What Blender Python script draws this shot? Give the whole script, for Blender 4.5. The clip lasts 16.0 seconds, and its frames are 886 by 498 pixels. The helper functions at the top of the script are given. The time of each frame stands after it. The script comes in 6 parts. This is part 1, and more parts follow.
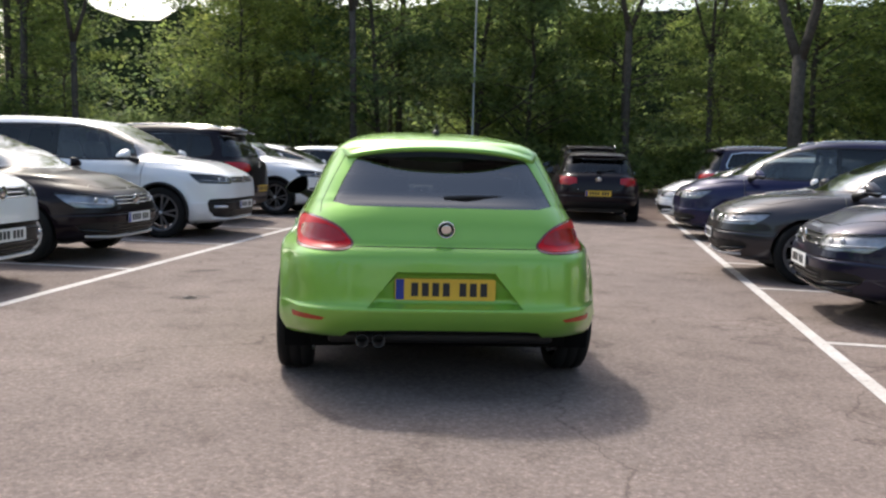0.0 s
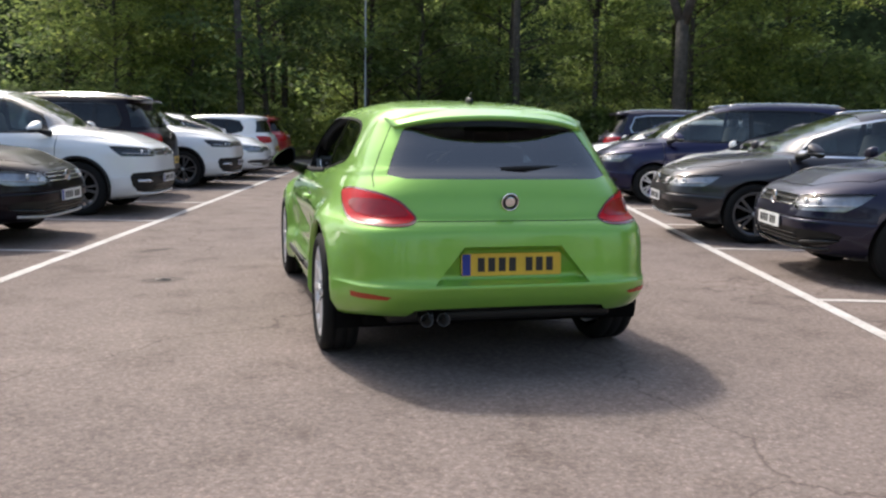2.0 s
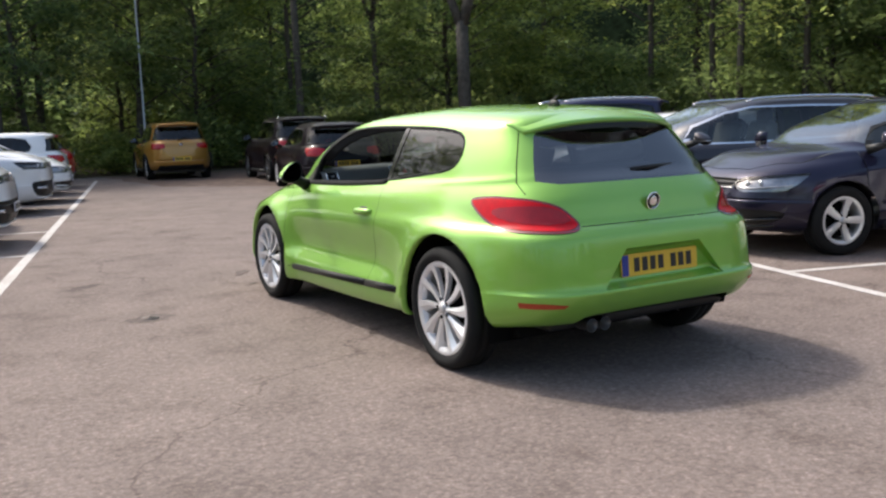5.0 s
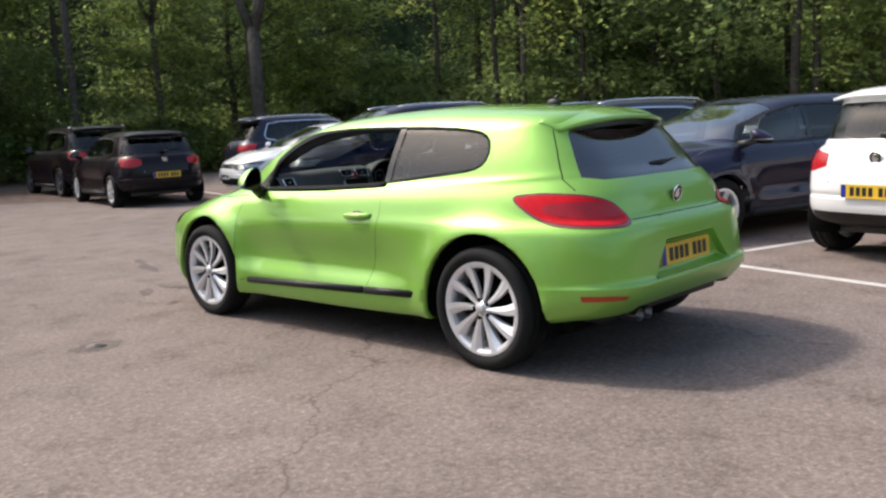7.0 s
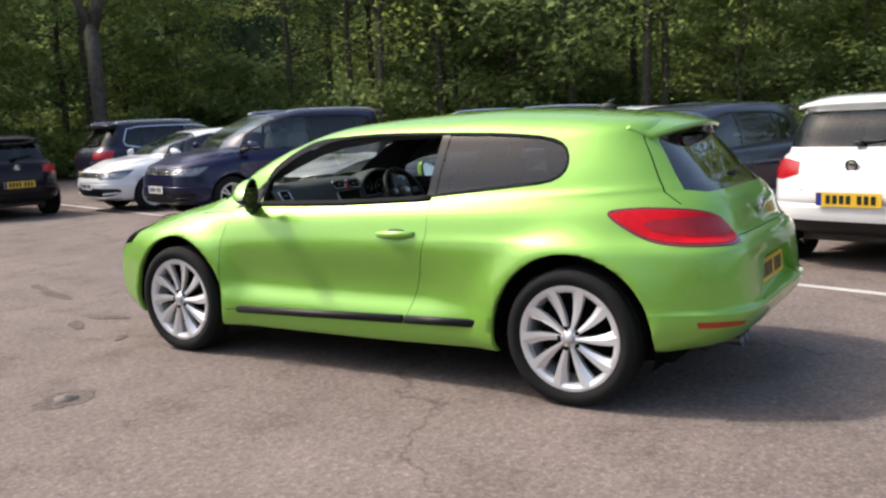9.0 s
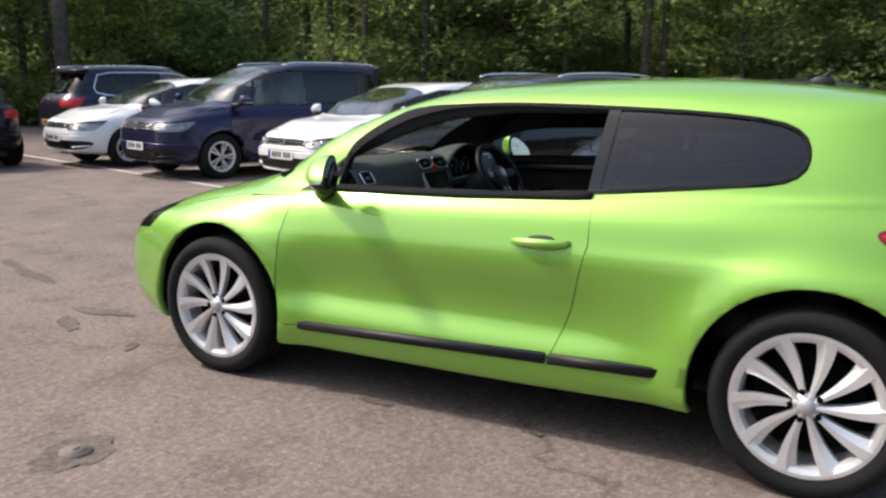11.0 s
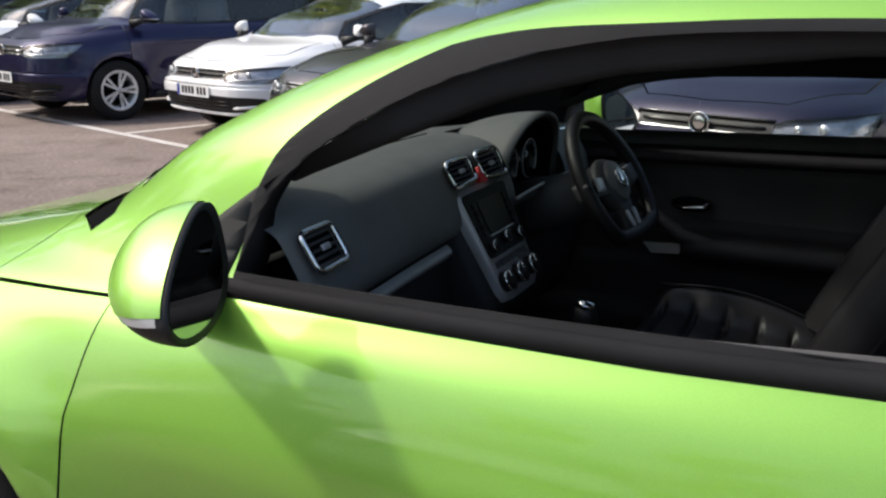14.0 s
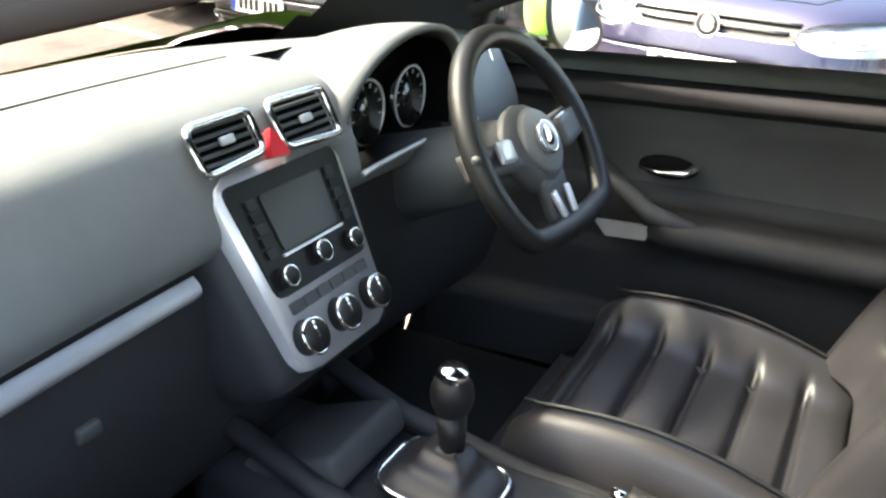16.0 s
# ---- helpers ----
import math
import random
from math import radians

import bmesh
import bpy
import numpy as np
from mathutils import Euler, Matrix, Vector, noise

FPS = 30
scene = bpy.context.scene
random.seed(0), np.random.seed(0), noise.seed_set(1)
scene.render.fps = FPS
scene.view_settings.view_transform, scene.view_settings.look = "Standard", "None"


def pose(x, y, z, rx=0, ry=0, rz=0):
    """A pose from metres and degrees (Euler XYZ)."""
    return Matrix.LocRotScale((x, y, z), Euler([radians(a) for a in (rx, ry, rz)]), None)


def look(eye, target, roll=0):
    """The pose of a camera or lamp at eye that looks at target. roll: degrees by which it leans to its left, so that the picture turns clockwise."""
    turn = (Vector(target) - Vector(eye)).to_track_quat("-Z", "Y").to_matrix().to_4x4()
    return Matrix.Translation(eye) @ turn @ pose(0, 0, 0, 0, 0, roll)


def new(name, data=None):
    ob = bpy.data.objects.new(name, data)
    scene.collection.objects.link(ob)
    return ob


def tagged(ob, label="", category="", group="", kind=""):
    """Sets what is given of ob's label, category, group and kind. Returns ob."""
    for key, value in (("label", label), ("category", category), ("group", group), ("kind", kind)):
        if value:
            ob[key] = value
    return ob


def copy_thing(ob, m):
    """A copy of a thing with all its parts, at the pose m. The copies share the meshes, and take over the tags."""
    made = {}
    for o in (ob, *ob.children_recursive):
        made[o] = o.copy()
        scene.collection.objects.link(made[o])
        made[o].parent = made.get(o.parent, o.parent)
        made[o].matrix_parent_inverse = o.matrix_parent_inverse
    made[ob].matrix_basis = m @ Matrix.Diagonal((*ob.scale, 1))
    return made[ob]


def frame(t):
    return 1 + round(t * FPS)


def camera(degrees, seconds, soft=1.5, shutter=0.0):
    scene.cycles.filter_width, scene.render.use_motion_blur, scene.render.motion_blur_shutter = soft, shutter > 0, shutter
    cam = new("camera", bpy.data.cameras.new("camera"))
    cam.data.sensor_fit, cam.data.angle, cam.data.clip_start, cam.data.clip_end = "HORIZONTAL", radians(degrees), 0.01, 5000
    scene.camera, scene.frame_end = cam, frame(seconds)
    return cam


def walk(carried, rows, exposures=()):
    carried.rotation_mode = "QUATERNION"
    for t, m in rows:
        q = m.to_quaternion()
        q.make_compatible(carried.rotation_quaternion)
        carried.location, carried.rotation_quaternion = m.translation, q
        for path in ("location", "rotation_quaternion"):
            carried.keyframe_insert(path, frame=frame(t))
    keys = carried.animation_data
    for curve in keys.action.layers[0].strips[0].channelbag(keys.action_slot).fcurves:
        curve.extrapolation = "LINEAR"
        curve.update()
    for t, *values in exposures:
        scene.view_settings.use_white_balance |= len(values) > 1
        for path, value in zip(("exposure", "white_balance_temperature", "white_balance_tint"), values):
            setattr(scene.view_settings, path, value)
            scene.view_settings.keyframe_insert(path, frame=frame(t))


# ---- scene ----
cam = camera(53.0, 16.0, soft=2.4)
PATH = [
    (0, (-0.461, -4.4, 1.238), (-0.266, -2.42, 1.033), 1.7),
    (0.5, (-0.652, -4.418, 1.246), (-0.421, -2.442, 1.04), 1.4),
    (1, (-0.834, -4.335, 1.235), (-0.54, -2.371, 1.002), 0.6),
    (1.5, (-1.069, -4.118, 1.244), (-0.685, -2.173, 0.979), 0.6),
    (2, (-1.397, -4.055, 1.236), (-0.913, -2.134, 0.962), 0.9),
    (2.5, (-1.713, -3.944, 1.247), (-1.118, -2.054, 0.97), 0.9),
    (3, (-1.991, -3.797, 1.27), (-1.289, -1.944, 0.998), 1.1),
    (3.5, (-2.339, -3.717, 1.262), (-1.55, -1.899, 0.991), 1.0),
    (4, (-2.677, -3.641, 1.282), (-1.821, -1.854, 1.006), 0.1),
    (4.2, (-2.788, -3.549, 1.267), (-1.904, -1.775, 0.996), -0.3),
    (6.3, (-3.951, -2.558, 1.282), (-2.659, -1.059, 0.995), -3.0),
    (6.5, (-4.078, -2.466, 1.28), (-2.737, -1.009, 0.998), -2.9),
    (7, (-4.273, -2.216, 1.281), (-2.843, -0.845, 1.005), -2.7),
    (7.5, (-4.35, -1.887, 1.28), (-2.854, -0.586, 1.017), -2.4),
    (8, (-4.51, -1.581, 1.294), (-2.948, -0.356, 1.052), -2.4),
    (8.2, (-4.557, -1.434, 1.307), (-2.968, -0.243, 1.068), -2.5),
    (10.3, (-4.195, -0.046, 1.341), (-2.461, 0.885, 0.983), -1.2),
    (10.5, (-4.086, 0.087, 1.356), (-2.361, 1.029, 0.99), -0.5),
    (11, (-3.878, 0.458, 1.353), (-2.169, 1.43, 0.991), 0.5),
    (11.5, (-3.553, 0.832, 1.342), (-1.866, 1.841, 0.972), -0.7),
    (12, (-3.196, 1.172, 1.34), (-1.514, 2.177, 0.936), -2.4),
    (12.5, (-2.824, 1.477, 1.356), (-1.107, 2.398, 0.906), -2.9),
    (13, (-2.409, 1.68, 1.353), (-0.673, 2.549, 0.87), -2.4),
    (13.5, (-2.053, 1.845, 1.327), (-0.317, 2.703, 0.827), -1.2),
    (14, (-1.696, 1.98, 1.301), (0.037, 2.822, 0.765), 0.6),
    (14.5, (-1.372, 2.025, 1.277), (0.326, 2.899, 0.68), 2.1),
    (15, (-1.133, 2.091, 1.247), (0.534, 2.985, 0.598), 2.6),
    (15.5, (-0.964, 2.107, 1.253), (0.678, 2.993, 0.532), 2.7),
    (16, (-0.833, 2.081, 1.251), (0.819, 2.899, 0.475), 2.1),
]
walk(cam, [(t, look(eye, target, roll)) for t, eye, target, roll in PATH], [(0, 0.71, 6450, 9.2), (13.0, 0.69, 6560, 10.5), (14.0, 0.66, 6500, 10), (14.5, 1.05, 6700, 11.5), (15.0, 2.8, 6600, 10), (15.5, 3.75, 6900, 10.5), (16.0, 4.15, 7300, 12)])

# ---- world, sun, exposure ----
SUN_FROM = Vector((-0.28, 0.80, 1.0)).normalized()
world = bpy.data.worlds.new("sky")
scene.world = world
world.use_nodes = True
wn = world.node_tree
wn.nodes.clear()
sky = wn.nodes.new("ShaderNodeTexSky")
sky.sky_type = "NISHITA"
sky.sun_disc = False
sky.sun_elevation = math.asin(SUN_FROM.z)
sky.sun_rotation = math.atan2(SUN_FROM.x, SUN_FROM.y)
sky.dust_density, sky.air_density = 4.0, 1.2
bg = wn.nodes.new("ShaderNodeBackground")
bg.inputs["Strength"].default_value = 0.15
wout = wn.nodes.new("ShaderNodeOutputWorld")
wn.links.new(sky.outputs[0], bg.inputs[0])
wn.links.new(bg.outputs[0], wout.inputs[0])
lamp = bpy.data.lights.new("sun", "SUN")
lamp.energy, lamp.angle, lamp.color = 2.3, radians(4.0), (1.0, 0.95, 0.88)
sun = new("sun", lamp)
sun.matrix_world = look(SUN_FROM * 60, (0, 0, 0))


# ---- materials ----
def nodes_of(name):
    m = bpy.data.materials.new(name)
    m.use_nodes = True
    nt = m.node_tree
    return m, nt, nt.nodes["Principled BSDF"]


def ramp(nt, src, stops):
    r = nt.nodes.new("ShaderNodeValToRGB")
    el = r.color_ramp.elements
    while len(el) < len(stops):
        el.new(0.5)
    for e, (p, c) in zip(el, stops):
        e.position, e.color = p, (*c, 1)
    nt.links.new(src, r.inputs[0])
    return r.outputs[0]


def noise_tex(nt, scale, detail=6.0, rough=0.6, coord="Object"):
    tc = nt.nodes.new("ShaderNodeTexCoord")
    n = nt.nodes.new("ShaderNodeTexNoise")
    n.inputs["Scale"].default_value, n.inputs["Detail"].default_value, n.inputs["Roughness"].default_value = scale, detail, rough
    nt.links.new(tc.outputs[coord], n.inputs["Vector"])
    return n.outputs["Fac"]


def mix(nt, fac, a, b, mode="MIX"):
    n = nt.nodes.new("ShaderNodeMix")
    n.data_type, n.blend_type = "RGBA", mode
    ins = {"Factor": n.inputs[0], "A": n.inputs[6], "B": n.inputs[7]}
    for key, v in (("Factor", fac), ("A", a), ("B", b)):
        if isinstance(v, bpy.types.NodeSocket):
            nt.links.new(v, ins[key])
        elif key == "Factor":
            ins[key].default_value = v
        else:
            ins[key].default_value = (*v, 1)
    return n.outputs[2]


def bump(nt, bsdf, height, strength, distance=0.01):
    b = nt.nodes.new("ShaderNodeBump")
    b.inputs["Strength"].default_value, b.inputs["Distance"].default_value = strength, distance
    nt.links.new(height, b.inputs["Height"])
    nt.links.new(b.outputs[0], bsdf.inputs["Normal"])


def plain(name, col, rough=0.5, metal=0.0, grain=0.0, scale=40.0, coat=0.0, spec=0.5, vary=0.12):
    """A surface with slight two-scale variation and optional fine relief."""
    m, nt, b = nodes_of(name)
    b.inputs["Roughness"].default_value, b.inputs["Metallic"].default_value = rough, metal
    b.inputs["Specular IOR Level"].default_value = spec
    if coat:
        b.inputs["Coat Weight"].default_value, b.inputs["Coat Roughness"].default_value = coat, 0.03
    f = noise_tex(nt, scale * 0.12, 4)
    lo, hi = [tuple(c * k for c in col) for k in (1 - vary, 1 + vary)]
    nt.links.new(ramp(nt, f, [(0.3, lo), (0.7, hi)]), b.inputs["Base Color"])
    if grain:
        bump(nt, b, noise_tex(nt, scale * 8, 3), grain, 0.002)
    return m


def paint(name, col, metal=0.0, rough=0.35, dust=0.08, sheen=0.5, coat=1.0):
    """Car paint: clear coat over a slightly flaked base, with a thin film of dust."""
    m, nt, b = nodes_of(name)
    b.inputs["Metallic"].default_value, b.inputs["Roughness"].default_value = metal, rough
    b.inputs["Coat Weight"].default_value, b.inputs["Coat Roughness"].default_value = coat, 0.04
    b.inputs["Specular IOR Level"].default_value = sheen
    flake = noise_tex(nt, 900, 2)
    base = ramp(nt, flake, [(0.3, tuple(c * 0.92 for c in col)), (0.7, tuple(min(1, c * 1.08) for c in col))])
    film = noise_tex(nt, 3.0, 5)
    dusty = mix(nt, ramp(nt, film, [(0.4, (0, 0, 0)), (0.8, (dust, dust, dust))]), base, (0.35, 0.33, 0.30))
    nt.links.new(dusty, b.inputs["Base Color"])
    nt.links.new(ramp(nt, film, [(0.3, (rough, rough, rough)), (0.8, (rough + 0.1,) * 3)]), b.inputs["Roughness"])
    return m


def glass(name, tint, gloss=1.0, ior=1.52):
    """A thin pane: tinted see-through, with Fresnel gloss."""
    m = bpy.data.materials.new(name)
    m.use_nodes = True
    nt = m.node_tree
    nt.nodes.clear()
    out = nt.nodes.new("ShaderNodeOutputMaterial")
    tr = nt.nodes.new("ShaderNodeBsdfTransparent")
    tr.inputs[0].default_value = (*tint, 1)
    gl = nt.nodes.new("ShaderNodeBsdfGlossy")
    gl.inputs["Roughness"].default_value = 0.02
    gl.inputs[0].default_value = (gloss, gloss, gloss, 1)
    lw = nt.nodes.new("ShaderNodeLayerWeight")
    lw.inputs["Blend"].default_value = 0.5
    po = nt.nodes.new("ShaderNodeMath")
    po.operation = "POWER"
    nt.links.new(lw.outputs["Facing"], po.inputs[0])
    po.inputs[1].default_value = 5.0
    f0 = ((ior - 1) / (ior + 1)) ** 2
    fr = nt.nodes.new("ShaderNodeMath")
    fr.operation = "MULTIPLY_ADD"
    nt.links.new(po.outputs[0], fr.inputs[0])
    fr.inputs[1].default_value, fr.inputs[2].default_value = 1 - f0, f0
    mx = nt.nodes.new("ShaderNodeMixShader")
    nt.links.new(fr.outputs[0], mx.inputs[0])
    nt.links.new(tr.outputs[0], mx.inputs[1])
    nt.links.new(gl.outputs[0], mx.inputs[2])
    nt.links.new(mx.outputs[0], out.inputs[0])
    return m


def asphalt_material(name="worn asphalt", tone=1.0):
    m, nt, b = nodes_of(name)
    b.inputs["Roughness"].default_value = 0.9
    b.inputs["Specular IOR Level"].default_value = 0.25
    tc = nt.nodes.new("ShaderNodeTexCoord")
    stones = nt.nodes.new("ShaderNodeTexVoronoi")
    stones.inputs["Scale"].default_value = 90
    nt.links.new(tc.outputs["Object"], stones.inputs["Vector"])
    grit = noise_tex(nt, 28, 8, 0.75)
    big = noise_tex(nt, 0.35, 6, 0.6)
    mid = noise_tex(nt, 2.2, 7, 0.65)
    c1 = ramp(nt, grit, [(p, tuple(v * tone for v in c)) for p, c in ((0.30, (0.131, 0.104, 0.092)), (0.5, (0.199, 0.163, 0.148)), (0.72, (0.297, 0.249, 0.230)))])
    c2 = mix(nt, 1.0, c1, ramp(nt, big, [(0.3, (0.78, 0.76, 0.75)), (0.7, (1.06, 1.04, 1.02))]), "MULTIPLY")
    c3 = mix(nt, 1.0, c2, ramp(nt, mid, [(0.30, (0.66, 0.63, 0.60)), (0.46, (0.95, 0.94, 0.93)), (0.72, (1.14, 1.13, 1.12))]), "MULTIPLY")
    sep = nt.nodes.new("ShaderNodeSeparateColor")
    nt.links.new(stones.outputs["Color"], sep.inputs[0])
    c4 = mix(nt, 1.0, c3, ramp(nt, sep.outputs[0], [(0.0, (0.84, 0.84, 0.84)), (0.8, (1.03, 1.03, 1.03)), (1.0, (1.32, 1.31, 1.28))]), "MULTIPLY")
    crack = nt.nodes.new("ShaderNodeTexVoronoi")
    crack.feature = "DISTANCE_TO_EDGE"
    crack.inputs["Scale"].default_value = 0.22
    warp = nt.nodes.new("ShaderNodeTexNoise")
    warp.inputs["Scale"].default_value = 1.6
    warp.inputs["Detail"].default_value = 6
    add = nt.nodes.new("ShaderNodeVectorMath")
    add.operation = "ADD"
    nt.links.new(tc.outputs["Object"], warp.inputs["Vector"])
    nt.links.new(tc.outputs["Object"], add.inputs[0])
    nt.links.new(warp.outputs["Color"], add.inputs[1])
    nt.links.new(add.outputs[0], crack.inputs["Vector"])
    line = ramp(nt, crack.outputs["Distance"], [(0.0, (0.62, 0.6, 0.58)), (0.004, (1, 1, 1))])
    nt.links.new(mix(nt, 1.0, c4, line, "MULTIPLY"), b.inputs["Base Color"])
    bump(nt, b, grit, 0.5, 0.006)
    return m


def leaf_material(name, cols):
    m, nt, b = nodes_of(name)
    info = nt.nodes.new("ShaderNodeNewGeometry")
    obj = nt.nodes.new("ShaderNodeObjectInfo")
    c = ramp(nt, info.outputs["Random Per Island"], [(0.0, cols[0]), (0.5, cols[1]), (1.0, cols[2])])
    c = mix(nt, 1.0, c, ramp(nt, noise_tex(nt, 0.9, 3, 0.6), [(0.32, (0.50, 0.53, 0.56)), (0.5, (0.9, 0.92, 0.94)), (0.68, (1.5, 1.45, 1.3))]), "MULTIPLY")
    c = mix(nt, 1.0, c, ramp(nt, obj.outputs["Random"], [(0, (0.75, 0.8, 0.8)), (1, (1.2, 1.12, 1.0))]), "MULTIPLY")
    nt.links.new(c, b.inputs["Base Color"])
    b.inputs["Roughness"].default_value = 0.55
    b.inputs["Specular IOR Level"].default_value = 0.3
    tl = nt.nodes.new("ShaderNodeBsdfTranslucent")
    nt.links.new(c, tl.inputs[0])
    mx = nt.nodes.new("ShaderNodeMixShader")
    mx.inputs[0].default_value = 0.70
    nt.links.new(b.outputs[0], mx.inputs[1])
    nt.links.new(tl.outputs[0], mx.inputs[2])
    nt.links.new(mx.outputs[0], nt.nodes["Material Output"].inputs[0])
    return m


def bark_material():
    m, nt, b = nodes_of("bark")
    f = noise_tex(nt, 6, 8, 0.7)
    nt.links.new(ramp(nt, f, [(0.3, (0.035, 0.029, 0.023)), (0.7, (0.11, 0.094, 0.075))]), b.inputs["Base Color"])
    b.inputs["Roughness"].default_value = 0.9
    bump(nt, b, f, 0.8, 0.05)
    return m


def litter_material():
    m, nt, b = nodes_of("leaf litter")
    f = noise_tex(nt, 9, 8, 0.7)
    nt.links.new(ramp(nt, f, [(0.3, (0.05, 0.035, 0.022)), (0.55, (0.12, 0.085, 0.055)), (0.75, (0.07, 0.085, 0.03))]), b.inputs["Base Color"])
    b.inputs["Roughness"].default_value = 0.95
    bump(nt, b, f, 0.8, 0.05)
    return m


def line_material():
    m, nt, b = nodes_of("worn white line paint")
    f = noise_tex(nt, 30, 8, 0.7)
    g = noise_tex(nt, 3, 5, 0.6)
    c = ramp(nt, f, [(0.30, (0.26, 0.235, 0.22)), (0.44, (0.50, 0.47, 0.445)), (0.7, (0.66, 0.63, 0.60))])
    nt.links.new(mix(nt, 1.0, c, ramp(nt, g, [(0.3, (0.8, 0.78, 0.76)), (0.6, (1, 1, 1))]), "MULTIPLY"), b.inputs["Base Color"])
    b.inputs["Roughness"].default_value = 0.8
    return m


def seat_leather():
    m, nt, b = nodes_of("black leather")
    f = noise_tex(nt, 260, 3)
    nt.links.new(ramp(nt, noise_tex(nt, 7, 4), [(0.3, (0.015, 0.014, 0.015)), (0.7, (0.026, 0.024, 0.026))]), b.inputs["Base Color"])
    b.inputs["Roughness"].default_value = 0.44
    b.inputs["Specular IOR Level"].default_value = 0.5
    bump(nt, b, f, 0.25, 0.001)
    return m


ASPHALT, LITTER, LINE, BARK = asphalt_material(), litter_material(), line_material(), bark_material()
LEAF_A = leaf_material("spring leaves", [(0.20, 0.265, 0.085), (0.27, 0.345, 0.108), (0.36, 0.415, 0.14)])
# much darker than the leaves, as shade put into the wall's colour
FAR_SHADE = plain("shade-dark far foliage", (0.045, 0.060, 0.028), 0.9, grain=0.8, scale=14, spec=0.1, vary=0.6)
LEAF_B = leaf_material("dark leaves", [(0.155, 0.222, 0.090), (0.205, 0.282, 0.108), (0.265, 0.33, 0.126)])
GREEN = paint("lime green metallic paint", (0.232, 0.482, 0.060), 0.40, 0.38, 0.03)
WHITE = paint("white paint", (0.78, 0.78, 0.78), 0.0, 0.3, 0.10)
BLACK = paint("black paint", (0.008, 0.005, 0.008), 0.0, 0.3, 0.002, 0.06, 0.4)
NAVY = paint("dark navy metallic paint", (0.012, 0.012, 0.050), 0.5, 0.36, 0.008, 0.2, 0.65)
SLATE = paint("dark blue grey metallic paint", (0.014, 0.013, 0.034), 0.6, 0.40, 0.008, 0.2, 0.7)
GREY = paint("dark grey metallic paint", (0.040, 0.036, 0.041), 0.6, 0.38, 0.012, 0.2, 0.75)
GOLD = paint("orange gold metallic paint", (0.42, 0.20, 0.025), 0.4, 0.34, 0.05)
RED = paint("red paint", (0.30, 0.012, 0.012), 0.1, 0.3, 0.05)
TRIM = plain("black plastic trim", (0.012, 0.012, 0.012), 0.5, grain=0.1, spec=0.35)
GLOSSBLACK = plain("gloss black", (0.008, 0.008, 0.008), 0.12)
RUBBER = plain("tyre rubber", (0.011, 0.011, 0.011), 0.85, grain=0.2, spec=0.25)
LINER = plain("wheel arch liner", (0.008, 0.008, 0.008), 0.95, spec=0.0)
ALLOY = plain("silver alloy", (0.74, 0.74, 0.75), 0.32, 0.55)
DARKALLOY = plain("grey alloy", (0.16, 0.16, 0.165), 0.35, 0.7)
CHROME = plain("chrome", (0.78, 0.78, 0.78), 0.12, 1.0)
SATIN = plain("satin silver plastic", (0.56, 0.56, 0.57), 0.38, 0.5)
REDLENS = plain("red lamp lens", (0.60, 0.006, 0.014), 0.3, coat=0.1, spec=0.15, vary=0.2, scale=120)
REDDARK = plain("dark red lamp lens", (0.16, 0.005, 0.01), 0.12, coat=1.0)
REDDEEP = plain("deep red lamp lens", (0.36, 0.005, 0.010), 0.2, coat=0.5, spec=0.3, vary=0.2, scale=120)
EXHAUST = plain("exhaust steel", (0.15, 0.15, 0.15), 0.3, 0.9)
CLEARLENS = plain("clear lamp lens", (0.45, 0.45, 0.46), 0.08, 0.4, coat=1.0, vary=0.4, scale=150)
DARKLENS = plain("headlamp lens", (0.30, 0.305, 0.32), 0.12, 0.5, coat=1.0, vary=0.7, scale=45)
AMBER = plain("orange red reflector", (0.40, 0.05, 0.015), 0.25)
YELLOW = plain("yellow plate", (0.72, 0.45, 0.035), 0.35)
PLATEWHITE = plain("white plate", (0.75, 0.75, 0.74), 0.35)
PLATEBLUE = plain("blue plate band", (0.01, 0.03, 0.25), 0.35)
INK = plain("plate black", (0.012, 0.012, 0.012), 0.4)
# upper dash toned lighter and lower plastics darker, standing for light and shade
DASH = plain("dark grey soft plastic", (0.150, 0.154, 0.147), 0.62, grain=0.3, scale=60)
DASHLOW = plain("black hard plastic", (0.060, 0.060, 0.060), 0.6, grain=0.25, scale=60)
CARPET = plain("black carpet", (0.018, 0.018, 0.018), 0.95, grain=0.6, scale=90)
HEADLINER = plain("dark headliner", (0.032, 0.033, 0.034), 0.95, spec=0.02)
SEAL = plain("black rubber seal", (0.014, 0.014, 0.015), 0.7, grain=0.2, scale=80, spec=0.08)
SHADE_PLASTIC = plain("black plastic darkened for shade", (0.027, 0.027, 0.028), 0.55, grain=0.25, scale=60, spec=0.3)
LEATHER = seat_leather()
WHEELHIDE = plain("smooth black leather", (0.012, 0.012, 0.012), 0.42, grain=0.2, scale=200, spec=0.35)
RADIO = plain("black radio plastic", (0.010, 0.010, 0.010), 0.4, spec=0.15)
SCREEN = plain("screen glass", (0.016, 0.014, 0.010), 0.3, coat=0.0, spec=0.2)
HAZARD = plain("red hazard button", (0.55, 0.02, 0.03), 0.3)
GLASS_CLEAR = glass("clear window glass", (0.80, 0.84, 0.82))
GLASS_DARK = glass("privacy window glass", (0.20, 0.22, 0.225), 1.0, 1.55)
# tint set far below clear glass, to dim sunlight and the view out
GLASS_DIM = glass("dimming windscreen glass", (0.36, 0.39, 0.37))
GLASS_REAR = glass("rear window glass", (0.14, 0.15, 0.155), 1.0, 2.3)
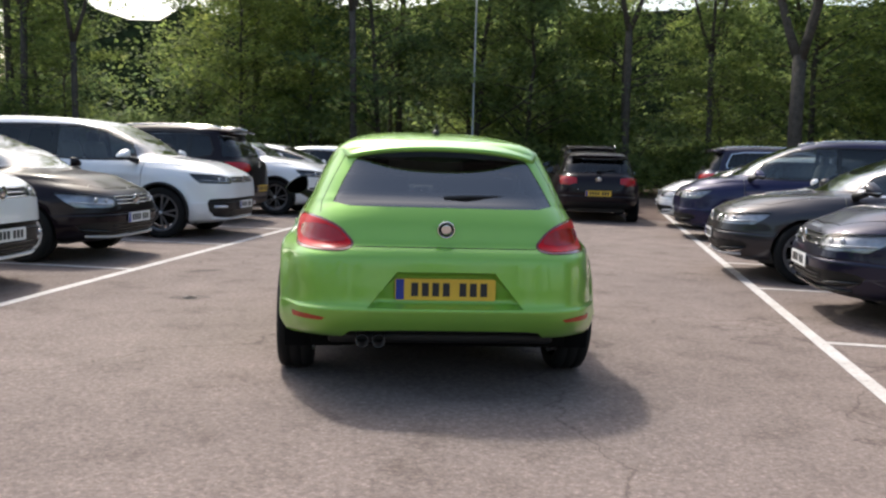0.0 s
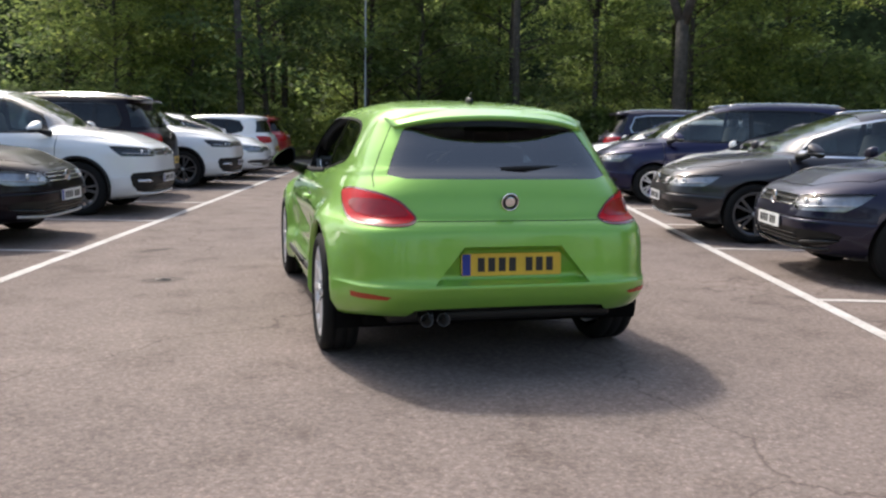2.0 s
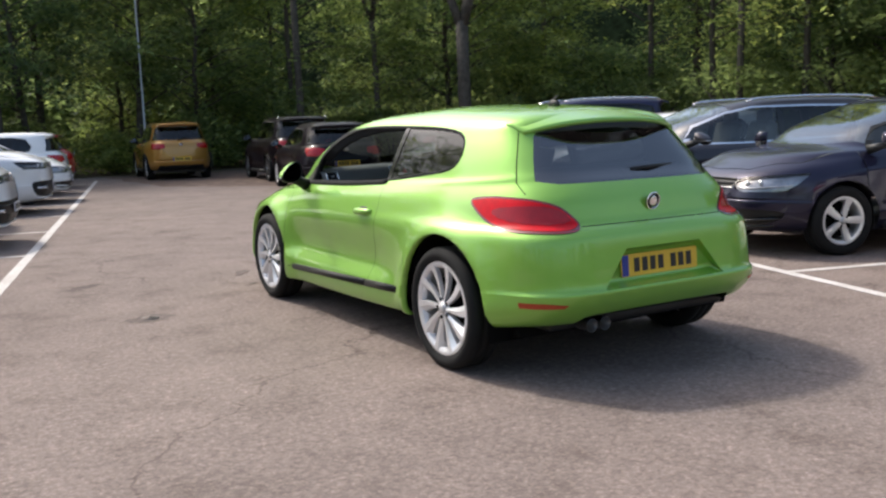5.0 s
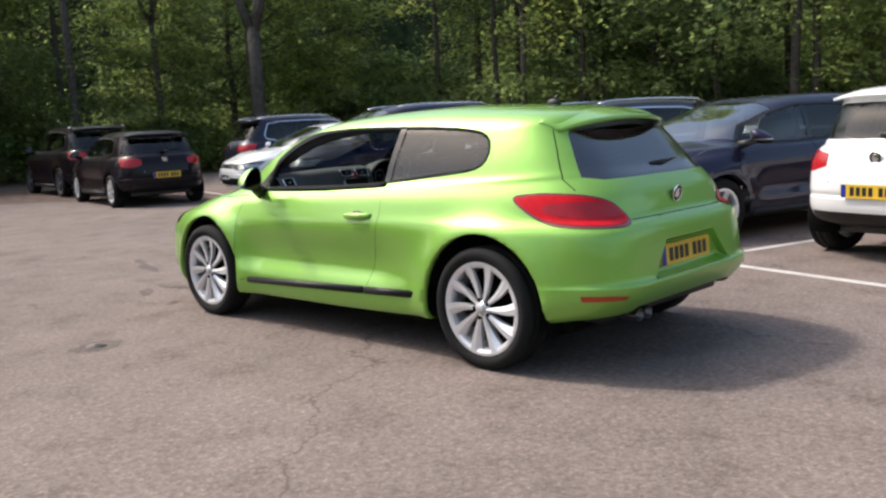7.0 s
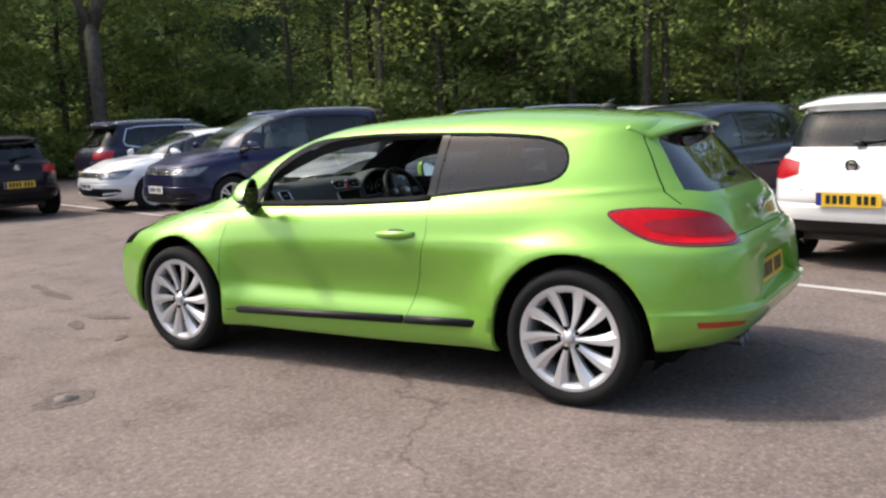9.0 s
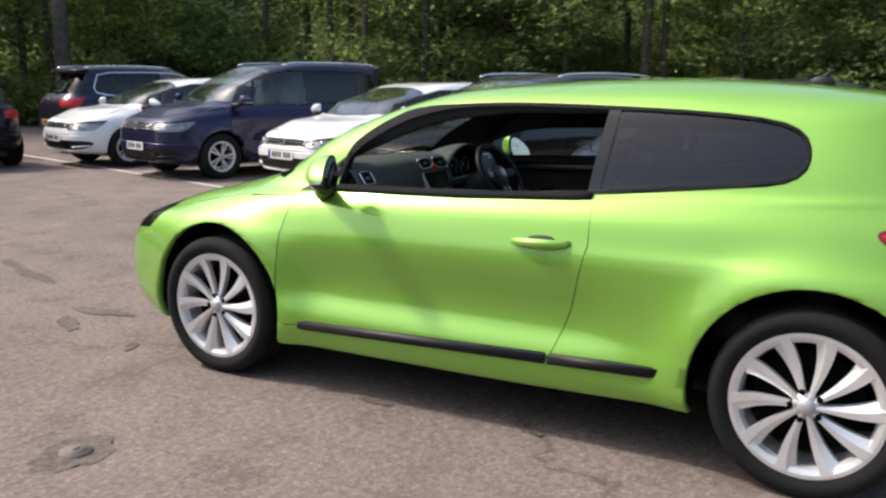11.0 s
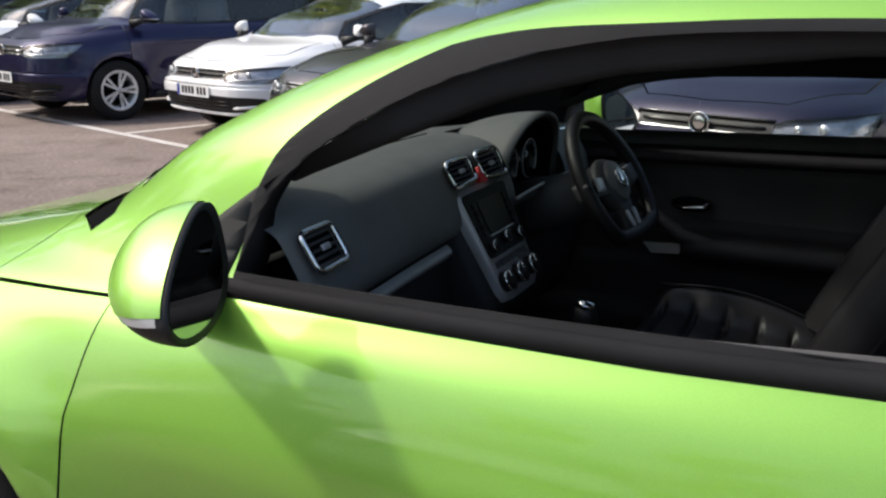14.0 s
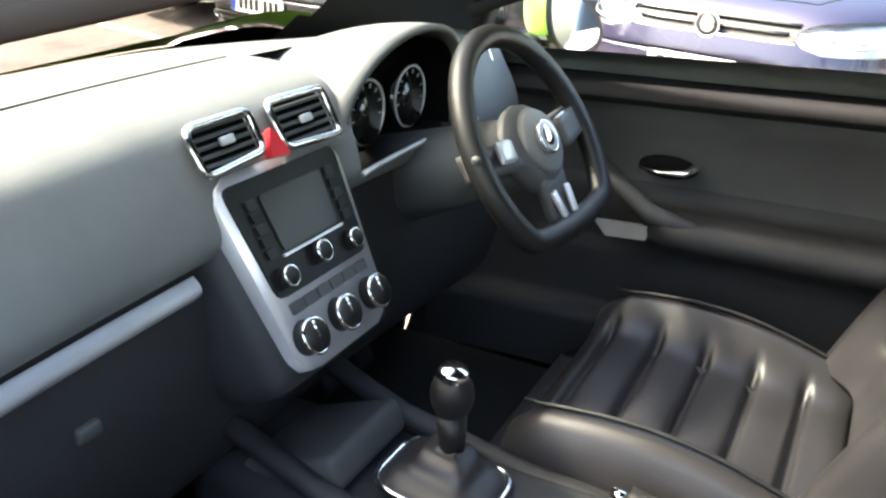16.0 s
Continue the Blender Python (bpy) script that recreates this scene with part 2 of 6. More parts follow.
GLASS_MID = glass("tinted window glass", (0.55, 0.60, 0.59), 1.0, 1.75)
GLASS_LAMP = glass("clear lamp cover", (0.86, 0.87, 0.88))
GLASS_SCREEN = glass("windscreen glass", (0.50, 0.55, 0.53), 1.0, 2.9)
LAMPSILVER = plain("lamp reflector", (0.62, 0.62, 0.64), 0.22, 0.7, vary=0.2, scale=200)
MIRROR = plain("mirror glass", (0.55, 0.57, 0.60), 0.02, 1.0, vary=0.01)
DUST = plain("reddish litter dust", (0.135, 0.098, 0.082), 0.95, grain=0.6, scale=30, spec=0.1, vary=0.35)
STEEL = plain("galvanised steel", (0.35, 0.36, 0.36), 0.5, 0.7)
IRON = plain("rusty iron", (0.20, 0.17, 0.15), 0.8, 0.4, grain=0.5)
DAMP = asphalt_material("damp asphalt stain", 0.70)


from mathutils.bvhtree import BVHTree


# ---- mesh helpers ----
def part(name, bm, material, parent=None, label="", smooth=True):
    """Links a bmesh as one mesh object, under a thing or a part if given."""
    me = bpy.data.meshes.new(name)
    bmesh.ops.recalc_face_normals(bm, faces=bm.faces) if not bm.loops.layers.float.get("keep") else None
    bm.to_mesh(me)
    bm.free()
    if smooth:
        me.shade_smooth()
    me.materials.append(material)
    ob = new(name, me)
    if parent:
        ob.parent = parent
    if label:
        tagged(ob, label)
    return ob


def thing(name, m, label, category, group=""):
    e = new(name)
    e.empty_display_size = 0.2
    e.matrix_world = m
    return tagged(e, label, category, group)


def box(bm, c, s, m=None, bev=0.0, seg=2):
    """A box with centre c and sizes s, turned by m, with rounded edges."""
    r = bmesh.ops.create_cube(bm, size=1.0)
    vs = r["verts"]
    bmesh.ops.scale(bm, vec=s, verts=vs)
    if bev:
        es = list({e for v in vs for e in v.link_edges})
        out = bmesh.ops.bevel(bm, geom=es, offset=bev, segments=seg, affect="EDGES", profile=0.5)
        vs = list({v for f in out["faces"] for v in f.verts} | {v for v in vs if v.is_valid})
    mm = Matrix.Translation(c) @ (m or Matrix())
    bmesh.ops.transform(bm, matrix=mm, verts=vs)
    return vs


def cyl(bm, a, b, r1, r2=None, seg=16):
    """A cone or cylinder from a to b."""
    a, b = Vector(a), Vector(b)
    d = b - a
    m = Matrix.Translation((a + b) / 2) @ d.to_track_quat("Z", "Y").to_matrix().to_4x4()
    return bmesh.ops.create_cone(bm, cap_ends=True, segments=seg, radius1=r1, radius2=r1 if r2 is None else r2, depth=d.length, matrix=m)["verts"]


def ball(bm, c, s, m=None, u=20, v=12):
    vs = bmesh.ops.create_uvsphere(bm, u_segments=u, v_segments=v, radius=1.0)["verts"]
    bmesh.ops.scale(bm, vec=s, verts=vs)
    bmesh.ops.transform(bm, matrix=Matrix.Translation(c) @ (m or Matrix()), verts=vs)
    return vs


def tube(bm, pts, r, seg=8, closed=False, flat=1.0):
    """A tube through points."""
    pts = [Vector(p) for p in pts]
    n = len(pts)
    rings = []
    up = Vector((0.13, 0.21, 1)).normalized()
    for i, p in enumerate(pts):
        a = pts[(i - 1) % n] if (closed or i > 0) else p
        b = pts[(i + 1) % n] if (closed or i < n - 1) else p
        d = (b - a).normalized()
        u = d.cross(up).normalized()
        w = d.cross(u)
        rr = r[i] if isinstance(r, (list, tuple)) else r
        rings.append([bm.verts.new(p + rr * (math.cos(2 * math.pi * k / seg) * u + flat * math.sin(2 * math.pi * k / seg) * w)) for k in range(seg)])
    for i in range(n if closed else n - 1):
        A, B = rings[i], rings[(i + 1) % n]
        for k in range(seg):
            bm.faces.new((A[k], A[(k + 1) % seg], B[(k + 1) % seg], B[k]))
    if not closed:
        bm.faces.new(rings[0])
        bm.faces.new(rings[-1])


def lathe(bm, profile, seg=48):
    """Turns a profile of (radius, x) round the x axis."""
    rings = [[bm.verts.new((x, r * math.cos(2 * math.pi * k / seg), r * math.sin(2 * math.pi * k / seg))) for k in range(seg)] for r, x in profile]
    for A, B in zip(rings, rings[1:]):
        for k in range(seg):
            bm.faces.new((A[k], A[(k + 1) % seg], B[(k + 1) % seg], B[k]))
    return rings


def grid(bm, f, nu, nv):
    """A sheet of points f(u, v), u and v from 0 to 1."""
    P = [[bm.verts.new(f(i / nu, j / nv)) for j in range(nv + 1)] for i in range(nu + 1)]
    return [bm.faces.new((P[i][j], P[i + 1][j], P[i + 1][j + 1], P[i][j + 1])) for i in range(nu) for j in range(nv)]


def slab(bm, poly, ax, lo, hi):
    """A plate with the outline poly in two axes, from lo to hi along the third."""
    k = 3 - sum(ax)

    def at(p, h):
        v = [0, 0, 0]
        v[ax[0]], v[ax[1]], v[k] = p[0], p[1], h
        return bm.verts.new(v)

    A, B = [at(p, lo) for p in poly], [at(p, hi) for p in poly]
    bm.faces.new(A)
    bm.faces.new(B)
    n = len(poly)
    for i in range(n):
        bm.faces.new((A[i], A[(i + 1) % n], B[(i + 1) % n], B[i]))
    return A + B


def rounded(poly, r, seg=4):
    """The polygon with its corners rounded."""
    out = []
    n = len(poly)
    for i in range(n):
        p, a, b = Vector(poly[i]), Vector(poly[i - 1]), Vector(poly[(i + 1) % n])
        u, w = (a - p), (b - p)
        k = min(r, u.length * 0.45, w.length * 0.45)
        u, w = u.normalized() * k, w.normalized() * k
        for s in range(seg + 1):
            t = s / seg
            out.append(tuple(p + u * (1 - t) ** 2 + w * t ** 2))
    return out


def grown(poly, d):
    """A convex polygon moved outwards by d."""
    n = len(poly)
    c = sum((Vector(p) for p in poly), Vector((0, 0))) / n
    out = []
    for i in range(n):
        p = Vector(poly[i])
        t = (Vector(poly[(i + 1) % n]) - Vector(poly[i - 1])).normalized()
        nn = Vector((t.y, -t.x))
        if nn.dot(p - c) < 0:
            nn = -nn
        out.append(tuple(p + nn * d))
    return out


# ---- car bodies ----
def hermite(vals, t):
    """A smooth curve without overshoot through evenly spaced values."""
    v = np.asarray(vals, float)
    n = len(v) - 1
    d = np.diff(v, axis=0)
    m = np.zeros_like(v)
    m[0], m[-1] = d[0], d[-1]
    m[1:-1] = np.where(d[:-1] * d[1:] > 0, 2 * d[:-1] * d[1:] / (d[:-1] + d[1:] + 1e-12), 0)
    t = np.clip(np.asarray(t, float), 0, 1) * n
    i = np.minimum(t.astype(int), n - 1)
    s = t - i
    return (2 * s**3 - 3 * s**2 + 1) * v[i] + (s**3 - 2 * s**2 + s) * m[i] + (-2 * s**3 + 3 * s**2) * v[i + 1] + (s**3 - s**2) * m[i + 1]


def shell(rings, K, R, hubs, flare=0.03, shape=None):
    """The outer skin: plan loops stacked from the sill to the roof. A ring is (rear y, front y, rear power, front power, half-width, five heights)."""
    table = np.array([[*r[:5], *r[5]] for r in rings], float)
    lev = np.linspace(0, 1, R)
    P = np.stack([hermite(table[:, c], lev) for c in range(table.shape[1])], 1)
    bm = bmesh.new()
    left, right = [], []
    phi = np.sin(np.linspace(-math.pi / 2, math.pi / 2, 1201)) * math.pi / 2
    for yr, yf, nr, nf, w, *z5 in P:
        s, c = np.sin(phi), np.maximum(np.cos(phi), 0)
        n = np.where(s < 0, nr, nf)
        y = (yr + yf) / 2 + (yf - yr) / 2 * np.sign(s) * np.abs(s) ** (2 / n)
        x = w * c ** (2 / n)
        arc = np.r_[0, np.cumsum(np.hypot(np.diff(x), np.diff(y)))]
        at = np.linspace(0, arc[-1], K + 1)
        x, y = np.interp(at, arc, x), np.interp(at, arc, y)
        x[0] = x[-1] = 0
        z = hermite(z5, (y - yr) / max(yf - yr, 1e-6))
        for hy, hz, hr in hubs:
            d = np.hypot(y - hy, z - hz)
            x = x + flare * np.clip(x / max(w, 1e-6) * 4 - 2.6, 0, 1) * np.exp(-((d - hr) / 0.09) ** 2)
        if shape:
            x = shape(x, y, z)
        lrow = [bm.verts.new((-a, b, q)) for a, b, q in zip(x, y, z)]
        rrow = [lrow[i] if i in (0, K) else bm.verts.new((a, b, q)) for i, (a, b, q) in enumerate(zip(x, y, z))]
        left.append(lrow), right.append(rrow)
    for rows, flip in ((left, False), (right, True)):
        for A, B in zip(rows, rows[1:]):
            for k in range(K):
                q = (A[k], A[k + 1], B[k + 1], B[k])
                bm.faces.new(q[::-1] if flip else q)
    A, B = left[-1], right[-1]
    for k in range(K):
        q = [A[k], A[k + 1], B[k + 1], B[k]]
        q = [v for i, v in enumerate(q) if v not in q[:i]]
        if len(q) > 2:
            bm.faces.new(q)
    bmesh.ops.recalc_face_normals(bm, faces=bm.faces)
    top = max(bm.faces, key=lambda f: f.calc_center_median().z)
    if top.normal.z < 0:
        bmesh.ops.reverse_faces(bm, faces=bm.faces)
    return bm


def cut(bm, poly, ax, faces):
    """Splits the faces along a convex outline seen along the third axis, and returns those inside it."""
    c = sum((Vector(p) for p in poly), Vector((0, 0))) / len(poly)
    n = len(poly)
    xs, ys = [p[0] for p in poly], [p[1] for p in poly]
    lo, hi = (min(xs), min(ys)), (max(xs), max(ys))
    faces = [f for f in faces if all(max(v.co[a] for v in f.verts) >= lo[i] and min(v.co[a] for v in f.verts) <= hi[i] for i, a in enumerate(ax))]
    for i in range(n):
        p, q = Vector(poly[i]), Vector(poly[(i + 1) % n])
        d = q - p
        if d.length < 1e-7 or not faces:
            continue
        no2 = Vector((d.y, -d.x)).normalized()
        if no2.dot(c - p) > 0:
            no2 = -no2
        no, co = Vector((0, 0, 0)), Vector((0, 0, 0))
        no[ax[0]], no[ax[1]], co[ax[0]], co[ax[1]] = no2.x, no2.y, p.x, p.y
        geom = list({*faces, *(e for f in faces for e in f.edges), *(v for f in faces for v in f.verts)})
        out = bmesh.ops.bisect_plane(bm, geom=geom, dist=1e-6, plane_co=co, plane_no=no)["geom"]
        faces = [f for f in out if isinstance(f, bmesh.types.BMFace) and (f.calc_center_median() - co).dot(no) < 0]
    return faces


def take(bm, faces, keep=False):
    """Moves (or copies) faces into a bmesh of their own."""
    b = bmesh.new()
    vm = {}
    for f in faces:
        for v in f.verts:
            if v not in vm:
                vm[v] = b.verts.new(v.co)
    for f in faces:
        b.faces.new([vm[v] for v in f.verts])
    b.normal_update()
    if not keep:
        bmesh.ops.delete(bm, geom=faces, context="FACES")
    return b


def push(bm, d):
    """Moves every point along its normal."""
    for v, n in outward(bm).items():
        v.co += n * d
    return bm


def outward(bm):
    """The normal of each point, weighted by area."""
    bm.normal_update()
    out = {}
    for v in bm.verts:
        n = sum((f.normal * f.calc_area() for f in v.link_faces), Vector((0, 0, 0)))
        out[v] = n.normalized() if n.length > 1e-12 else Vector((0, 0, 0))
    return out


def thick(bm, d, way=None):
    """Gives a sheet the thickness d, inwards, or along -way."""
    old = outward(bm)
    if callable(way):
        old = {v: Vector(way(v.co)) for v in old}
    elif way is not None:
        old = {v: Vector(way) for v in old}
    made = {v: bm.verts.new(v.co - n * d) for v, n in old.items()}
    rim = [(e.verts[0], e.verts[1]) for e in bm.edges if len(e.link_faces) == 1]
    for f in list(bm.faces):
        bm.faces.new([made[v] for v in reversed(f.verts)])
    for a, b in rim:
        bm.faces.new((a, b, made[b], made[a]))
    return bm


def near(bm, test):
    return [f for f in bm.faces if test(f.calc_center_median(), f.normal)]


def circle(cy, cz, r, n=40):
    return [(cy + r * math.cos(2 * math.pi * i / n), cz + r * math.sin(2 * math.pi * i / n)) for i in range(n)]


def strip(a, b, w):
    """A thin four-cornered outline from a to b."""
    a, b = Vector(a), Vector(b)
    d = (b - a).normalized()
    n = Vector((-d.y, d.x)) * w / 2
    return [tuple(a + n), tuple(b + n), tuple(b - n), tuple(a - n)]


def tyre_bm(r, rim, width, seg=56):
    bm = bmesh.new()
    h = width / 2
    lathe(bm, [(rim - 0.012, h * 0.72), (rim + 0.004, h * 0.86), (rim + 0.02, h * 0.97), ((r + rim) / 2, h * 1.06), (r - 0.022, h * 0.99), (r - 0.007, h * 0.88), (r, h * 0.7),
               (r, h * 0.36), (r - 0.008, h * 0.34), (r - 0.008, h * 0.28), (r, h * 0.26), (r, -h * 0.26), (r - 0.008, -h * 0.28), (r - 0.008, -h * 0.34), (r, -h * 0.36), (r, -h * 0.7),
               (r - 0.02, -h), (rim, -h * 0.8)], seg)
    return bm


def rim_bm(rim, width, spokes, w_in, w_out, twist, pair=0.0):
    """A wheel rim, with outward side +x: barrel, lip and dished spokes."""
    bm = bmesh.new()
    h = width / 2
    lathe(bm, [(rim - 0.018, -h), (rim - 0.03, -h * 0.4), (rim - 0.034, h * 0.55), (rim - 0.026, h * 0.82), (rim - 0.010, h * 0.9), (rim + 0.004, h * 0.9), (rim + 0.006, h * 0.8)], 56)
    hub = 0.056
    angles = [(2 * math.pi * k / spokes + o) for k in range(spokes) for o in ((-pair, pair) if pair else (0,))]
    for a0 in angles:
        def f(u, v, a0=a0):
            r = hub * 0.6 + (rim - 0.006 - hub * 0.6) * u
            ww = w_in + (w_out - w_in) * u**1.3
            ang = a0 + twist * u * u
            off = (v - 0.5) * ww
            x = h * (0.84 + 0.08 * u - 0.06 * math.sin(math.pi * u)) - (0.30 if twist else 0.10) * abs(v - 0.5) * ww - (0.30 * (v - 0.5) * ww if twist else 0)
            return (x, r * math.cos(ang) - off * math.sin(ang), r * math.sin(ang) + off * math.cos(ang))

        fs = grid(bm, f, 8, 4)
        vs = {v for q in fs for v in q.verts}
        b2 = bmesh.ops.extrude_face_region(bm, geom=fs)["geom"]
        bmesh.ops.translate(bm, vec=(-0.025, 0, 0), verts=[v for v in b2 if isinstance(v, bmesh.types.BMVert)])
    return bm


def hub_bm(width, r=0.034):
    bm = bmesh.new()
    h = width / 2
    rings = lathe(bm, [(r + 0.012, h * 0.60), (r + 0.008, h * 0.80), (r * 0.62, h * 0.84), (r * 0.58, h * 0.89), (r * 0.4, h * 0.92), (0.004, h * 0.93)], 28)
    bm.faces.new(rings[-1])
    return bm


def badge_bm(width):
    bm = bmesh.new()
    cyl(bm, (width * 0.44, 0, 0), (width * 0.4675, 0, 0), 0.027, 0.024, 20)
    return bm


# solid cylinder, coloured black to stand for a shaded bolt hole
def bolt_bm(width, k, r=0.050):
    bm = bmesh.new()
    h = width / 2
    a = 2 * math.pi * (k + 0.5) / 5
    cyl(bm, (h * 0.6, r * math.cos(a), r * math.sin(a)), (h * 0.845, r * math.cos(a), r * math.sin(a)), 0.0105, seg=10)
    return bm


def disc_bm(r, width):
    bm = bmesh.new()
    rings = lathe(bm, [(r, width * 0.05), (r, -width * 0.05), (0.03, -width * 0.05)], 32)
    bm.faces.new(rings[0])
    return bm


WHEELS = {}


def wheel(car, x, y, kind, r, rim, width, spokes, w_in, w_out, twist, pair, material):
    """A wheel as a part of the car, its outer face away from the centre line. Alike wheels share their meshes."""
    if kind not in WHEELS:
        WHEELS[kind] = []
        w = part("wheel", tyre_bm(r, rim, width), RUBBER, None, "black rubber tyre")
        for nm, bm, mt, lb in (("rim", rim_bm(rim, width, spokes, w_in, w_out, twist, pair), material, "alloy rim with radiating spokes"), ("hub_cap", hub_bm(width), material, ""), ("hub_badge", badge_bm(width), SATIN, "silver round hub badge"), *((("lug_bolt", bolt_bm(width, k), LINER, "")) for k in range(5)), ("brake_disc", disc_bm(rim * 0.72, width), LINER, "")):
            part(nm, bm, mt, w, lb, smooth=nm != "rim")
        WHEELS[kind].append(w)
        first = w
    else:
        src = WHEELS[kind][0]
        first = src.copy()
        scene.collection.objects.link(first)
        for ch in src.children:
            c2 = ch.copy()
            scene.collection.objects.link(c2)
            c2.parent = first
    first.parent = car
    first.matrix_local = pose(x, y, r, 0, 0, 180 if x < 0 else 0)
    return first


def plate(car, m, material, chars, band=True, w=0.52, h=0.111):
    """A number plate whose characters are plain bars. The plate lies in the local x-z plane, its face towards -y."""
    bm = bmesh.new()
    slab(bm, rounded([(-w / 2, -h / 2), (w / 2, -h / 2), (w / 2, h / 2), (-w / 2, h / 2)], 0.012, 3), (0, 2), 0, 0.006)
    p = part("number_plate", bm, material, car, "plate with plain bars", smooth=False)
    p.matrix_local = m
    x = -w / 2 + (0.075 if band else 0.04)
    step = (w - 0.11) / 7.6
    for k in range(7):
        gap = step * 0.6 if k >= 4 else 0
        bm = bmesh.new()
        box(bm, (x + (k + 0.5) * step + gap, -0.001, 0), (step * 0.66, 0.003, h * 0.62))
        part("bar", bm, INK, p, smooth=False)
    if band:
        bm = bmesh.new()
        box(bm, (-w / 2 + 0.026, -0.001, 0), (0.042, 0.003, h * 0.94))
        part("side_band", bm, PLATEBLUE, p, "blue band", smooth=False)
    return p


def badge(car, m, r=0.055, inner=TRIM):
    """A plain round badge facing local -y."""
    bm = bmesh.new()
    cyl(bm, (0, 0, 0), (0, -0.008, 0), r * 0.9, r * 0.86, 24)
    b = part("badge", bm, inner, car, "plain round badge")
    b.matrix_local = m
    bm = bmesh.new()
    tube(bm, [(r * 0.92 * math.cos(a), -0.006, r * 0.92 * math.sin(a)) for a in np.linspace(0, 2 * math.pi, 24, endpoint=False)], r * 0.1, 6, True)
    ball(bm, (0, -0.006, 0), (r * 0.62, 0.005, r * 0.62), None, 18, 8)
    part("badge_ring", bm, CHROME, b, "chrome ring")
    return b


def wheel_wells(car, hubs, r, half, depth=0.26):
    """Dark liners behind the wheel arches."""
    for x in (-1, 1):
        for hy, hz in hubs:
            bm = bmesh.new()
            A = [(hy + r * math.cos(a), hz + r * math.sin(a)) for a in np.linspace(-0.10, math.pi + 0.32, 28)]
            o = [bm.verts.new((x * half, p, q)) for p, q in A]
            i = [bm.verts.new((x * (half - depth), p, q)) for p, q in A]
            for k in range(len(A) - 1):
                bm.faces.new((o[k], o[k + 1], i[k + 1], i[k]))
            bm.faces.new(i)
            part("wheel_arch_liner", bm, LINER, car)


def softened(poly, times=2):
    """Cuts the corners of a closed outline."""
    for _ in range(times):
        poly = [(p[0] * (1 - k) + q[0] * k, p[1] * (1 - k) + q[1] * k) for p, q in zip(poly, poly[1:] + poly[:1]) for k in (0.25, 0.75)]
    return poly


def door_mirror(car, x, y, z, sx, material, wide=1.0, rows=8, times=1, tall=0.88, tip=0):
    """Drop-shaped door mirror: painted cap, silver indicator strip, black belly, glass turned to the driver."""
    out = softened([(-0.094 * wide, 0.030), (-0.086 * wide, 0.078), (-0.052 * wide, 0.088), (0.0, 0.062), (0.050 * wide, 0.022), (0.084 * wide, -0.022), (0.088 * wide, -0.056), (0.060 * wide, -0.082), (0.0, -0.088), (-0.055 * wide, -0.072), (-0.090 * wide, -0.030)], times)
    out = [(a, b * tall) for a, b in out]
    n = len(out)
    bm = bmesh.new()
    rings = []
    for t in np.linspace(0, 1, rows):
        k = max(0.02, (1 - t ** 2.3)) ** 0.5
        rings.append([bm.verts.new((sx * (a * k - 0.010 * t), -0.030 + 0.105 * t, b * k + 0.010 * t)) for a, b in out])
    for A, B in zip(rings, rings[1:]):
        for i in range(n):
            bm.faces.new((A[i], A[(i + 1) % n], B[(i + 1) % n], B[i]))
    bm.faces.new(rings[-1])
    inner = [bm.verts.new((v.co.x * 0.86, v.co.y + 0.004, v.co.z * 0.86)) for v in rings[0]]
    for i in range(n):
        bm.faces.new((rings[0][(i + 1) % n], rings[0][i], inner[i], inner[(i + 1) % n]))
    bmesh.ops.recalc_face_normals(bm, faces=bm.faces)
    big = [(-0.2, -0.024), (0.2, -0.024), (0.2, 0.2), (-0.2, 0.2)]
    cap = take(bm, cut(bm, big, (1, 2), near(bm, lambda c, nn: c.y > -0.024)))
    band = take(bm, cut(bm, [(-0.014, -0.034), (0.2, -0.034), (0.2, -0.0235), (-0.014, -0.0235)], (1, 2), near(bm, lambda c, nn: c.y > -0.024)))
    mr = part("door_mirror", bm, TRIM, car, "door mirror with painted cap and black belly")
    mr.matrix_local = pose(x, y, z, -tip, 0, -sx * 17)
    part("mirror_cap", push(cap, 0.002), material, mr, "body-coloured cap")
    part("indicator_strip", push(band, 0.001), SATIN, mr, "silver indicator strip")
    bm = bmesh.new()
    f = bm.faces.new([bm.verts.new((sx * a * 0.88, -0.0275, b * 0.88)) for a, b in out])
    bm.normal_update()
    if f.normal.y > 0:
        f.normal_flip()
    part("mirror_glass", bm, MIRROR, mr, "mirror glass", smooth=False)
    bm = bmesh.new()
    cyl(bm, (-sx * 0.045, 0.02, -0.040), (-sx * 0.205, 0.085, -0.085), 0.026, 0.045, 12)
    part("mirror_foot", bm, TRIM, mr)
    return mr


# ---- ground and lines ----
def sheet(name, pts, z, material, label, category):
    bm = bmesh.new()
    f = bm.faces.new([bm.verts.new((x, y, z)) for x, y in pts])
    if f.normal.z < 0:
        f.normal_flip()
    return tagged(part(name, bm, material, smooth=False), label, category, kind="structure")


sheet("ground", [(-600, -600), (600, -600), (600, 600), (-600, 600)], 0.0, ASPHALT, "worn grey-brown asphalt of the car park", "asphalt")
sheet("forest_floor", [(-60, 27.5), (-18, 27.0), (2, 27.2), (12, 26.0), (18.5, 22), (21, 12), (22, -6), (24, -30), (90, -40), (90, 95), (-60, 95)], 0.004, LITTER, "brown leaf litter under the trees beyond the asphalt", "ground")
sheet("verge", [(-60, 27.5), (-18, 27.0), (-13, 14), (-15.5, 0), (-18, -40), (-60, -40)], 0.0045, LITTER, "brown leaf litter beside the parking bays", "ground")

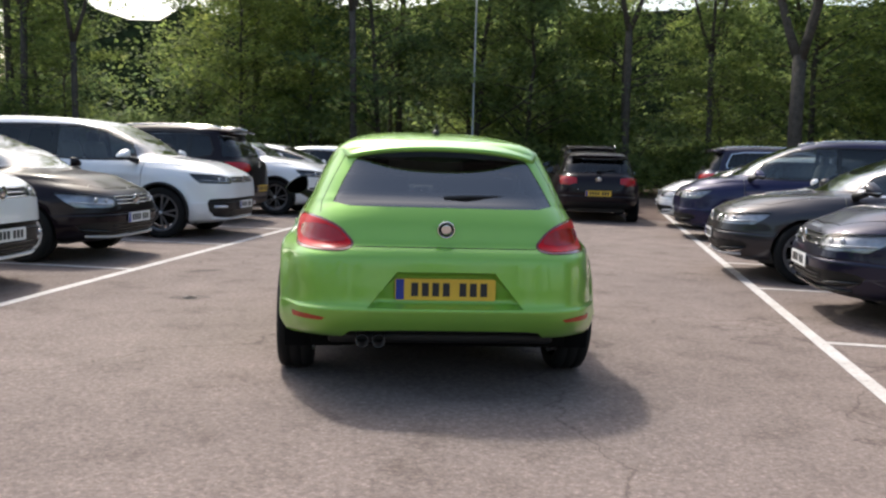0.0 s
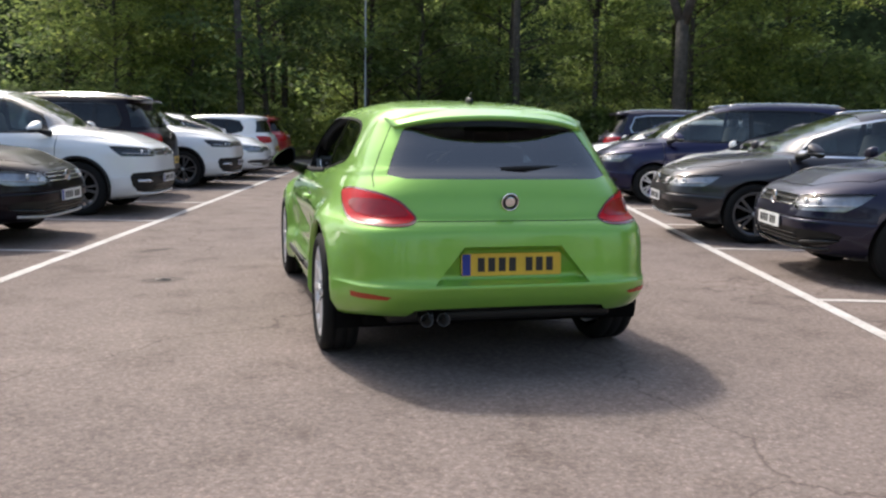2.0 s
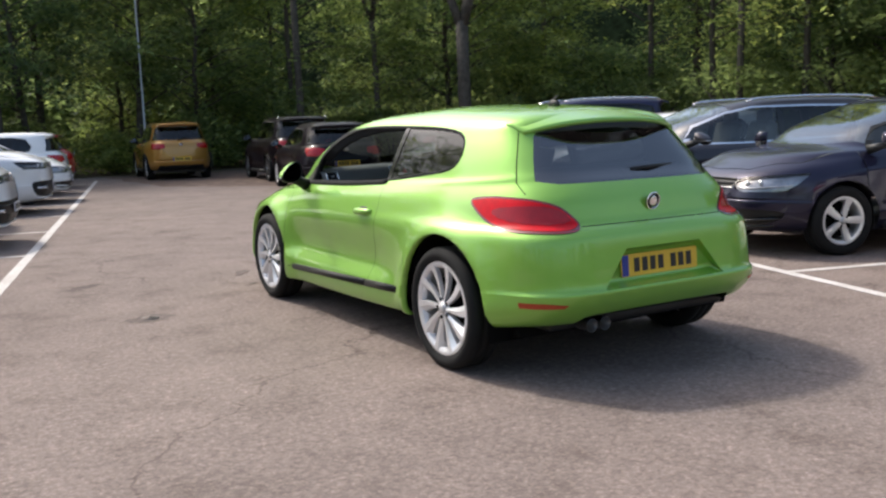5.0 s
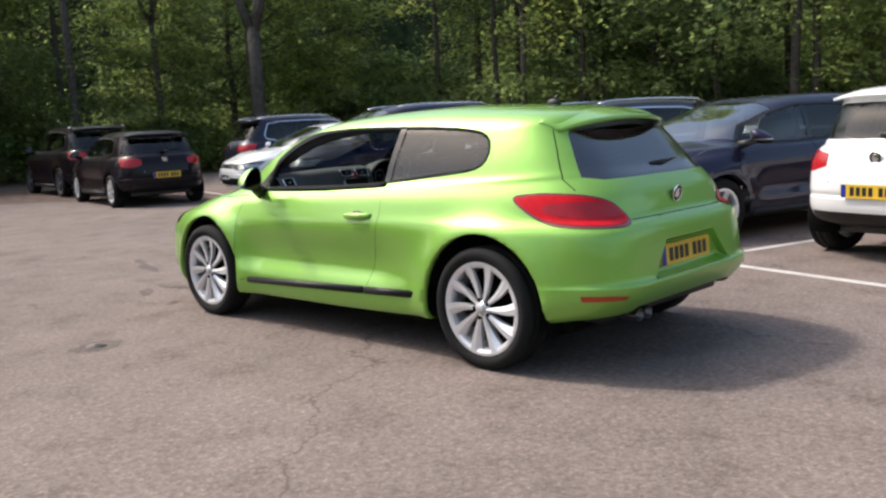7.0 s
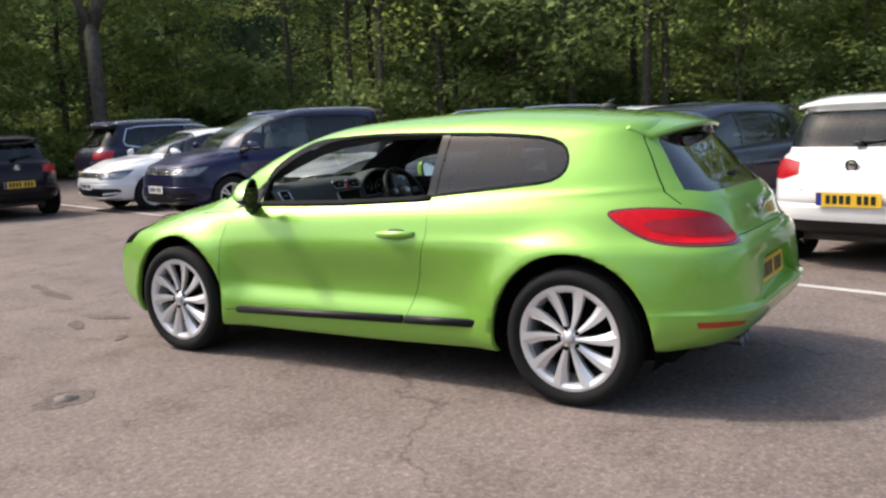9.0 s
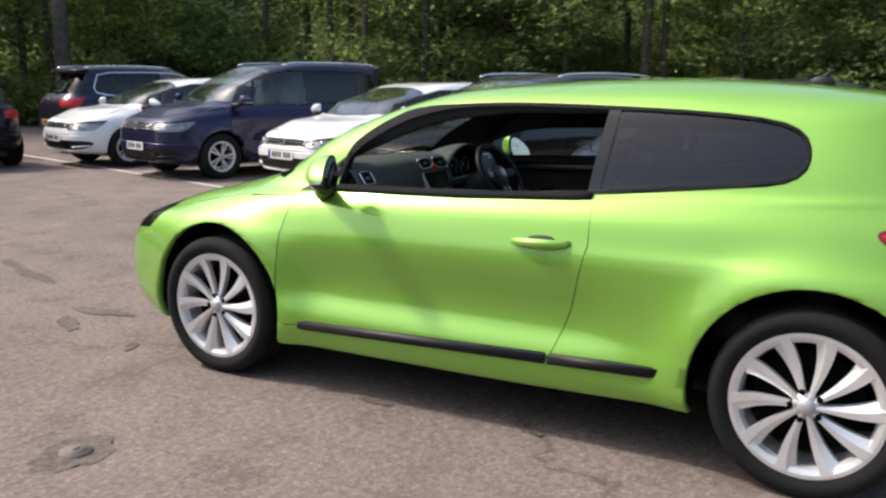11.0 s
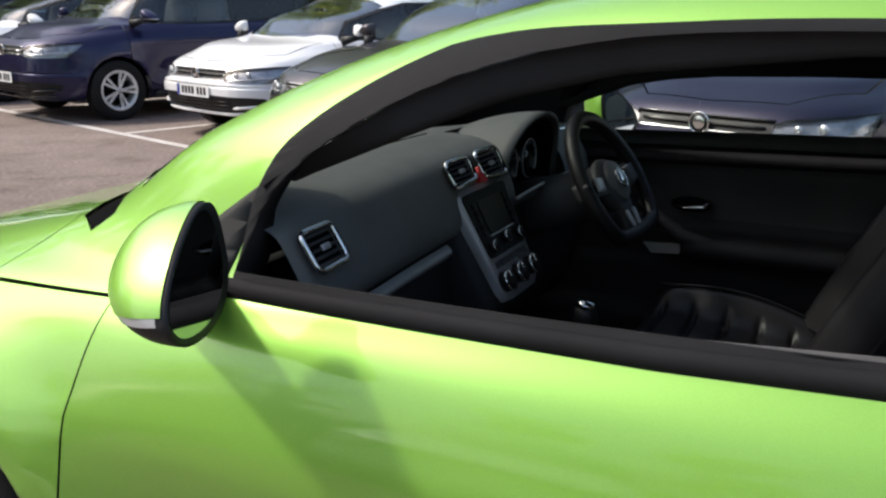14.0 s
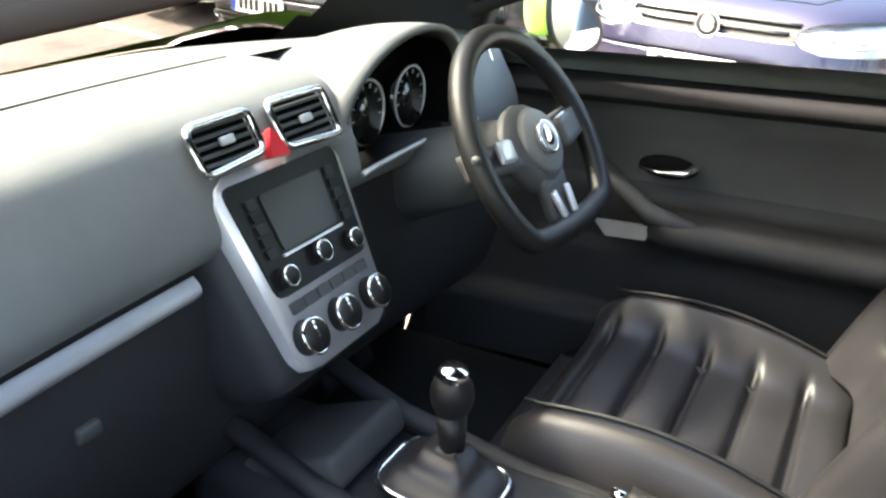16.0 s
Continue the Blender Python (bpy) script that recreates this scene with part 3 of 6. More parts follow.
edge_rng = random.Random(5)
corners = [(2.2, 19.5), (4.2, 17.2), (6.3, 14.2), (7.3, 17.0), (9.2, 21.0), (12.0, 26.0), (6.5, 27.1), (2.1, 27.2)]
outline = []
for (x0, y0), (x1, y1) in zip(corners, corners[1:] + corners[:1]):
    for k in range(12):
        outline.append((x0 + (x1 - x0) * k / 12 + edge_rng.uniform(-0.16, 0.16), y0 + (y1 - y0) * k / 12 + edge_rng.uniform(-0.16, 0.16)))
sheet("litter_drift", outline, 0.003, DUST, "reddish brown dust and leaf litter on the asphalt", "ground")

RO, RD, RN = Vector((2.42, 0.0)), Vector((0.267, 0.964)), Vector((0.964, -0.267))
LO, LD, LN = Vector((-3.77, 0.0)), Vector((0.210, 0.978)), Vector((-0.978, 0.210))


def road_line(a, b, w=0.09):
    a, b = Vector(a), Vector(b)
    n = Vector((-(b - a).y, (b - a).x)).normalized() * w / 2
    bm = bmesh.new()
    steps = max(2, int((b - a).length / 0.25))
    L, R = [], []
    for i in range(steps + 1):
        p = a.lerp(b, i / steps)
        k = 1 + 0.14 * noise.noise((p.x * 3, p.y * 3, 0))
        L.append(bm.verts.new((*(p + n * k), 0.004)))
        R.append(bm.verts.new((*(p - n * k), 0.004)))
    for i in range(steps):
        bm.faces.new((R[i], R[i + 1], L[i + 1], L[i]))
    tagged(part("parking_line", bm, LINE, smooth=False), "worn white painted line on the asphalt", "road marking", "parking bay lines", "structure")


road_line(RO - RD * 8, RO + RD * 17.5, 0.10)
road_line(LO - LD * 8, LO + LD * 25.2, 0.10)
for s in (-3.5, -0.95, 1.62, 4.42, 6.75, 9.05, 11.7, 14.2):
    road_line(RO + RD * s + RN * 0.052, RO + RD * (s - 0.08) + RN * 4.9)
for s in (-0.3, 2.35, 5.03, 7.74, 10.4, 13.0, 15.6, 18.2, 20.8, 23.4):
    road_line(LO + LD * s + LN * 0.052, LO + LD * (s + 0.12) + LN * 4.9)


# ---- green coupe ----
HY, HR = (0.792, 3.394), 0.324
HERO = [
    (0.30, 4.00, 5.0, 5.7, 0.780, (0.29, 0.22, 0.20, 0.20, 0.20)),
    (0.13, 4.14, 6.0, 5.9, 0.838, (0.305, 0.23, 0.205, 0.20, 0.22)),
    (0.065, 4.21, 6.6, 6.1, 0.866, (0.36, 0.30, 0.29, 0.29, 0.31)),
    (0.030, 4.24, 7.0, 5.9, 0.868, (0.42, 0.36, 0.345, 0.35, 0.38)),
    (0.018, 4.25, 7.0, 5.9, 0.864, (0.462, 0.44, 0.42, 0.43, 0.46)),
    (0.040, 4.25, 7.0, 5.9, 0.864, (0.482, 0.465, 0.445, 0.45, 0.475)),
    (0.055, 4.24, 7.0, 5.9, 0.862, (0.60, 0.58, 0.56, 0.55, 0.54)),
    (0.07, 4.20, 6.6, 5.9, 0.860, (0.72, 0.70, 0.67, 0.65, 0.61)),
    (0.09, 4.17, 6.2, 5.9, 0.854, (0.752, 0.745, 0.72, 0.69, 0.65)),
    (0.135, 4.12, 5.8, 5.9, 0.836, (0.79, 0.79, 0.78, 0.745, 0.69)),
    (0.165, 4.02, 5.6, 4.6, 0.806, (0.89, 0.88, 0.86, 0.82, 0.74)),
    (0.235, 3.85, 5.4, 4.4, 0.772, (0.98, 0.94, 0.91, 0.87, 0.80)),
    (0.275, 3.55, 5.6, 4.4, 0.755, (1.01, 0.965, 0.935, 0.905, 0.87)),
    (0.30, 3.275, 5.8, 5.4, 0.735, (1.03, 0.99, 0.96, 0.945, 0.945)),
    (0.38, 3.005, 6.0, 6.5, 0.695, (1.12, 1.08, 1.07, 1.08, 1.10)),
    (0.47, 2.715, 6.2, 6.8, 0.640, (1.225, 1.19, 1.19, 1.20, 1.225)),
    (0.50, 2.51, 6.2, 6.8, 0.595, (1.28, 1.265, 1.27, 1.28, 1.29)),
    (0.54, 2.35, 5.6, 6.0, 0.530, (1.315, 1.32, 1.33, 1.33, 1.33)),
    (0.72, 2.08, 4.0, 4.6, 0.385, (1.35, 1.365, 1.375, 1.37, 1.362)),
    (1.00, 1.80, 3.0, 3.0, 0.180, (1.375, 1.386, 1.392, 1.388, 1.382)),
    (1.20, 1.60, 2.5, 2.5, 0.030, (1.386, 1.39, 1.394, 1.392, 1.388)),
]
DLO = [(2.78, 0.925), (2.16, 0.94), (1.65, 0.963), (1.12, 1.022), (0.955, 1.040), (0.885, 1.075), (0.872, 1.135), (0.90, 1.196), (0.985, 1.233), (1.22, 1.256), (1.61, 1.270), (2.05, 1.276), (2.32, 1.258), (2.54, 1.190), (2.735, 1.062)]
DOOR = [(2.80, 0.905), (2.985, 0.876), (3.018, 0.70), (3.022, 0.46), (3.005, 0.36), (2.972, 0.300), (1.716, 0.339), (1.70, 0.36), (1.635, 0.54), (1.578, 0.78), (1.592, 0.955)]


rough, fine = softened(DLO, 1)[1:-2], softened(DLO, 3)
DLO = [DLO[0]] + [p for p in rough if p[0] <= 1.5 or p[1] < 1.0] + [p for p in fine if p[0] > 1.5 and p[1] >= 1.0]
FRAME = []
for y, z in grown(DLO, 0.013):
    k = 0.030 * min(1, max(0, (y - 2.25) / 0.25)) * min(1, max(0, (z - 0.97) / 0.10))
    FRAME.append((y + 0.4 * k, z + k))


def hull(points):
    """The convex outline round the points."""
    pts = sorted(points)
    sides = []
    for order in (pts, pts[::-1]):
        side = []
        for p in order:
            while len(side) > 1 and (side[-1][0] - side[-2][0]) * (p[1] - side[-2][1]) - (side[-1][1] - side[-2][1]) * (p[0] - side[-2][0]) <= 1e-9:
                side.pop()
            side.append(p)
        sides += side[:-1]
    return sides


FRAME = hull(FRAME)


def turn_in(bm, hy, hz, r, sx, depth=0.035):
    """Turns the cut edge of a wheel arch inwards."""
    rim = [e for e in bm.edges if len(e.link_faces) == 1 and all(abs(math.hypot(v.co.y - hy, v.co.z - hz) - r) < 0.004 and v.co.x * sx > 0 for v in e.verts)]
    made = {}
    for e in rim:
        for v in e.verts:
            if v not in made:
                made[v] = bm.verts.new(v.co - Vector((sx * depth, 0, 0)))
    for e in rim:
        a, b = e.verts
        bm.faces.new((a, b, made[b], made[a]))


def waist(x, y, z):
    """The hollow of the doors between shoulder and sill."""
    along = np.clip((y - 1.25) / 0.35, 0, 1) * np.clip((3.1 - y) / 0.30, 0, 1)
    return x - 0.046 * along * np.exp(-(((z - 0.47) / np.where(z > 0.47, 0.17, 0.085)) ** 2)) * np.clip(x / 0.5 - 0.8, 0, 1)


def green_coupe():
    car = thing("coupe", Matrix(), "lime green two-door coupe with its passenger window down", "car")
    bm = shell(HERO, 92, 110, [(y, HR, 0.398) for y in HY], 0.038, waist)
    lining = push(take(bm, list(bm.faces), True), -0.022)
    bmesh.ops.reverse_faces(lining, faces=lining.faces)
    bmesh.ops.delete(lining, geom=near(lining, lambda c, n: c.z < 0.93 and (c.y < 0.6 or c.y > 3.2) or c.y > 2.90 and c.z < 1.03 and abs(c.x) < 0.54 and n.z < -0.5), context="FACES")
    skin0 = BVHTree.FromBMesh(bm)
    sides = {-1: lambda c, n: c.x < -0.2, 1: lambda c, n: c.x > 0.2}
    for sx in (-1, 1):
        # window openings, frames and panes
        kb = take(bm, cut(bm, FRAME, (1, 2), near(bm, sides[sx])))
        panes = take(kb, cut(kb, DLO, (1, 2), list(kb.faces)))
        pb = take(panes, cut(panes, [(1.585, 0.9), (1.632, 0.9), (1.597, 1.3), (1.55, 1.3)], (1, 2), list(panes.faces)))
        fb = take(panes, [f for f in panes.faces if f.calc_center_median().y > 1.59])
        part("window_frame", thick(push(kb, 0.002), 0.048, lambda c, sx=sx: (sx, 0, 0.7 if c.z < 0.975 and c.y > 1.5 else -0.25)), SEAL, car, "black rubber window frame")
        part("pillar_trim", thick(pb, 0.04, (sx, 0, 0)), GLOSSBLACK, car, "black pillar between the windows", smooth=False)
        part("quarter_window", push(panes, -0.004), GLASS_DARK, car, "dark tinted quarter window").visible_shadow = False
        if sx > 0:
            part("side_window", push(fb, -0.004), GLASS_CLEAR, car, "clear side window").visible_shadow = False
        else:
            fb.free()
        w = cut(lining, grown(DLO, 0.020), (1, 2), near(lining, sides[sx]))
        bmesh.ops.delete(lining, geom=w, context="FACES")
        # black triangle ahead of the window
        tri = take(bm, cut(bm, [(2.985, 0.884), (2.80, 0.897), (2.75, 1.055)], (1, 2), near(bm, sides[sx])))
        part("mirror_triangle", thick(push(tri, 0.001), 0.012), TRIM, car)
        # wheel arches
        for hy in HY:
            a = cut(bm, circle(hy, HR, 0.396), (1, 2), near(bm, lambda c, n: c.x * sx > 0.5 and abs(c.y - hy) < 0.6))
            bmesh.ops.delete(bm, geom=a, context="FACES")
            a = cut(lining, circle(hy, HR, 0.396), (1, 2), near(lining, lambda c, n: c.x * sx > 0.45 and abs(c.y - hy) < 0.6))
            bmesh.ops.delete(lining, geom=a, context="FACES")
            turn_in(bm, hy, HR, 0.396, sx)
        # door
        dr = take(bm, cut(bm, DOOR, (1, 2), near(bm, lambda c, n: c.x * sx > 0.4)))
        db = take(dr, cut(dr, grown(DOOR, -0.0035), (1, 2), list(dr.faces)))
        dr.free()
        door = part("door", db, GREEN, car, "green door with black lower moulding")
        # moulding along the sill
        b2 = bmesh.new()
        for y0, y1 in ((2.955, 1.722), (1.714, 1.27)):
            za, zb = [0.302 + (2.955 - y) * 0.031 for y in (y0, y1)]
            slab(b2, [(y0, za - 0.022), (y0 - 0.01, za + 0.02), (y1, zb + 0.02), (y1 + (0.03 if y1 < 1.5 else 0), zb - 0.022)], (1, 2), sx * 0.855, sx * 0.879)
        bmesh.ops.bevel(b2, geom=list(b2.edges), offset=0.004, segments=2, affect="EDGES")
        part("side_moulding", b2, TRIM, car, "black plastic side moulding")
        # door handle; bulges stand for the slot's shade and the bowl's reflection
        b2 = bmesh.new()
        pts = [(sx * (0.836 + 0.030 * math.sin(math.pi * u) ** 0.6), 1.882 - 0.232 * u, 0.771 + 0.008 * u) for u in np.linspace(0, 1, 13)]
        tube(b2, pts, [0.010 + 0.007 * math.sin(math.pi * u) for u in np.linspace(0, 1, 13)], 10, flat=1.2)
        part("door_handle", b2, GREEN, door, "body-coloured grab handle")
        b2 = bmesh.new()
        ball(b2, (sx * 0.8285, 1.765, 0.789), (0.012, 0.060, 0.014))
        part("handle_slot", b2, TRIM, door, "black bulge standing for the shaded slot above the handle")
        # raised green bulge, shaped to catch a highlight where the bowl reflects
        b2 = bmesh.new()
        ball(b2, (sx * 0.822, 1.765, 0.752), (0.0125, 0.056, 0.020))
        part("handle_bowl", b2, GREEN, door)
        door_mirror(car, sx * 0.942, 2.698, 0.988, sx, GREEN, 1.0, 13, 2, 0.86, 8)
        # rubber strip along the window sill
        b2 = bmesh.new()
        sill = []
        for y in np.linspace(2.80, 1.60, 20):
            z = float(np.interp(y, (1.60, 1.65, 2.16, 2.80), (0.950, 0.945, 0.919, 0.902)))
            sill.append((skin0.ray_cast(Vector((sx * 2, y, z)), Vector((-sx, 0, 0)))[0].x - sx * 0.002, y, z))
        tube(b2, sill, 0.014, 8, flat=1.2)
        part("window_seal", b2, SEAL, car, "black rubber window seal")
        # seams of wing and rear bumper
        for a, b in (((3.27, 0.846), (2.985, 0.866)),):
            g = cut(bm, strip(a, b, 0.005), (1, 2), near(bm, lambda c, n: c.x * sx > 0.5))
            bmesh.ops.delete(bm, geom=g, context="FACES")
        # tail lamp
        lamp_r = [(sx * 0.462, 0.782), (sx * 0.52, 0.748), (sx * 0.72, 0.752), (sx * 1.0, 0.77), (sx * 1.0, 0.93), (sx * 0.70, 0.925), (sx * 0.56, 0.885), (sx * 0.50, 0.83)]
        lamp_s = [(-0.2, 0.74), (0.30, 0.752), (0.45, 0.775), (0.575, 0.84), (0.650, 0.895), (0.60, 0.918), (0.30, 0.925), (-0.2, 0.935)]
        lamp_s, lamp_r = softened(lamp_s, 2), softened(lamp_r, 2)
        f1 = cut(bm, lamp_r, (0, 2), near(bm, lambda c, n: c.y < 0.9 and c.x * sx > 0.3))
        lb = take(bm, cut(bm, lamp_s, (1, 2), f1))
        body = take(lb, list(lb.faces), True)
        tl = part("tail_lamp", push(lb, 0.003), REDDARK, car, "red wraparound tail lamp")
        edge = cut(body, grown(lamp_r, -0.011), (0, 2), list(body.faces))
        edge = cut(body, grown(lamp_s, -0.011), (1, 2), edge)
        lens = take(body, edge)
        body.free()
        body = take(lens, list(lens.faces), True)
        part("lamp_lens", push(lens, 0.005), REDLENS, tl, "bright red lens")
        mid = cut(body, softened([(sx * 0.50, 0.788), (sx * 0.745, 0.788), (sx * 0.765, 0.870), (sx * 0.60, 0.878), (sx * 0.53, 0.840)], 2), (0, 2), list(body.faces))
        ring = take(body, mid, True)
        part("lamp_element", push(ring, 0.007), REDDEEP, tl, "deep red round lamp element")
        low = cut(body, [(sx * 0.44, 0.74), (sx * 1.0, 0.735), (sx * 1.0, 0.775), (sx * 0.72, 0.764), (sx * 0.5, 0.770)], (0, 2), list(body.faces))
        part("reversing_strip", push(take(body, low, True), 0.006), CLEARLENS, tl, "clear lower strip")
        body.free()
        # reflector in the bumper
        f1 = cut(bm, [(sx * 0.61, 0.418), (sx * 0.63, 0.404), (sx * 1.0, 0.404), (sx * 1.0, 0.432), (sx * 0.7, 0.430)], (0, 2), near(bm, lambda c, n: c.y < 0.5))
        f1 = cut(bm, [(-0.1, 0.3), (0.20, 0.3), (0.24, 0.5), (-0.1, 0.5)], (1, 2), f1)
        rb2 = take(bm, f1)
        part("bumper_reflector", push(rb2, 0.002), AMBER, car, "red bumper reflector")
        # headlamp
        f1 = cut(bm, [(4.26, 0.60), (4.26, 0.70), (4.06, 0.785), (3.88, 0.790), (3.82, 0.750), (3.91, 0.645)], (1, 2), near(bm, lambda c, n: c.x * sx > 0.30 and c.y > 3.7))
        hb = take(bm, f1)
        part("headlamp", push(hb, 0.001), GLOSSBLACK, car, "headlamp with dark surround")
        for a, b in (((0.525, 1.240), (0.597, 1.10)), ((0.597, 1.10), (0.648, 0.985)), ((0.648, 0.985), (0.652, 0.93))):
            g = cut(bm, strip((sx * a[0], a[1]), (sx * b[0], b[1]), 0.0035), (0, 2), near(bm, lambda c, n: c.y < 1.1 and c.z > 0.9 and c.x * sx > 0.3))
            bmesh.ops.delete(bm, geom=g, context="FACES")
    # rear window, spoiler, hatch seams
    rw = [(-0.588, 0.990), (-0.50, 0.974), (0.50, 0.974), (0.588, 0.990), (0.538, 1.10), (0.482, 1.205), (0.445, 1.240), (0.30, 1.262), (0, 1.270), (-0.30, 1.262), (-0.445, 1.240), (-0.482, 1.205), (-0.538, 1.10)]
    f1 = cut(bm, rw, (0, 2), near(bm, lambda c, n: c.y < 1.2 and c.z > 0.9 and n.y < -0.1))
    gb = take(bm, f1)
    part("rear_window", push(gb, -0.003), GLASS_REAR, car, "dark tinted rear window").visible_shadow = False
    f1 = cut(lining, rw, (0, 2), near(lining, lambda c, n: c.y < 1.2 and c.z > 0.9 and n.y > 0.1))
    bmesh.ops.delete(lining, geom=f1, context="FACES")
    for a, b in (((-0.47, 0.775), (0.47, 0.775)),):
        g = cut(bm, strip(a, b, 0.0035), (0, 2), near(bm, lambda c, n: c.y < 0.5))
        bmesh.ops.delete(bm, geom=g, context="FACES")
    b2 = bmesh.new()

    def spoiler(u, v):
        x = (u - 0.5) * 2
        half = 0.555 - 0.035 * v
        edge = 0.395 + 0.05 * x * x + 0.07 * x ** 4
        y = 0.62 + (edge - 0.62) * v
        z = 1.341 - 0.042 * x * x - 0.024 * abs(x) ** 6 - 0.040 * v - 0.012 * v * v
        return (x * half, y, z)

    grid(b2, spoiler, 30, 8)
    b2.normal_update()
    if sum(f.normal.z for f in b2.faces) < 0:
        bmesh.ops.reverse_faces(b2, faces=b2.faces)
    part("roof_spoiler", thick(b2, 0.022), GREEN, car, "green roof spoiler")
    b2 = bmesh.new()
    grid(b2, lambda u, v: (lambda p: (p[0] * (0.97 - 0.03 * v), p[1] + 0.012 + 0.05 * v, p[2] - 0.021 - 0.030 * v))(spoiler(u, 1.0)), 24, 3)
    part("spoiler_lip", b2, GLOSSBLACK, car, "gloss black band below the spoiler")
    b2 = bmesh.new()
    box(b2, (0, 0.325, 1.01), (0.09, 0.05, 0.05), None, 0.015)
    tube(b2, [(0, 0.30, 1.02), (0.12, 0.292, 1.03), (0.38, 0.33, 1.035)], [0.013, 0.011, 0.007], 8)
    part("rear_wiper", b2, TRIM, car, "black rear wiper")
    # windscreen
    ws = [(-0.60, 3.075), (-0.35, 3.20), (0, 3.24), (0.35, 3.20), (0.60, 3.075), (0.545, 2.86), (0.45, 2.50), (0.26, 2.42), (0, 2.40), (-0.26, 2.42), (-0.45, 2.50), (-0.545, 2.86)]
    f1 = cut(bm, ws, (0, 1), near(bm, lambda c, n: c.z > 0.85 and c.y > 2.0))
    part("windscreen", push(take(bm, f1), -0.003), GLASS_DIM, car, "windscreen tinted to dim sunlight and view")
    f1 = cut(lining, grown(ws, -0.035), (0, 1), near(lining, lambda c, n: c.z > 0.8 and c.y > 2.0))
    bmesh.ops.delete(lining, geom=f1, context="FACES")
    # bonnet seams
    bon = [(-0.55, 4.06), (-0.70, 3.88), (-0.735, 3.55), (-0.735, 3.30), (-0.60, 3.255), (0.60, 3.255), (0.735, 3.30), (0.735, 3.55), (0.70, 3.88), (0.55, 4.06)]
    f1 = take(bm, cut(bm, bon, (0, 1), near(bm, lambda c, n: c.z > 0.6 and c.y > 3.1)))
    hb = take(f1, cut(f1, grown(bon, -0.004), (0, 1), list(f1.faces)))
    f1.free()
    part("bonnet", hb, GREEN, car, "green bonnet")
    # black tray ends at the foot of the windscreen
    for sx in (-1, 1):
        f1 = cut(bm, [(sx * 0.625, 3.115), (sx * 0.38, 3.215), (sx * 0.38, 3.252), (sx * 0.58, 3.240), (sx * 0.650, 3.150)], (0, 1), near(bm, lambda c, n: c.z > 0.80 and c.y > 3.0))
        part("tray_end", push(take(bm, f1), -0.006), LINER, car, "black tray at the foot of the windscreen")
    # wiper tray
    b2 = bmesh.new()
    grid(b2, lambda u, v: ((u - 0.5) * 0.9, 3.13 + 0.09 * (1 - (2 * u - 1) ** 2) + 0.06 * v, 0.930 - 0.012 * v), 20, 2)
    part("wiper_tray", b2, TRIM, car)
    # plate recess
    rec = [(-0.40, 0.472), (0.40, 0.472), (0.25, 0.655), (-0.25, 0.655)]
    f1 = cut(bm, rec, (0, 2), near(bm, lambda c, n: c.y < 0.4))
    skin = BVHTree.FromBMesh(bm)
    bmesh.ops.delete(bm, geom=f1, context="FACES")
    b2 = bmesh.new()
    loops = []
    for k, inset, deep in ((0, 0.0, 0.0), (1, 0.004, 0.012), (2, 0.020, 0.040), (3, 0.028, 0.046)):
        row = []
        poly = grown(rec, -inset) if inset else rec
        for p, q in zip(poly, poly[1:] + poly[:1]):
            for u in np.linspace(0, 1, 14, endpoint=False):
                x, z = p[0] + (q[0] - p[0]) * u, p[1] + (q[1] - p[1]) * u
                hit = skin.ray_cast(Vector((x, -1, z)), Vector((0, 1, 0)))[0]
                row.append(b2.verts.new((x, hit.y + deep, z)))
        loops.append(row)
    for A, B in zip(loops, loops[1:]):
        for i in range(len(A)):
            b2.faces.new((A[i], A[(i + 1) % len(A)], B[(i + 1) % len(A)], B[i]))
    b2.faces.new(loops[-1])
    bmesh.ops.recalc_face_normals(b2, faces=b2.faces)
    if loops and max(b2.faces, key=lambda f: f.calc_area()).normal.y > 0:
        bmesh.ops.reverse_faces(b2, faces=b2.faces)
    part("plate_recess", b2, GREEN, car, "sunken number plate recess")
    # raised lower edge of the rear bumper
    f1 = cut(bm, softened([(-0.60, 0.15), (0.60, 0.15), (0.52, 0.340), (0.40, 0.352), (-0.40, 0.352), (-0.52, 0.340)], 1), (0, 2), near(bm, lambda c, n: c.y < 0.45 and c.z < 0.40))
    part("rear_diffuser", push(take(bm, f1), -0.022), TRIM, car, "black panel below the bumper")
    # lower front intake
    f1 = cut(bm, [(-0.5, 0.30), (0.5, 0.30), (0.55, 0.45), (-0.55, 0.45)], (0, 2), near(bm, lambda c, n: c.y > 4.0))
    part("front_intake", take(bm, f1), TRIM, car)
    part("body", bm, GREEN, car, "lime green metallic body")
    part("inner_lining", lining, HEADLINER, car, "dark inner lining")
    plate(car, pose(0, 0.088, 0.563, -4), YELLOW, 7)
    badge(car, pose(0, 0.142, 0.868, 12), 0.046, TRIM)
    for k in range(2):
        b3 = bmesh.new()
        x = (-0.42, -0.335)[k]
        rings = []
        for r, y in ((0.028, 0.30), (0.033, 0.125), (0.034, 0.12), (0.031, 0.122), (0.028, 0.24)):
            rings.append([b3.verts.new((x + r * math.cos(a), y, 0.286 + r * math.sin(a))) for a in np.linspace(0, 2 * math.pi, 20, endpoint=False)])
        for A, B in zip(rings, rings[1:]):
            for i in range(20):
                b3.faces.new((A[i], A[(i + 1) % 20], B[(i + 1) % 20], B[i]))
        b3.faces.new(rings[-1])
        part("exhaust_tip", b3, EXHAUST, car, "dark steel exhaust tip")
    b2 = bmesh.new()
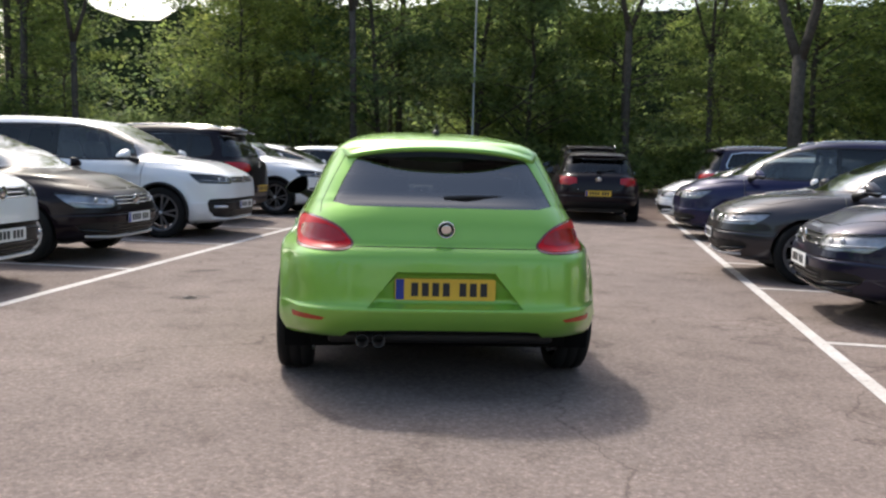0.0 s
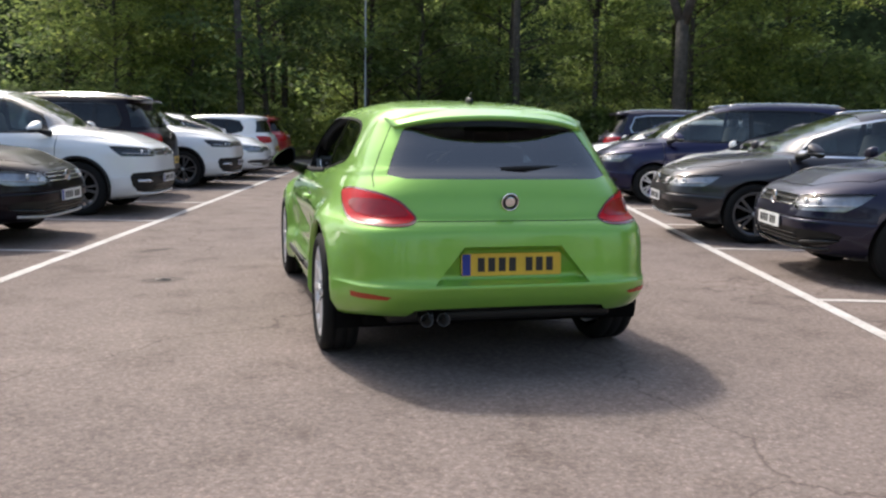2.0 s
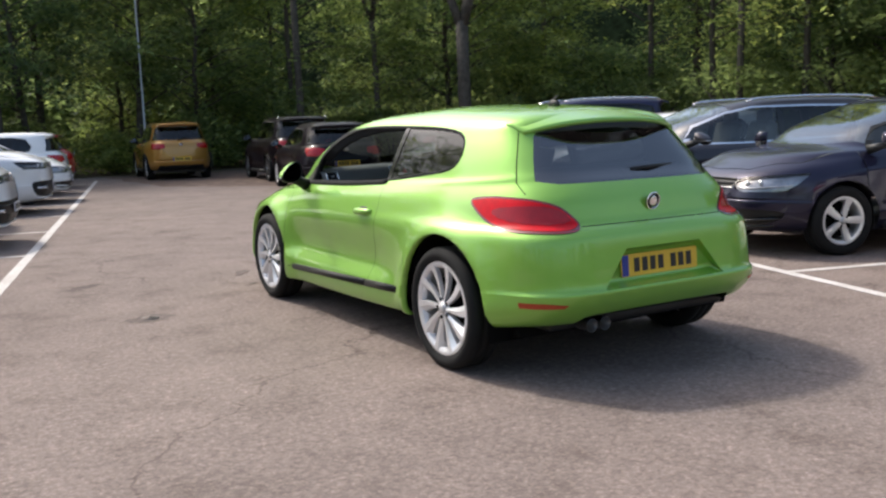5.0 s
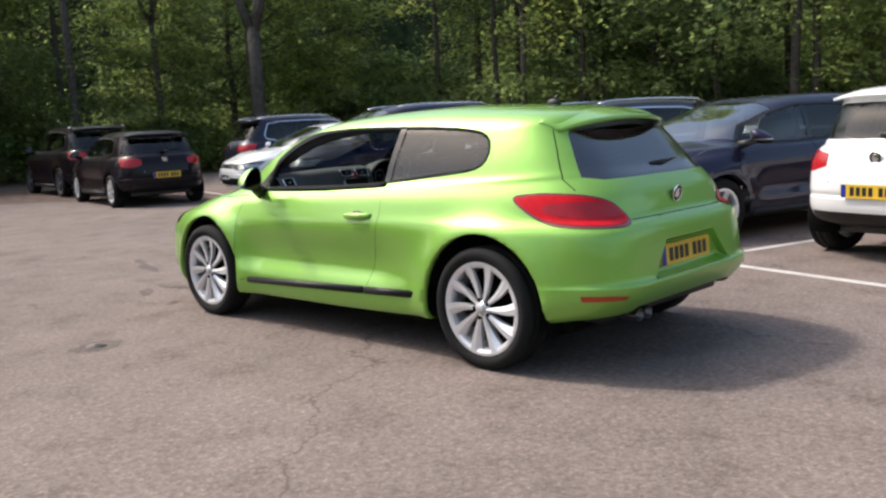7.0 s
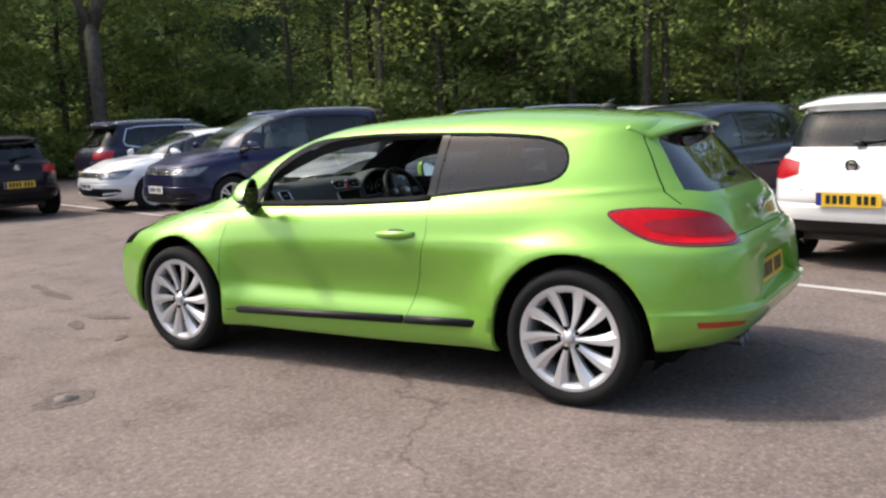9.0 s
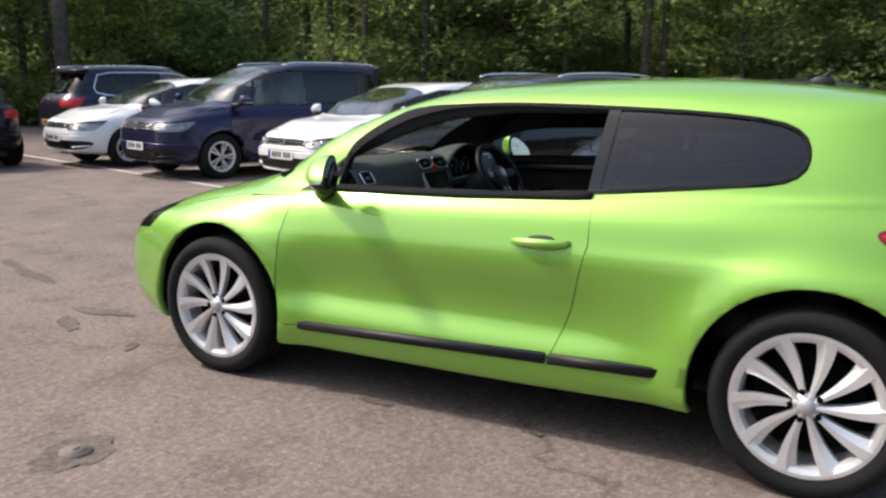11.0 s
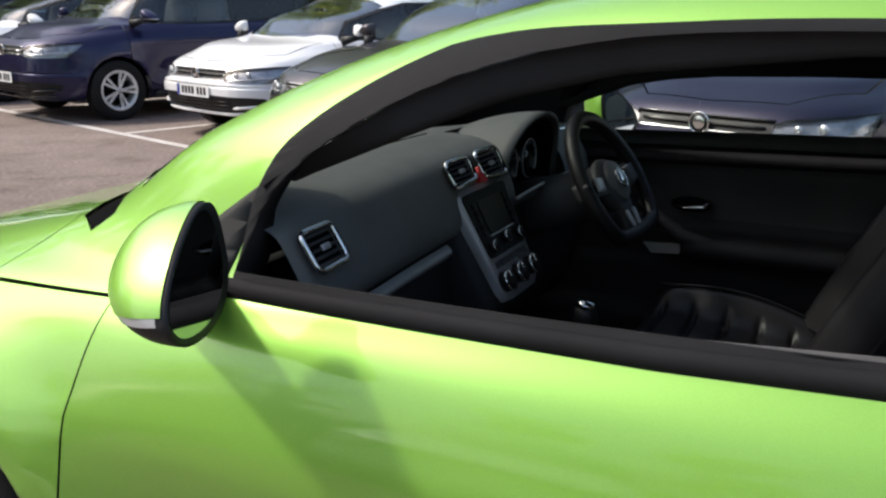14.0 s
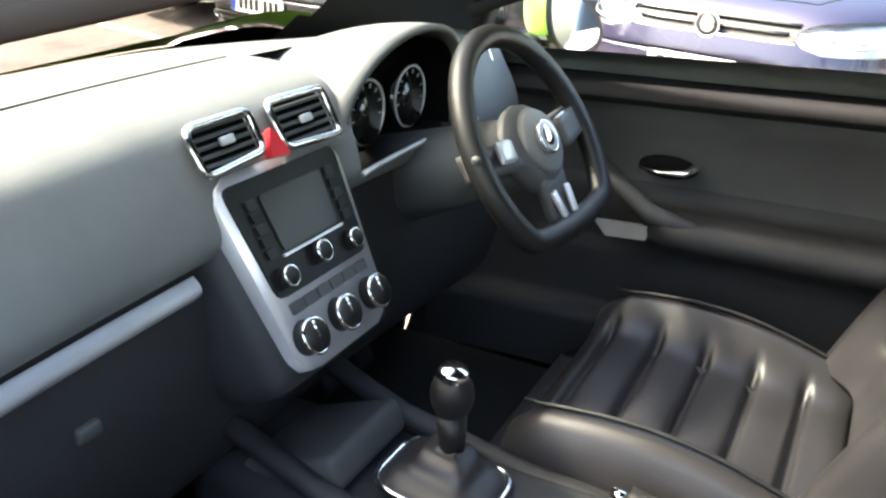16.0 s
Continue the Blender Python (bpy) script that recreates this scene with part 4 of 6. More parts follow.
    box(b2, (0, 0.33, 0.285), (1.20, 0.22, 0.06), None, 0.02)
    part("rear_valance", b2, TRIM, car, "black lower valance")
    b2 = bmesh.new()
    box(b2, (0, 2.1, 0.245), (1.40, 3.5, 0.07), None, 0.02)
    part("underbody", b2, LINER, car)
    b2 = bmesh.new()
    box(b2, (0, 2.09, 0.25), (1.62, 1.5, 0.05), None, 0.01)
    part("floor_pan", b2, LINER, car)
    b2 = bmesh.new()
    vs = ball(b2, (0, 0.93, 1.375), (0.022, 0.05, 0.03))
    tube(b2, [(0, 0.94, 1.39), (0, 0.89, 1.425)], [0.012, 0.006], 8)
    part("roof_aerial", b2, TRIM, car, "short black aerial")
    wheel_wells(car, [(y, HR) for y in HY], 0.401, 0.835, 0.30)
    for y in HY:
        for sx in (-1, 1):
            wheel(car, sx * 0.790, y, "turbine", HR, 0.245, 0.190, 10, 0.017, 0.074, 0.13, 0.0, ALLOY)
    return car


COUPE = green_coupe()


# ---- parked cars ----
def rings_of(L, W, H, bz, belt, cowl, wst, rt, rg):
    h = W / 2
    return [
        (0.28, L - 0.24, 4.4, 4.8, h - 0.10, (0.28, 0.22, 0.21, 0.21, 0.22)),
        (0.10, L - 0.08, 4.6, 5.0, h - 0.045, (0.34, 0.28, 0.26, 0.26, 0.27)),
        (0.03, L - 0.01, 4.8, 5.2, h - 0.015, (0.46, 0.42, 0.40, 0.40, 0.40)),
        (0.022, L - 0.004, 4.8, 5.2, h - 0.012, (0.535, 0.50, 0.48, 0.48, 0.515)),
        (0.040, L - 0.030, 4.8, 5.2, h - 0.012, (0.555, 0.52, 0.50, 0.50, 0.535)),
        (0.024, L - 0.006, 4.8, 5.0, h - 0.012, (0.60, 0.57, 0.55, 0.54, 0.54)),
        (0.05, L - 0.03, 4.8, 4.8, h - 0.005, (belt - 0.13, belt - 0.17, belt - 0.20, belt - 0.22, bz - 0.27)),
        (0.09, L - 0.10, 4.8, 4.4, h - 0.03, (belt - 0.02, belt - 0.05, belt - 0.07, belt - 0.10, bz - 0.16)),
        (0.13, L - 0.28, 4.8, 3.8, h - 0.065, (belt + 0.03, belt, belt - 0.015, belt - 0.03, bz - 0.065)),
        (0.16, (cowl + L) / 2, 4.8, 4.0, h - 0.085, (belt + 0.05, belt + 0.02, belt, belt, bz + 0.015)),
        (0.20, cowl, 5.0, 4.4, h - 0.105, (belt + 0.08, belt + 0.05, belt + 0.03, belt + 0.03, bz + 0.08)),
        (0.20 + (rg - 0.2) * 0.5, cowl - (cowl - wst) * 0.42, 5.0, 4.6, h - 0.16, (belt + (H - belt) * 0.45,) * 5),
        (rg, wst + 0.08, 5.0, 4.6, h - 0.225, (H - 0.15,) * 5),
        (rg - 0.04, wst - 0.10, 5.0, 4.6, h - 0.29, (H - 0.085, H - 0.075, H - 0.07, H - 0.075, H - 0.085)),
        (rg + 0.03, wst - 0.28, 4.6, 4.6, h - 0.36, (H - 0.045, H - 0.03, H - 0.025, H - 0.03, H - 0.045)),
        (rg + 0.22, wst - 0.55, 4.0, 4.0, h - 0.55, (H - 0.015, H - 0.005, H, H - 0.005, H - 0.015)),
        ((rt + wst) / 2 - 0.3, (rt + wst) / 2 + 0.1, 3.0, 3.0, 0.03, (H,) * 5),
    ]


KINDS = {
    "hatchback": dict(L=4.26, W=1.80, H=1.45, bz=0.90, belt=0.93, cowl=3.30, wst=2.45, rt=0.28, rg=0.42, wb=2.62, fo=0.87, r=0.316, rim=0.215),
    "suv": dict(L=4.49, W=1.84, H=1.67, bz=1.06, belt=1.05, cowl=3.42, wst=2.62, rt=0.26, rg=0.44, wb=2.68, fo=0.92, r=0.355, rim=0.255),
    "people_carrier": dict(L=4.53, W=1.83, H=1.69, bz=0.99, belt=1.02, cowl=3.62, wst=2.70, rt=0.22, rg=0.34, wb=2.79, fo=0.88, r=0.325, rim=0.215),
    "estate": dict(L=4.77, W=1.83, H=1.51, bz=0.90, belt=0.94, cowl=3.62, wst=2.75, rt=0.24, rg=0.46, wb=2.79, fo=0.91, r=0.33, rim=0.24),
    "small_hatchback": dict(L=4.05, W=1.75, H=1.45, bz=0.90, belt=0.92, cowl=3.15, wst=2.35, rt=0.24, rg=0.31, wb=2.55, fo=0.82, r=0.31, rim=0.21),
    "sport_coupe": dict(L=4.26, W=1.81, H=1.40, bz=0.86, belt=0.91, cowl=3.30, wst=2.42, rt=0.42, rg=0.56, wb=2.58, fo=0.87, r=0.32, rim=0.23),
}
RIMS = {
    "ten": (5, 0.020, 0.030, 0.0, 0.17, ALLOY),
    "five": (5, 0.050, 0.075, 0.0, 0.0, ALLOY),
    "dark": (5, 0.022, 0.034, 0.0, 0.20, DARKALLOY),
}


def parked_car(name, kind, m, colour, label, rim="ten", rails=None, plates=("white", "yellow"), cladding=False, band=True, dark_glass=True, group="parked cars", slats=2):
    k = KINDS[kind]
    L, W, H, belt, bz, r = k["L"], k["W"], k["H"], k["belt"], k["bz"], k["r"]
    h = W / 2
    car = thing(name, m, label, "car", group)
    yr, yf = L - k["fo"] - k["wb"], L - k["fo"]
    ar = r + 0.045

    def hollow(x, y, z):
        along = np.clip((y - yr - 0.35) / 0.3, 0, 1) * np.clip((yf - 0.35 - y) / 0.3, 0, 1)
        crease = 0.014 * np.exp(-(((z - belt + 0.16) / 0.035) ** 2)) * np.clip((y - 0.3) / 0.4, 0, 1) * np.clip((L - 0.7 - y) / 0.4, 0, 1)
        return x + (crease - 0.045 * along * np.exp(-(((z - 0.50) / np.where(z > 0.50, 0.14, 0.09)) ** 2))) * np.clip(x / 0.5 - 0.8, 0, 1)

    bm = shell(rings_of(L, W, H, bz, belt, k["cowl"], k["wst"], k["rt"], k["rg"]), 56, 60, [(y, r, ar + 0.01) for y in (yr, yf)], 0.030, hollow)
    for sx in (-1, 1):
        # bonnet seams
        for a, b in (((sx * (h - 0.17), k["cowl"] - 0.02), (sx * (h - 0.20), L - 0.55)), ((sx * (h - 0.20), L - 0.55), (sx * 0.42, L - 0.20)), ((0, L - 0.165), (sx * 0.42, L - 0.20))):
            g = cut(bm, strip(a, b, 0.009), (0, 1), near(bm, lambda c, n: c.z > bz - 0.30 and c.y > k["cowl"] - 0.15 and n.z > 0.35))
            bmesh.ops.delete(bm, geom=g, context="FACES")
    front_tip, rear_tip = k["cowl"] - 0.24, k["rt"] + (0.50 if kind in ("hatchback", "small_hatchback", "sport_coupe") else 0.38)
    zt = H - 0.135
    wst = k["wst"]
    win = [(front_tip, belt + 0.035), (wst - 0.2, belt + 0.03), (rear_tip + 0.25, belt + 0.075), (rear_tip + 0.03, belt + 0.12), (rear_tip, belt + 0.20), (rear_tip + 0.10, zt - 0.05),
           (rear_tip + 0.35, zt - 0.008), (1.6, zt + 0.005), (wst - 0.35, zt), (wst + 0.02, zt - 0.07), ((wst + front_tip) / 2 + 0.12, belt + (zt - belt) * 0.50)]
    bp = 0.53 * (front_tip + rear_tip) - 0.05
    pillars = [bp] if kind == "sport_coupe" else [bp, max(rear_tip + 0.42, bp - 1.02)]
    for sx in (-1, 1):
        side = lambda c, n: c.x * sx > 0.3
        inner = set(cut(bm, win, (1, 2), near(bm, side)))
        outer = cut(bm, grown(win, 0.022), (1, 2), near(bm, side))
        rim_f = [f for f in outer if not (f in inner)]
        wb_ = take(bm, [f for f in outer if f in inner], True)
        kb = take(bm, rim_f, True)
        bmesh.ops.delete(bm, geom=outer, context="FACES")
        part("window_trim", push(kb, 0.003), CHROME if rails == "chrome" else TRIM, car, "window surround")
        faces = list(wb_.faces)
        for i, p in enumerate(pillars):
            g = cut(wb_, [(p - 0.035, 0.8), (p + 0.035, 0.8), (p + 0.015, H), (p - 0.055, H)], (1, 2), list(wb_.faces))
            part("pillar_trim", push(take(wb_, g), 0.001), GLOSSBLACK, car)
        edges = [99] + pillars + [-9]
        for a, b in zip(edges, edges[1:]):
            fs = [f for f in wb_.faces if b < f.calc_center_median().y <= a]
            if fs:
                part("side_window", push(take(wb_, fs), -0.004), GLASS_MID if a == 99 or not dark_glass else GLASS_DARK, car, "tinted side window")
        wb_.free()
        for hy in (yr, yf):
            a = cut(bm, circle(hy, r, ar, 32), (1, 2), near(bm, lambda c, n: c.x * sx > 0.4 and abs(c.y - hy) < 0.6))
            bmesh.ops.delete(bm, geom=a, context="FACES")
            if cladding:
                b2 = bmesh.new()
                tube(b2, [(sx * (h + 0.004), hy + (ar + 0.012) * math.cos(t), r + (ar + 0.012) * math.sin(t)) for t in np.linspace(-0.2, math.pi + 0.2, 26)], 0.022, 6)
                part("wheel_arch_trim", b2, TRIM, car, "black wheel arch trim")
        # door seams and handles
        seams = [(front_tip + 0.10, 0.32), (pillars[0] - 0.01, 0.30)] + ([(yr + 0.30, 0.50)] if len(pillars) > 1 else [])
        for y, z in seams:
            g = cut(bm, strip((y, z), (y + 0.02, belt - 0.0), 0.008), (1, 2), near(bm, side))
            bmesh.ops.delete(bm, geom=g, context="FACES")
        g = cut(bm, strip((front_tip + 0.10, 0.30), (seams[-1][0], 0.31), 0.008), (1, 2), near(bm, side))
        bmesh.ops.delete(bm, geom=g, context="FACES")
        for y, z in seams[1:]:
            b2 = bmesh.new()
            tube(b2, [(sx * (h - 0.030 + 0.03 * math.sin(math.pi * u)), y + 0.06 + 0.2 * u, belt - 0.15) for u in np.linspace(0, 1, 7)], 0.012, 8)
            part("door_handle", b2, colour, car)
        b2 = bmesh.new()
        slab(b2, [(yr + ar + 0.06, 0.22), (yf - ar - 0.06, 0.22), (yf - ar - 0.06, 0.30), (yr + ar + 0.06, 0.30)], (1, 2), sx * (h - 0.09), sx * (h - 0.012))
        bmesh.ops.bevel(b2, geom=list(b2.edges), offset=0.012, segments=2, affect="EDGES")
        part("sill", b2, TRIM if cladding or colour in (BLACK, NAVY, SLATE) else colour, car)
        door_mirror(car, sx * (h + 0.075), front_tip - 0.10, belt + 0.095, sx, colour, 1.25)
        # lamps
        hz = bz - 0.215
        drop = 0.075 if kind in ("suv", "estate") else 0.098
        head = softened([(sx * 0.40, hz - 0.055), (sx * 0.56, hz - drop), (sx * 1.3, hz - 0.050), (sx * 1.3, hz + 0.105), (sx * 0.66, hz + 0.058), (sx * 0.40, hz + 0.026)], 1)
        f1 = cut(bm, head, (0, 2), near(bm, lambda c, n: c.y > L - 0.75 and c.x * sx > 0.2))
        f1 = cut(bm, [(L + 0.2, 0.3), (L - 0.44, hz - 0.02), (L - 0.56, hz + 0.07), (L + 0.2, 1.2)], (1, 2), f1)
        hb = take(bm, f1)
        front = BVHTree.FromBMesh(hb)
        cover = take(hb, list(hb.faces), True)
        hl = part("headlamp", push(hb, -0.030), GLOSSBLACK if cladding else DARKLENS, car, "clear headlamp with bright reflectors in a dark housing")
        for x, z, rr in ((0.52, -0.016, 0.027), (0.63, -0.010, 0.031)):
            hit = front.ray_cast(Vector((sx * x, L + 1, hz + z)), Vector((0, -1, 0)))[0]
            if hit is None:
                continue
            b2 = bmesh.new()
            ball(b2, hit + Vector((0, -0.030, 0)), (rr, 0.020, rr), None, 14, 8)
            part("reflector", b2, LAMPSILVER, hl, "bright round reflector")
        brow = [front.ray_cast(Vector((sx * x, L + 1, hz - drop * 0.55 + 0.10 * max(0, x - 0.6))), Vector((0, -1, 0)))[0] for x in np.linspace(0.46, 0.80, 12)]
        brow = [p + Vector((0, -0.010, 0)) for p in brow if p is not None]
        if len(brow) > 2:
            b2 = bmesh.new()
            tube(b2, brow, 0.007, 6)
            part("light_strip", b2, LAMPSILVER, hl, "pale daytime light strip")
        part("lamp_cover", push(cover, 0.001), GLASS_LAMP, hl, "clear lamp cover").visible_shadow = False
        tz = belt - 0.07 if kind != "people_carrier" else belt - 0.02
        tail = [(sx * 0.44, tz - 0.055), (sx * 0.60, tz - 0.10), (sx * 1.2, tz - 0.085), (sx * 1.2, tz + 0.075), (sx * 0.58, tz + 0.07), (sx * 0.44, tz + 0.045)]
        f1 = cut(bm, tail, (0, 2), near(bm, lambda c, n: c.y < 0.6 and c.x * sx > 0.2))
        f1 = cut(bm, [(-0.3, tz - 0.2), (0.30, tz - 0.1), (0.42, tz + 0.07), (-0.3, tz + 0.2)], (1, 2), f1)
        part("tail_lamp", push(take(bm, f1), 0.003), REDDEEP, car, "dark red tail lamp")
    # grille, intake
    gz = bz - 0.225
    whole = BVHTree.FromBMesh(bm)

    def on_front(xs, z, out):
        hits = [whole.ray_cast(Vector((x, L + 1, z(x) if callable(z) else z)), Vector((0, -1, 0)))[0] for x in xs]
        return [p + Vector((0, out, 0)) for p in hits if p is not None]

    f1 = cut(bm, [(-0.41, gz - 0.050), (0.41, gz - 0.050), (0.41, gz + 0.040), (-0.41, gz + 0.040)], (0, 2), near(bm, lambda c, n: c.y > L - 0.6))
    gr = part("grille", push(take(bm, f1), -0.016), TRIM, car, "black grille with slats")
    count = max(slats, 3)
    for i in range(count):
        b2 = bmesh.new()
        tube(b2, on_front(np.linspace(-0.405, 0.405, 17), gz - 0.045 + i * 0.078 / (count - 1), -0.006), 0.007 if slats > 1 or i == 0 else 0.009, 6)
        part("slat", b2, CHROME if slats > 1 or i == 0 else GLOSSBLACK, gr)
    up = 0.555 if cladding else 0.425
    low = softened([(-0.60, 0.285), (0.60, 0.285), (0.765, 0.335), (0.80, up), (0.66, up + 0.02), (-0.66, up + 0.02), (-0.80, up), (-0.765, 0.335)], 1)
    f1 = cut(bm, low, (0, 2), near(bm, lambda c, n: c.y > L - 0.75))
    vent_part = part("lower_intake", push(take(bm, f1), -0.022), TRIM, car, "black lower intake")

    for z in (0.325, 0.36, 0.395):
        b2 = bmesh.new()
        tube(b2, on_front(np.linspace(-0.50, 0.50, 15), z, -0.012), 0.006, 5)
        part("intake_slat", b2, GLOSSBLACK, vent_part)
    for sx in (-1, 1):
        if cladding:
            b2 = bmesh.new()
            tube(b2, on_front(np.linspace(sx * 0.58, sx * 0.74, 6), up - 0.10, -0.010), [0.022] * 6, 8)
            part("fog_lamp", b2, LAMPSILVER, vent_part, "pale fog lamp")
        else:
            b2 = bmesh.new()
            tube(b2, on_front(np.linspace(sx * 0.52, sx * 0.77, 8), lambda x: up - 0.09 + 0.10 * (abs(x) - 0.52), -0.004), [0.006] + [0.015] * 6 + [0.006], 8)
            part("corner_blade", b2, colour if colour is WHITE else GLOSSBLACK, vent_part, "blade across the corner of the intake")
    b2 = bmesh.new()
    tube(b2, on_front(np.linspace(-0.72, 0.72, 25), lambda x: 0.272 + 0.02 * abs(x / 0.72) ** 3, 0.004), 0.016, 8)
    part("front_lip", b2, SATIN if colour in (BLACK, GREY) else colour if colour is WHITE else GLOSSBLACK, car, "lip along the bottom of the bumper")
    badge(car, pose(0, L - 0.035, gz - 0.005, 0, 0, 180), 0.062)
    if plates[0]:
        plate(car, pose(0, L + 0.012, 0.475, 0, 0, 180), PLATEWHITE if plates[0] == "white" else YELLOW, 7, band)
    # windscreen and rear window
    hw = h - 0.12
    wt = k["wst"] - 0.14
    ws = [(-hw + 0.07, k["cowl"] - 0.30), (-hw * 0.55, k["cowl"] - 0.06), (0, k["cowl"] - 0.02), (hw * 0.55, k["cowl"] - 0.06), (hw - 0.07, k["cowl"] - 0.30), (h - 0.30, wt + 0.06), (0, wt), (-h + 0.30, wt + 0.06)]
    f1 = cut(bm, ws, (0, 1), near(bm, lambda c, n: c.z > 0.85))
    part("windscreen", push(take(bm, f1), -0.003), GLASS_SCREEN, car, "windscreen reflecting the sky and trees")
    zb = belt + 0.09
    f1 = cut(bm, [(-h + 0.19, zb), (h - 0.19, zb), (h - 0.30, H - 0.17), (h - 0.42, H - 0.145), (-h + 0.42, H - 0.145), (-h + 0.30, H - 0.17)], (0, 2), near(bm, lambda c, n: c.y < 0.9 and c.z > 0.8))
    part("rear_window", push(take(bm, f1), -0.003), GLASS_DARK, car, "dark rear window")
    b2 = bmesh.new()
    grid(b2, lambda u, v: ((u - 0.5) * 2 * (h - 0.30), k["rg"] + 0.10 - (k["rg"] - k["rt"] + 0.06) * v + 0.05 * (2 * u - 1) ** 2, H - 0.042 - 0.035 * v - 0.025 * (2 * u - 1) ** 4), 16, 3)
    b2.normal_update()
    if sum(f.normal.z for f in b2.faces) < 0:
        bmesh.ops.reverse_faces(b2, faces=b2.faces)
    part("roof_spoiler", thick(b2, 0.025), colour, car)
    b2 = bmesh.new()
    box(b2, (0, 0.19, belt + 0.12), (0.07, 0.05, 0.045), None, 0.012)
    tube(b2, [(0, 0.20, belt + 0.13), (0.34, 0.24, belt + 0.15)], [0.012, 0.007], 6)
    part("rear_wiper", b2, TRIM, car)
    if plates[1]:
        plate(car, pose(0, -0.002, 0.60), YELLOW, 7, band)
    badge(car, pose(0, 0.065, belt - 0.05, 8), 0.055)
    f1 = cut(bm, [(-0.68, 0.26), (0.68, 0.26), (0.62, 0.42), (-0.62, 0.42)], (0, 2), near(bm, lambda c, n: c.y < 0.5))
    part("rear_valance", take(bm, f1), TRIM, car, "black lower valance")
    if rails:
        for sx in (-1, 1):
            b2 = bmesh.new()
            tube(b2, [(sx * (h - 0.30), k["rt"] + 0.25 + (k["wst"] - k["rt"] - 0.55) * u, H - 0.055 + 0.055 * math.sin(math.pi * u) ** 0.35) for u in np.linspace(0, 1, 15)], 0.015, 6)
            part("roof_rail", b2, CHROME if rails in ("chrome", "silver") else TRIM, car, "roof rail")
    part("body", bm, colour, car)
    # dark cabin with two front seats
    b2 = bmesh.new()
    box(b2, (0, L * 0.5, 0.26), (W - 0.36, L - 0.9, 0.12), None, 0.02)
    box(b2, (0, k["cowl"] - 0.42, belt - 0.22), (W - 0.32, 0.42, 0.40), None, 0.08)
    box(b2, (0, 1.02, belt - 0.24), (W - 0.36, 0.30, 0.55), None, 0.06)
    part("cabin_trim", b2, DASHLOW, car)
    for sx in (-1, 1):
        b2 = bmesh.new()
        ys = pillars[0]
        box(b2, (sx * 0.38, ys + 0.02, belt - 0.02), (0.48, 0.16, 0.60), Matrix.Rotation(radians(14), 4, "X"), 0.06)
        box(b2, (sx * 0.38, ys - 0.06, belt + 0.34), (0.26, 0.10, 0.17), None, 0.04)
        box(b2, (sx * 0.38, ys + 0.28, belt - 0.34), (0.50, 0.52, 0.16), None, 0.05)
        part("front_seat", b2, DASHLOW, car)
    wheel_wells(car, [(yr, r), (yf, r)], ar + 0.004, h - 0.075, 0.23)
    sp = RIMS[rim]
    for y in (yr, yf):
        for sx in (-1, 1):
            wheel(car, sx * (h - 0.125), y, f"{kind} {rim}", r, k["rim"], 0.215, *sp)
    return car


def bay(side, s, n, kind, nose_in=False, turn=0.0):
    """The pose of a car in a bay: s along the lane line, n from the line to its nearer end. nose_in: the rear faces the lane."""
    o, d, nn = (RO, RD, RN) if side == "R" else (LO, LD, LN)
    p = o + d * s + nn * n
    ahead = nn if nose_in else -nn
    ahead = Matrix.Rotation(radians(turn), 2) @ ahead
    L = KINDS[kind]["L"]
    q = p if nose_in else p - ahead * L
    return pose(q.x, q.y, 0, 0, 0, math.degrees(math.atan2(-ahead.x, ahead.y)))


parked_car("hatchback", "hatchback", bay("R", 3.02, 0.12, "hatchback"), SLATE, "dark blue-grey hatchback with five-spoke alloys, nose out", "five", band=False, slats=1)
parked_car("estate_car", "estate", bay("R", 5.75, -0.32, "estate"), GREY, "dark grey estate car with chrome grille slats", "dark", rails="chrome", slats=4)
parked_car("coupe", "sport_coupe", bay("R", 8.2, 0.30, "sport_coupe"), WHITE, "white coupe with black grille bar nose out in its bay", "ten", slats=1)
parked_car("people_carrier", "people_carrier", bay("R", 10.9, -0.33, "people_carrier"), NAVY, "dark navy people carrier with silver roof rails, nose out", "ten", rails="silver")
parked_car("hatchback", "hatchback", bay("R", 13.5, -0.45, "hatchback"), WHITE, "white hatchback nose out beside the navy people carrier", "ten")
parked_car("suv", "suv", bay("R", 16.2, 0.5, "suv", True), SLATE, "dark blue-grey sport utility vehicle with chrome window line", "ten", rails="chrome")
parked_car("small_hatchback", "small_hatchback", bay("R", 0.35, 0.62, "small_hatchback", True), WHITE, "white small hatchback with its tail to the lane", "dark", dark_glass=False)
parked_car("suv", "suv", bay("L", 3.40, 0.35, "suv"), WHITE, "white sport utility vehicle nose out in its bay", "dark", cladding=True)
parked_car("hatchback", "hatchback", bay("L", 6.0, 0.42, "hatchback"), BLACK, "black hatchback nose out between two white cars", "ten")
parked_car("suv", "suv", bay("L", 9.12, 0.25, "suv"), WHITE, "white sport utility vehicle with black wheel arch trim", "dark", cladding=True)
parked_car("suv", "suv", bay("L", 11.75, 0.85, "suv", True), BLACK, "black sport utility vehicle with silver roof rails, tail to the lane", "ten", rails="silver")
parked_car("suv", "suv", bay("L", 14.4, 0.25, "suv"), WHITE, "white sport utility vehicle nose out further along the row", "dark", cladding=True)
parked_car("small_hatchback", "small_hatchback", bay("L", 17.0, 0.10, "small_hatchback"), WHITE, "white small hatchback nose out in its bay", "ten")
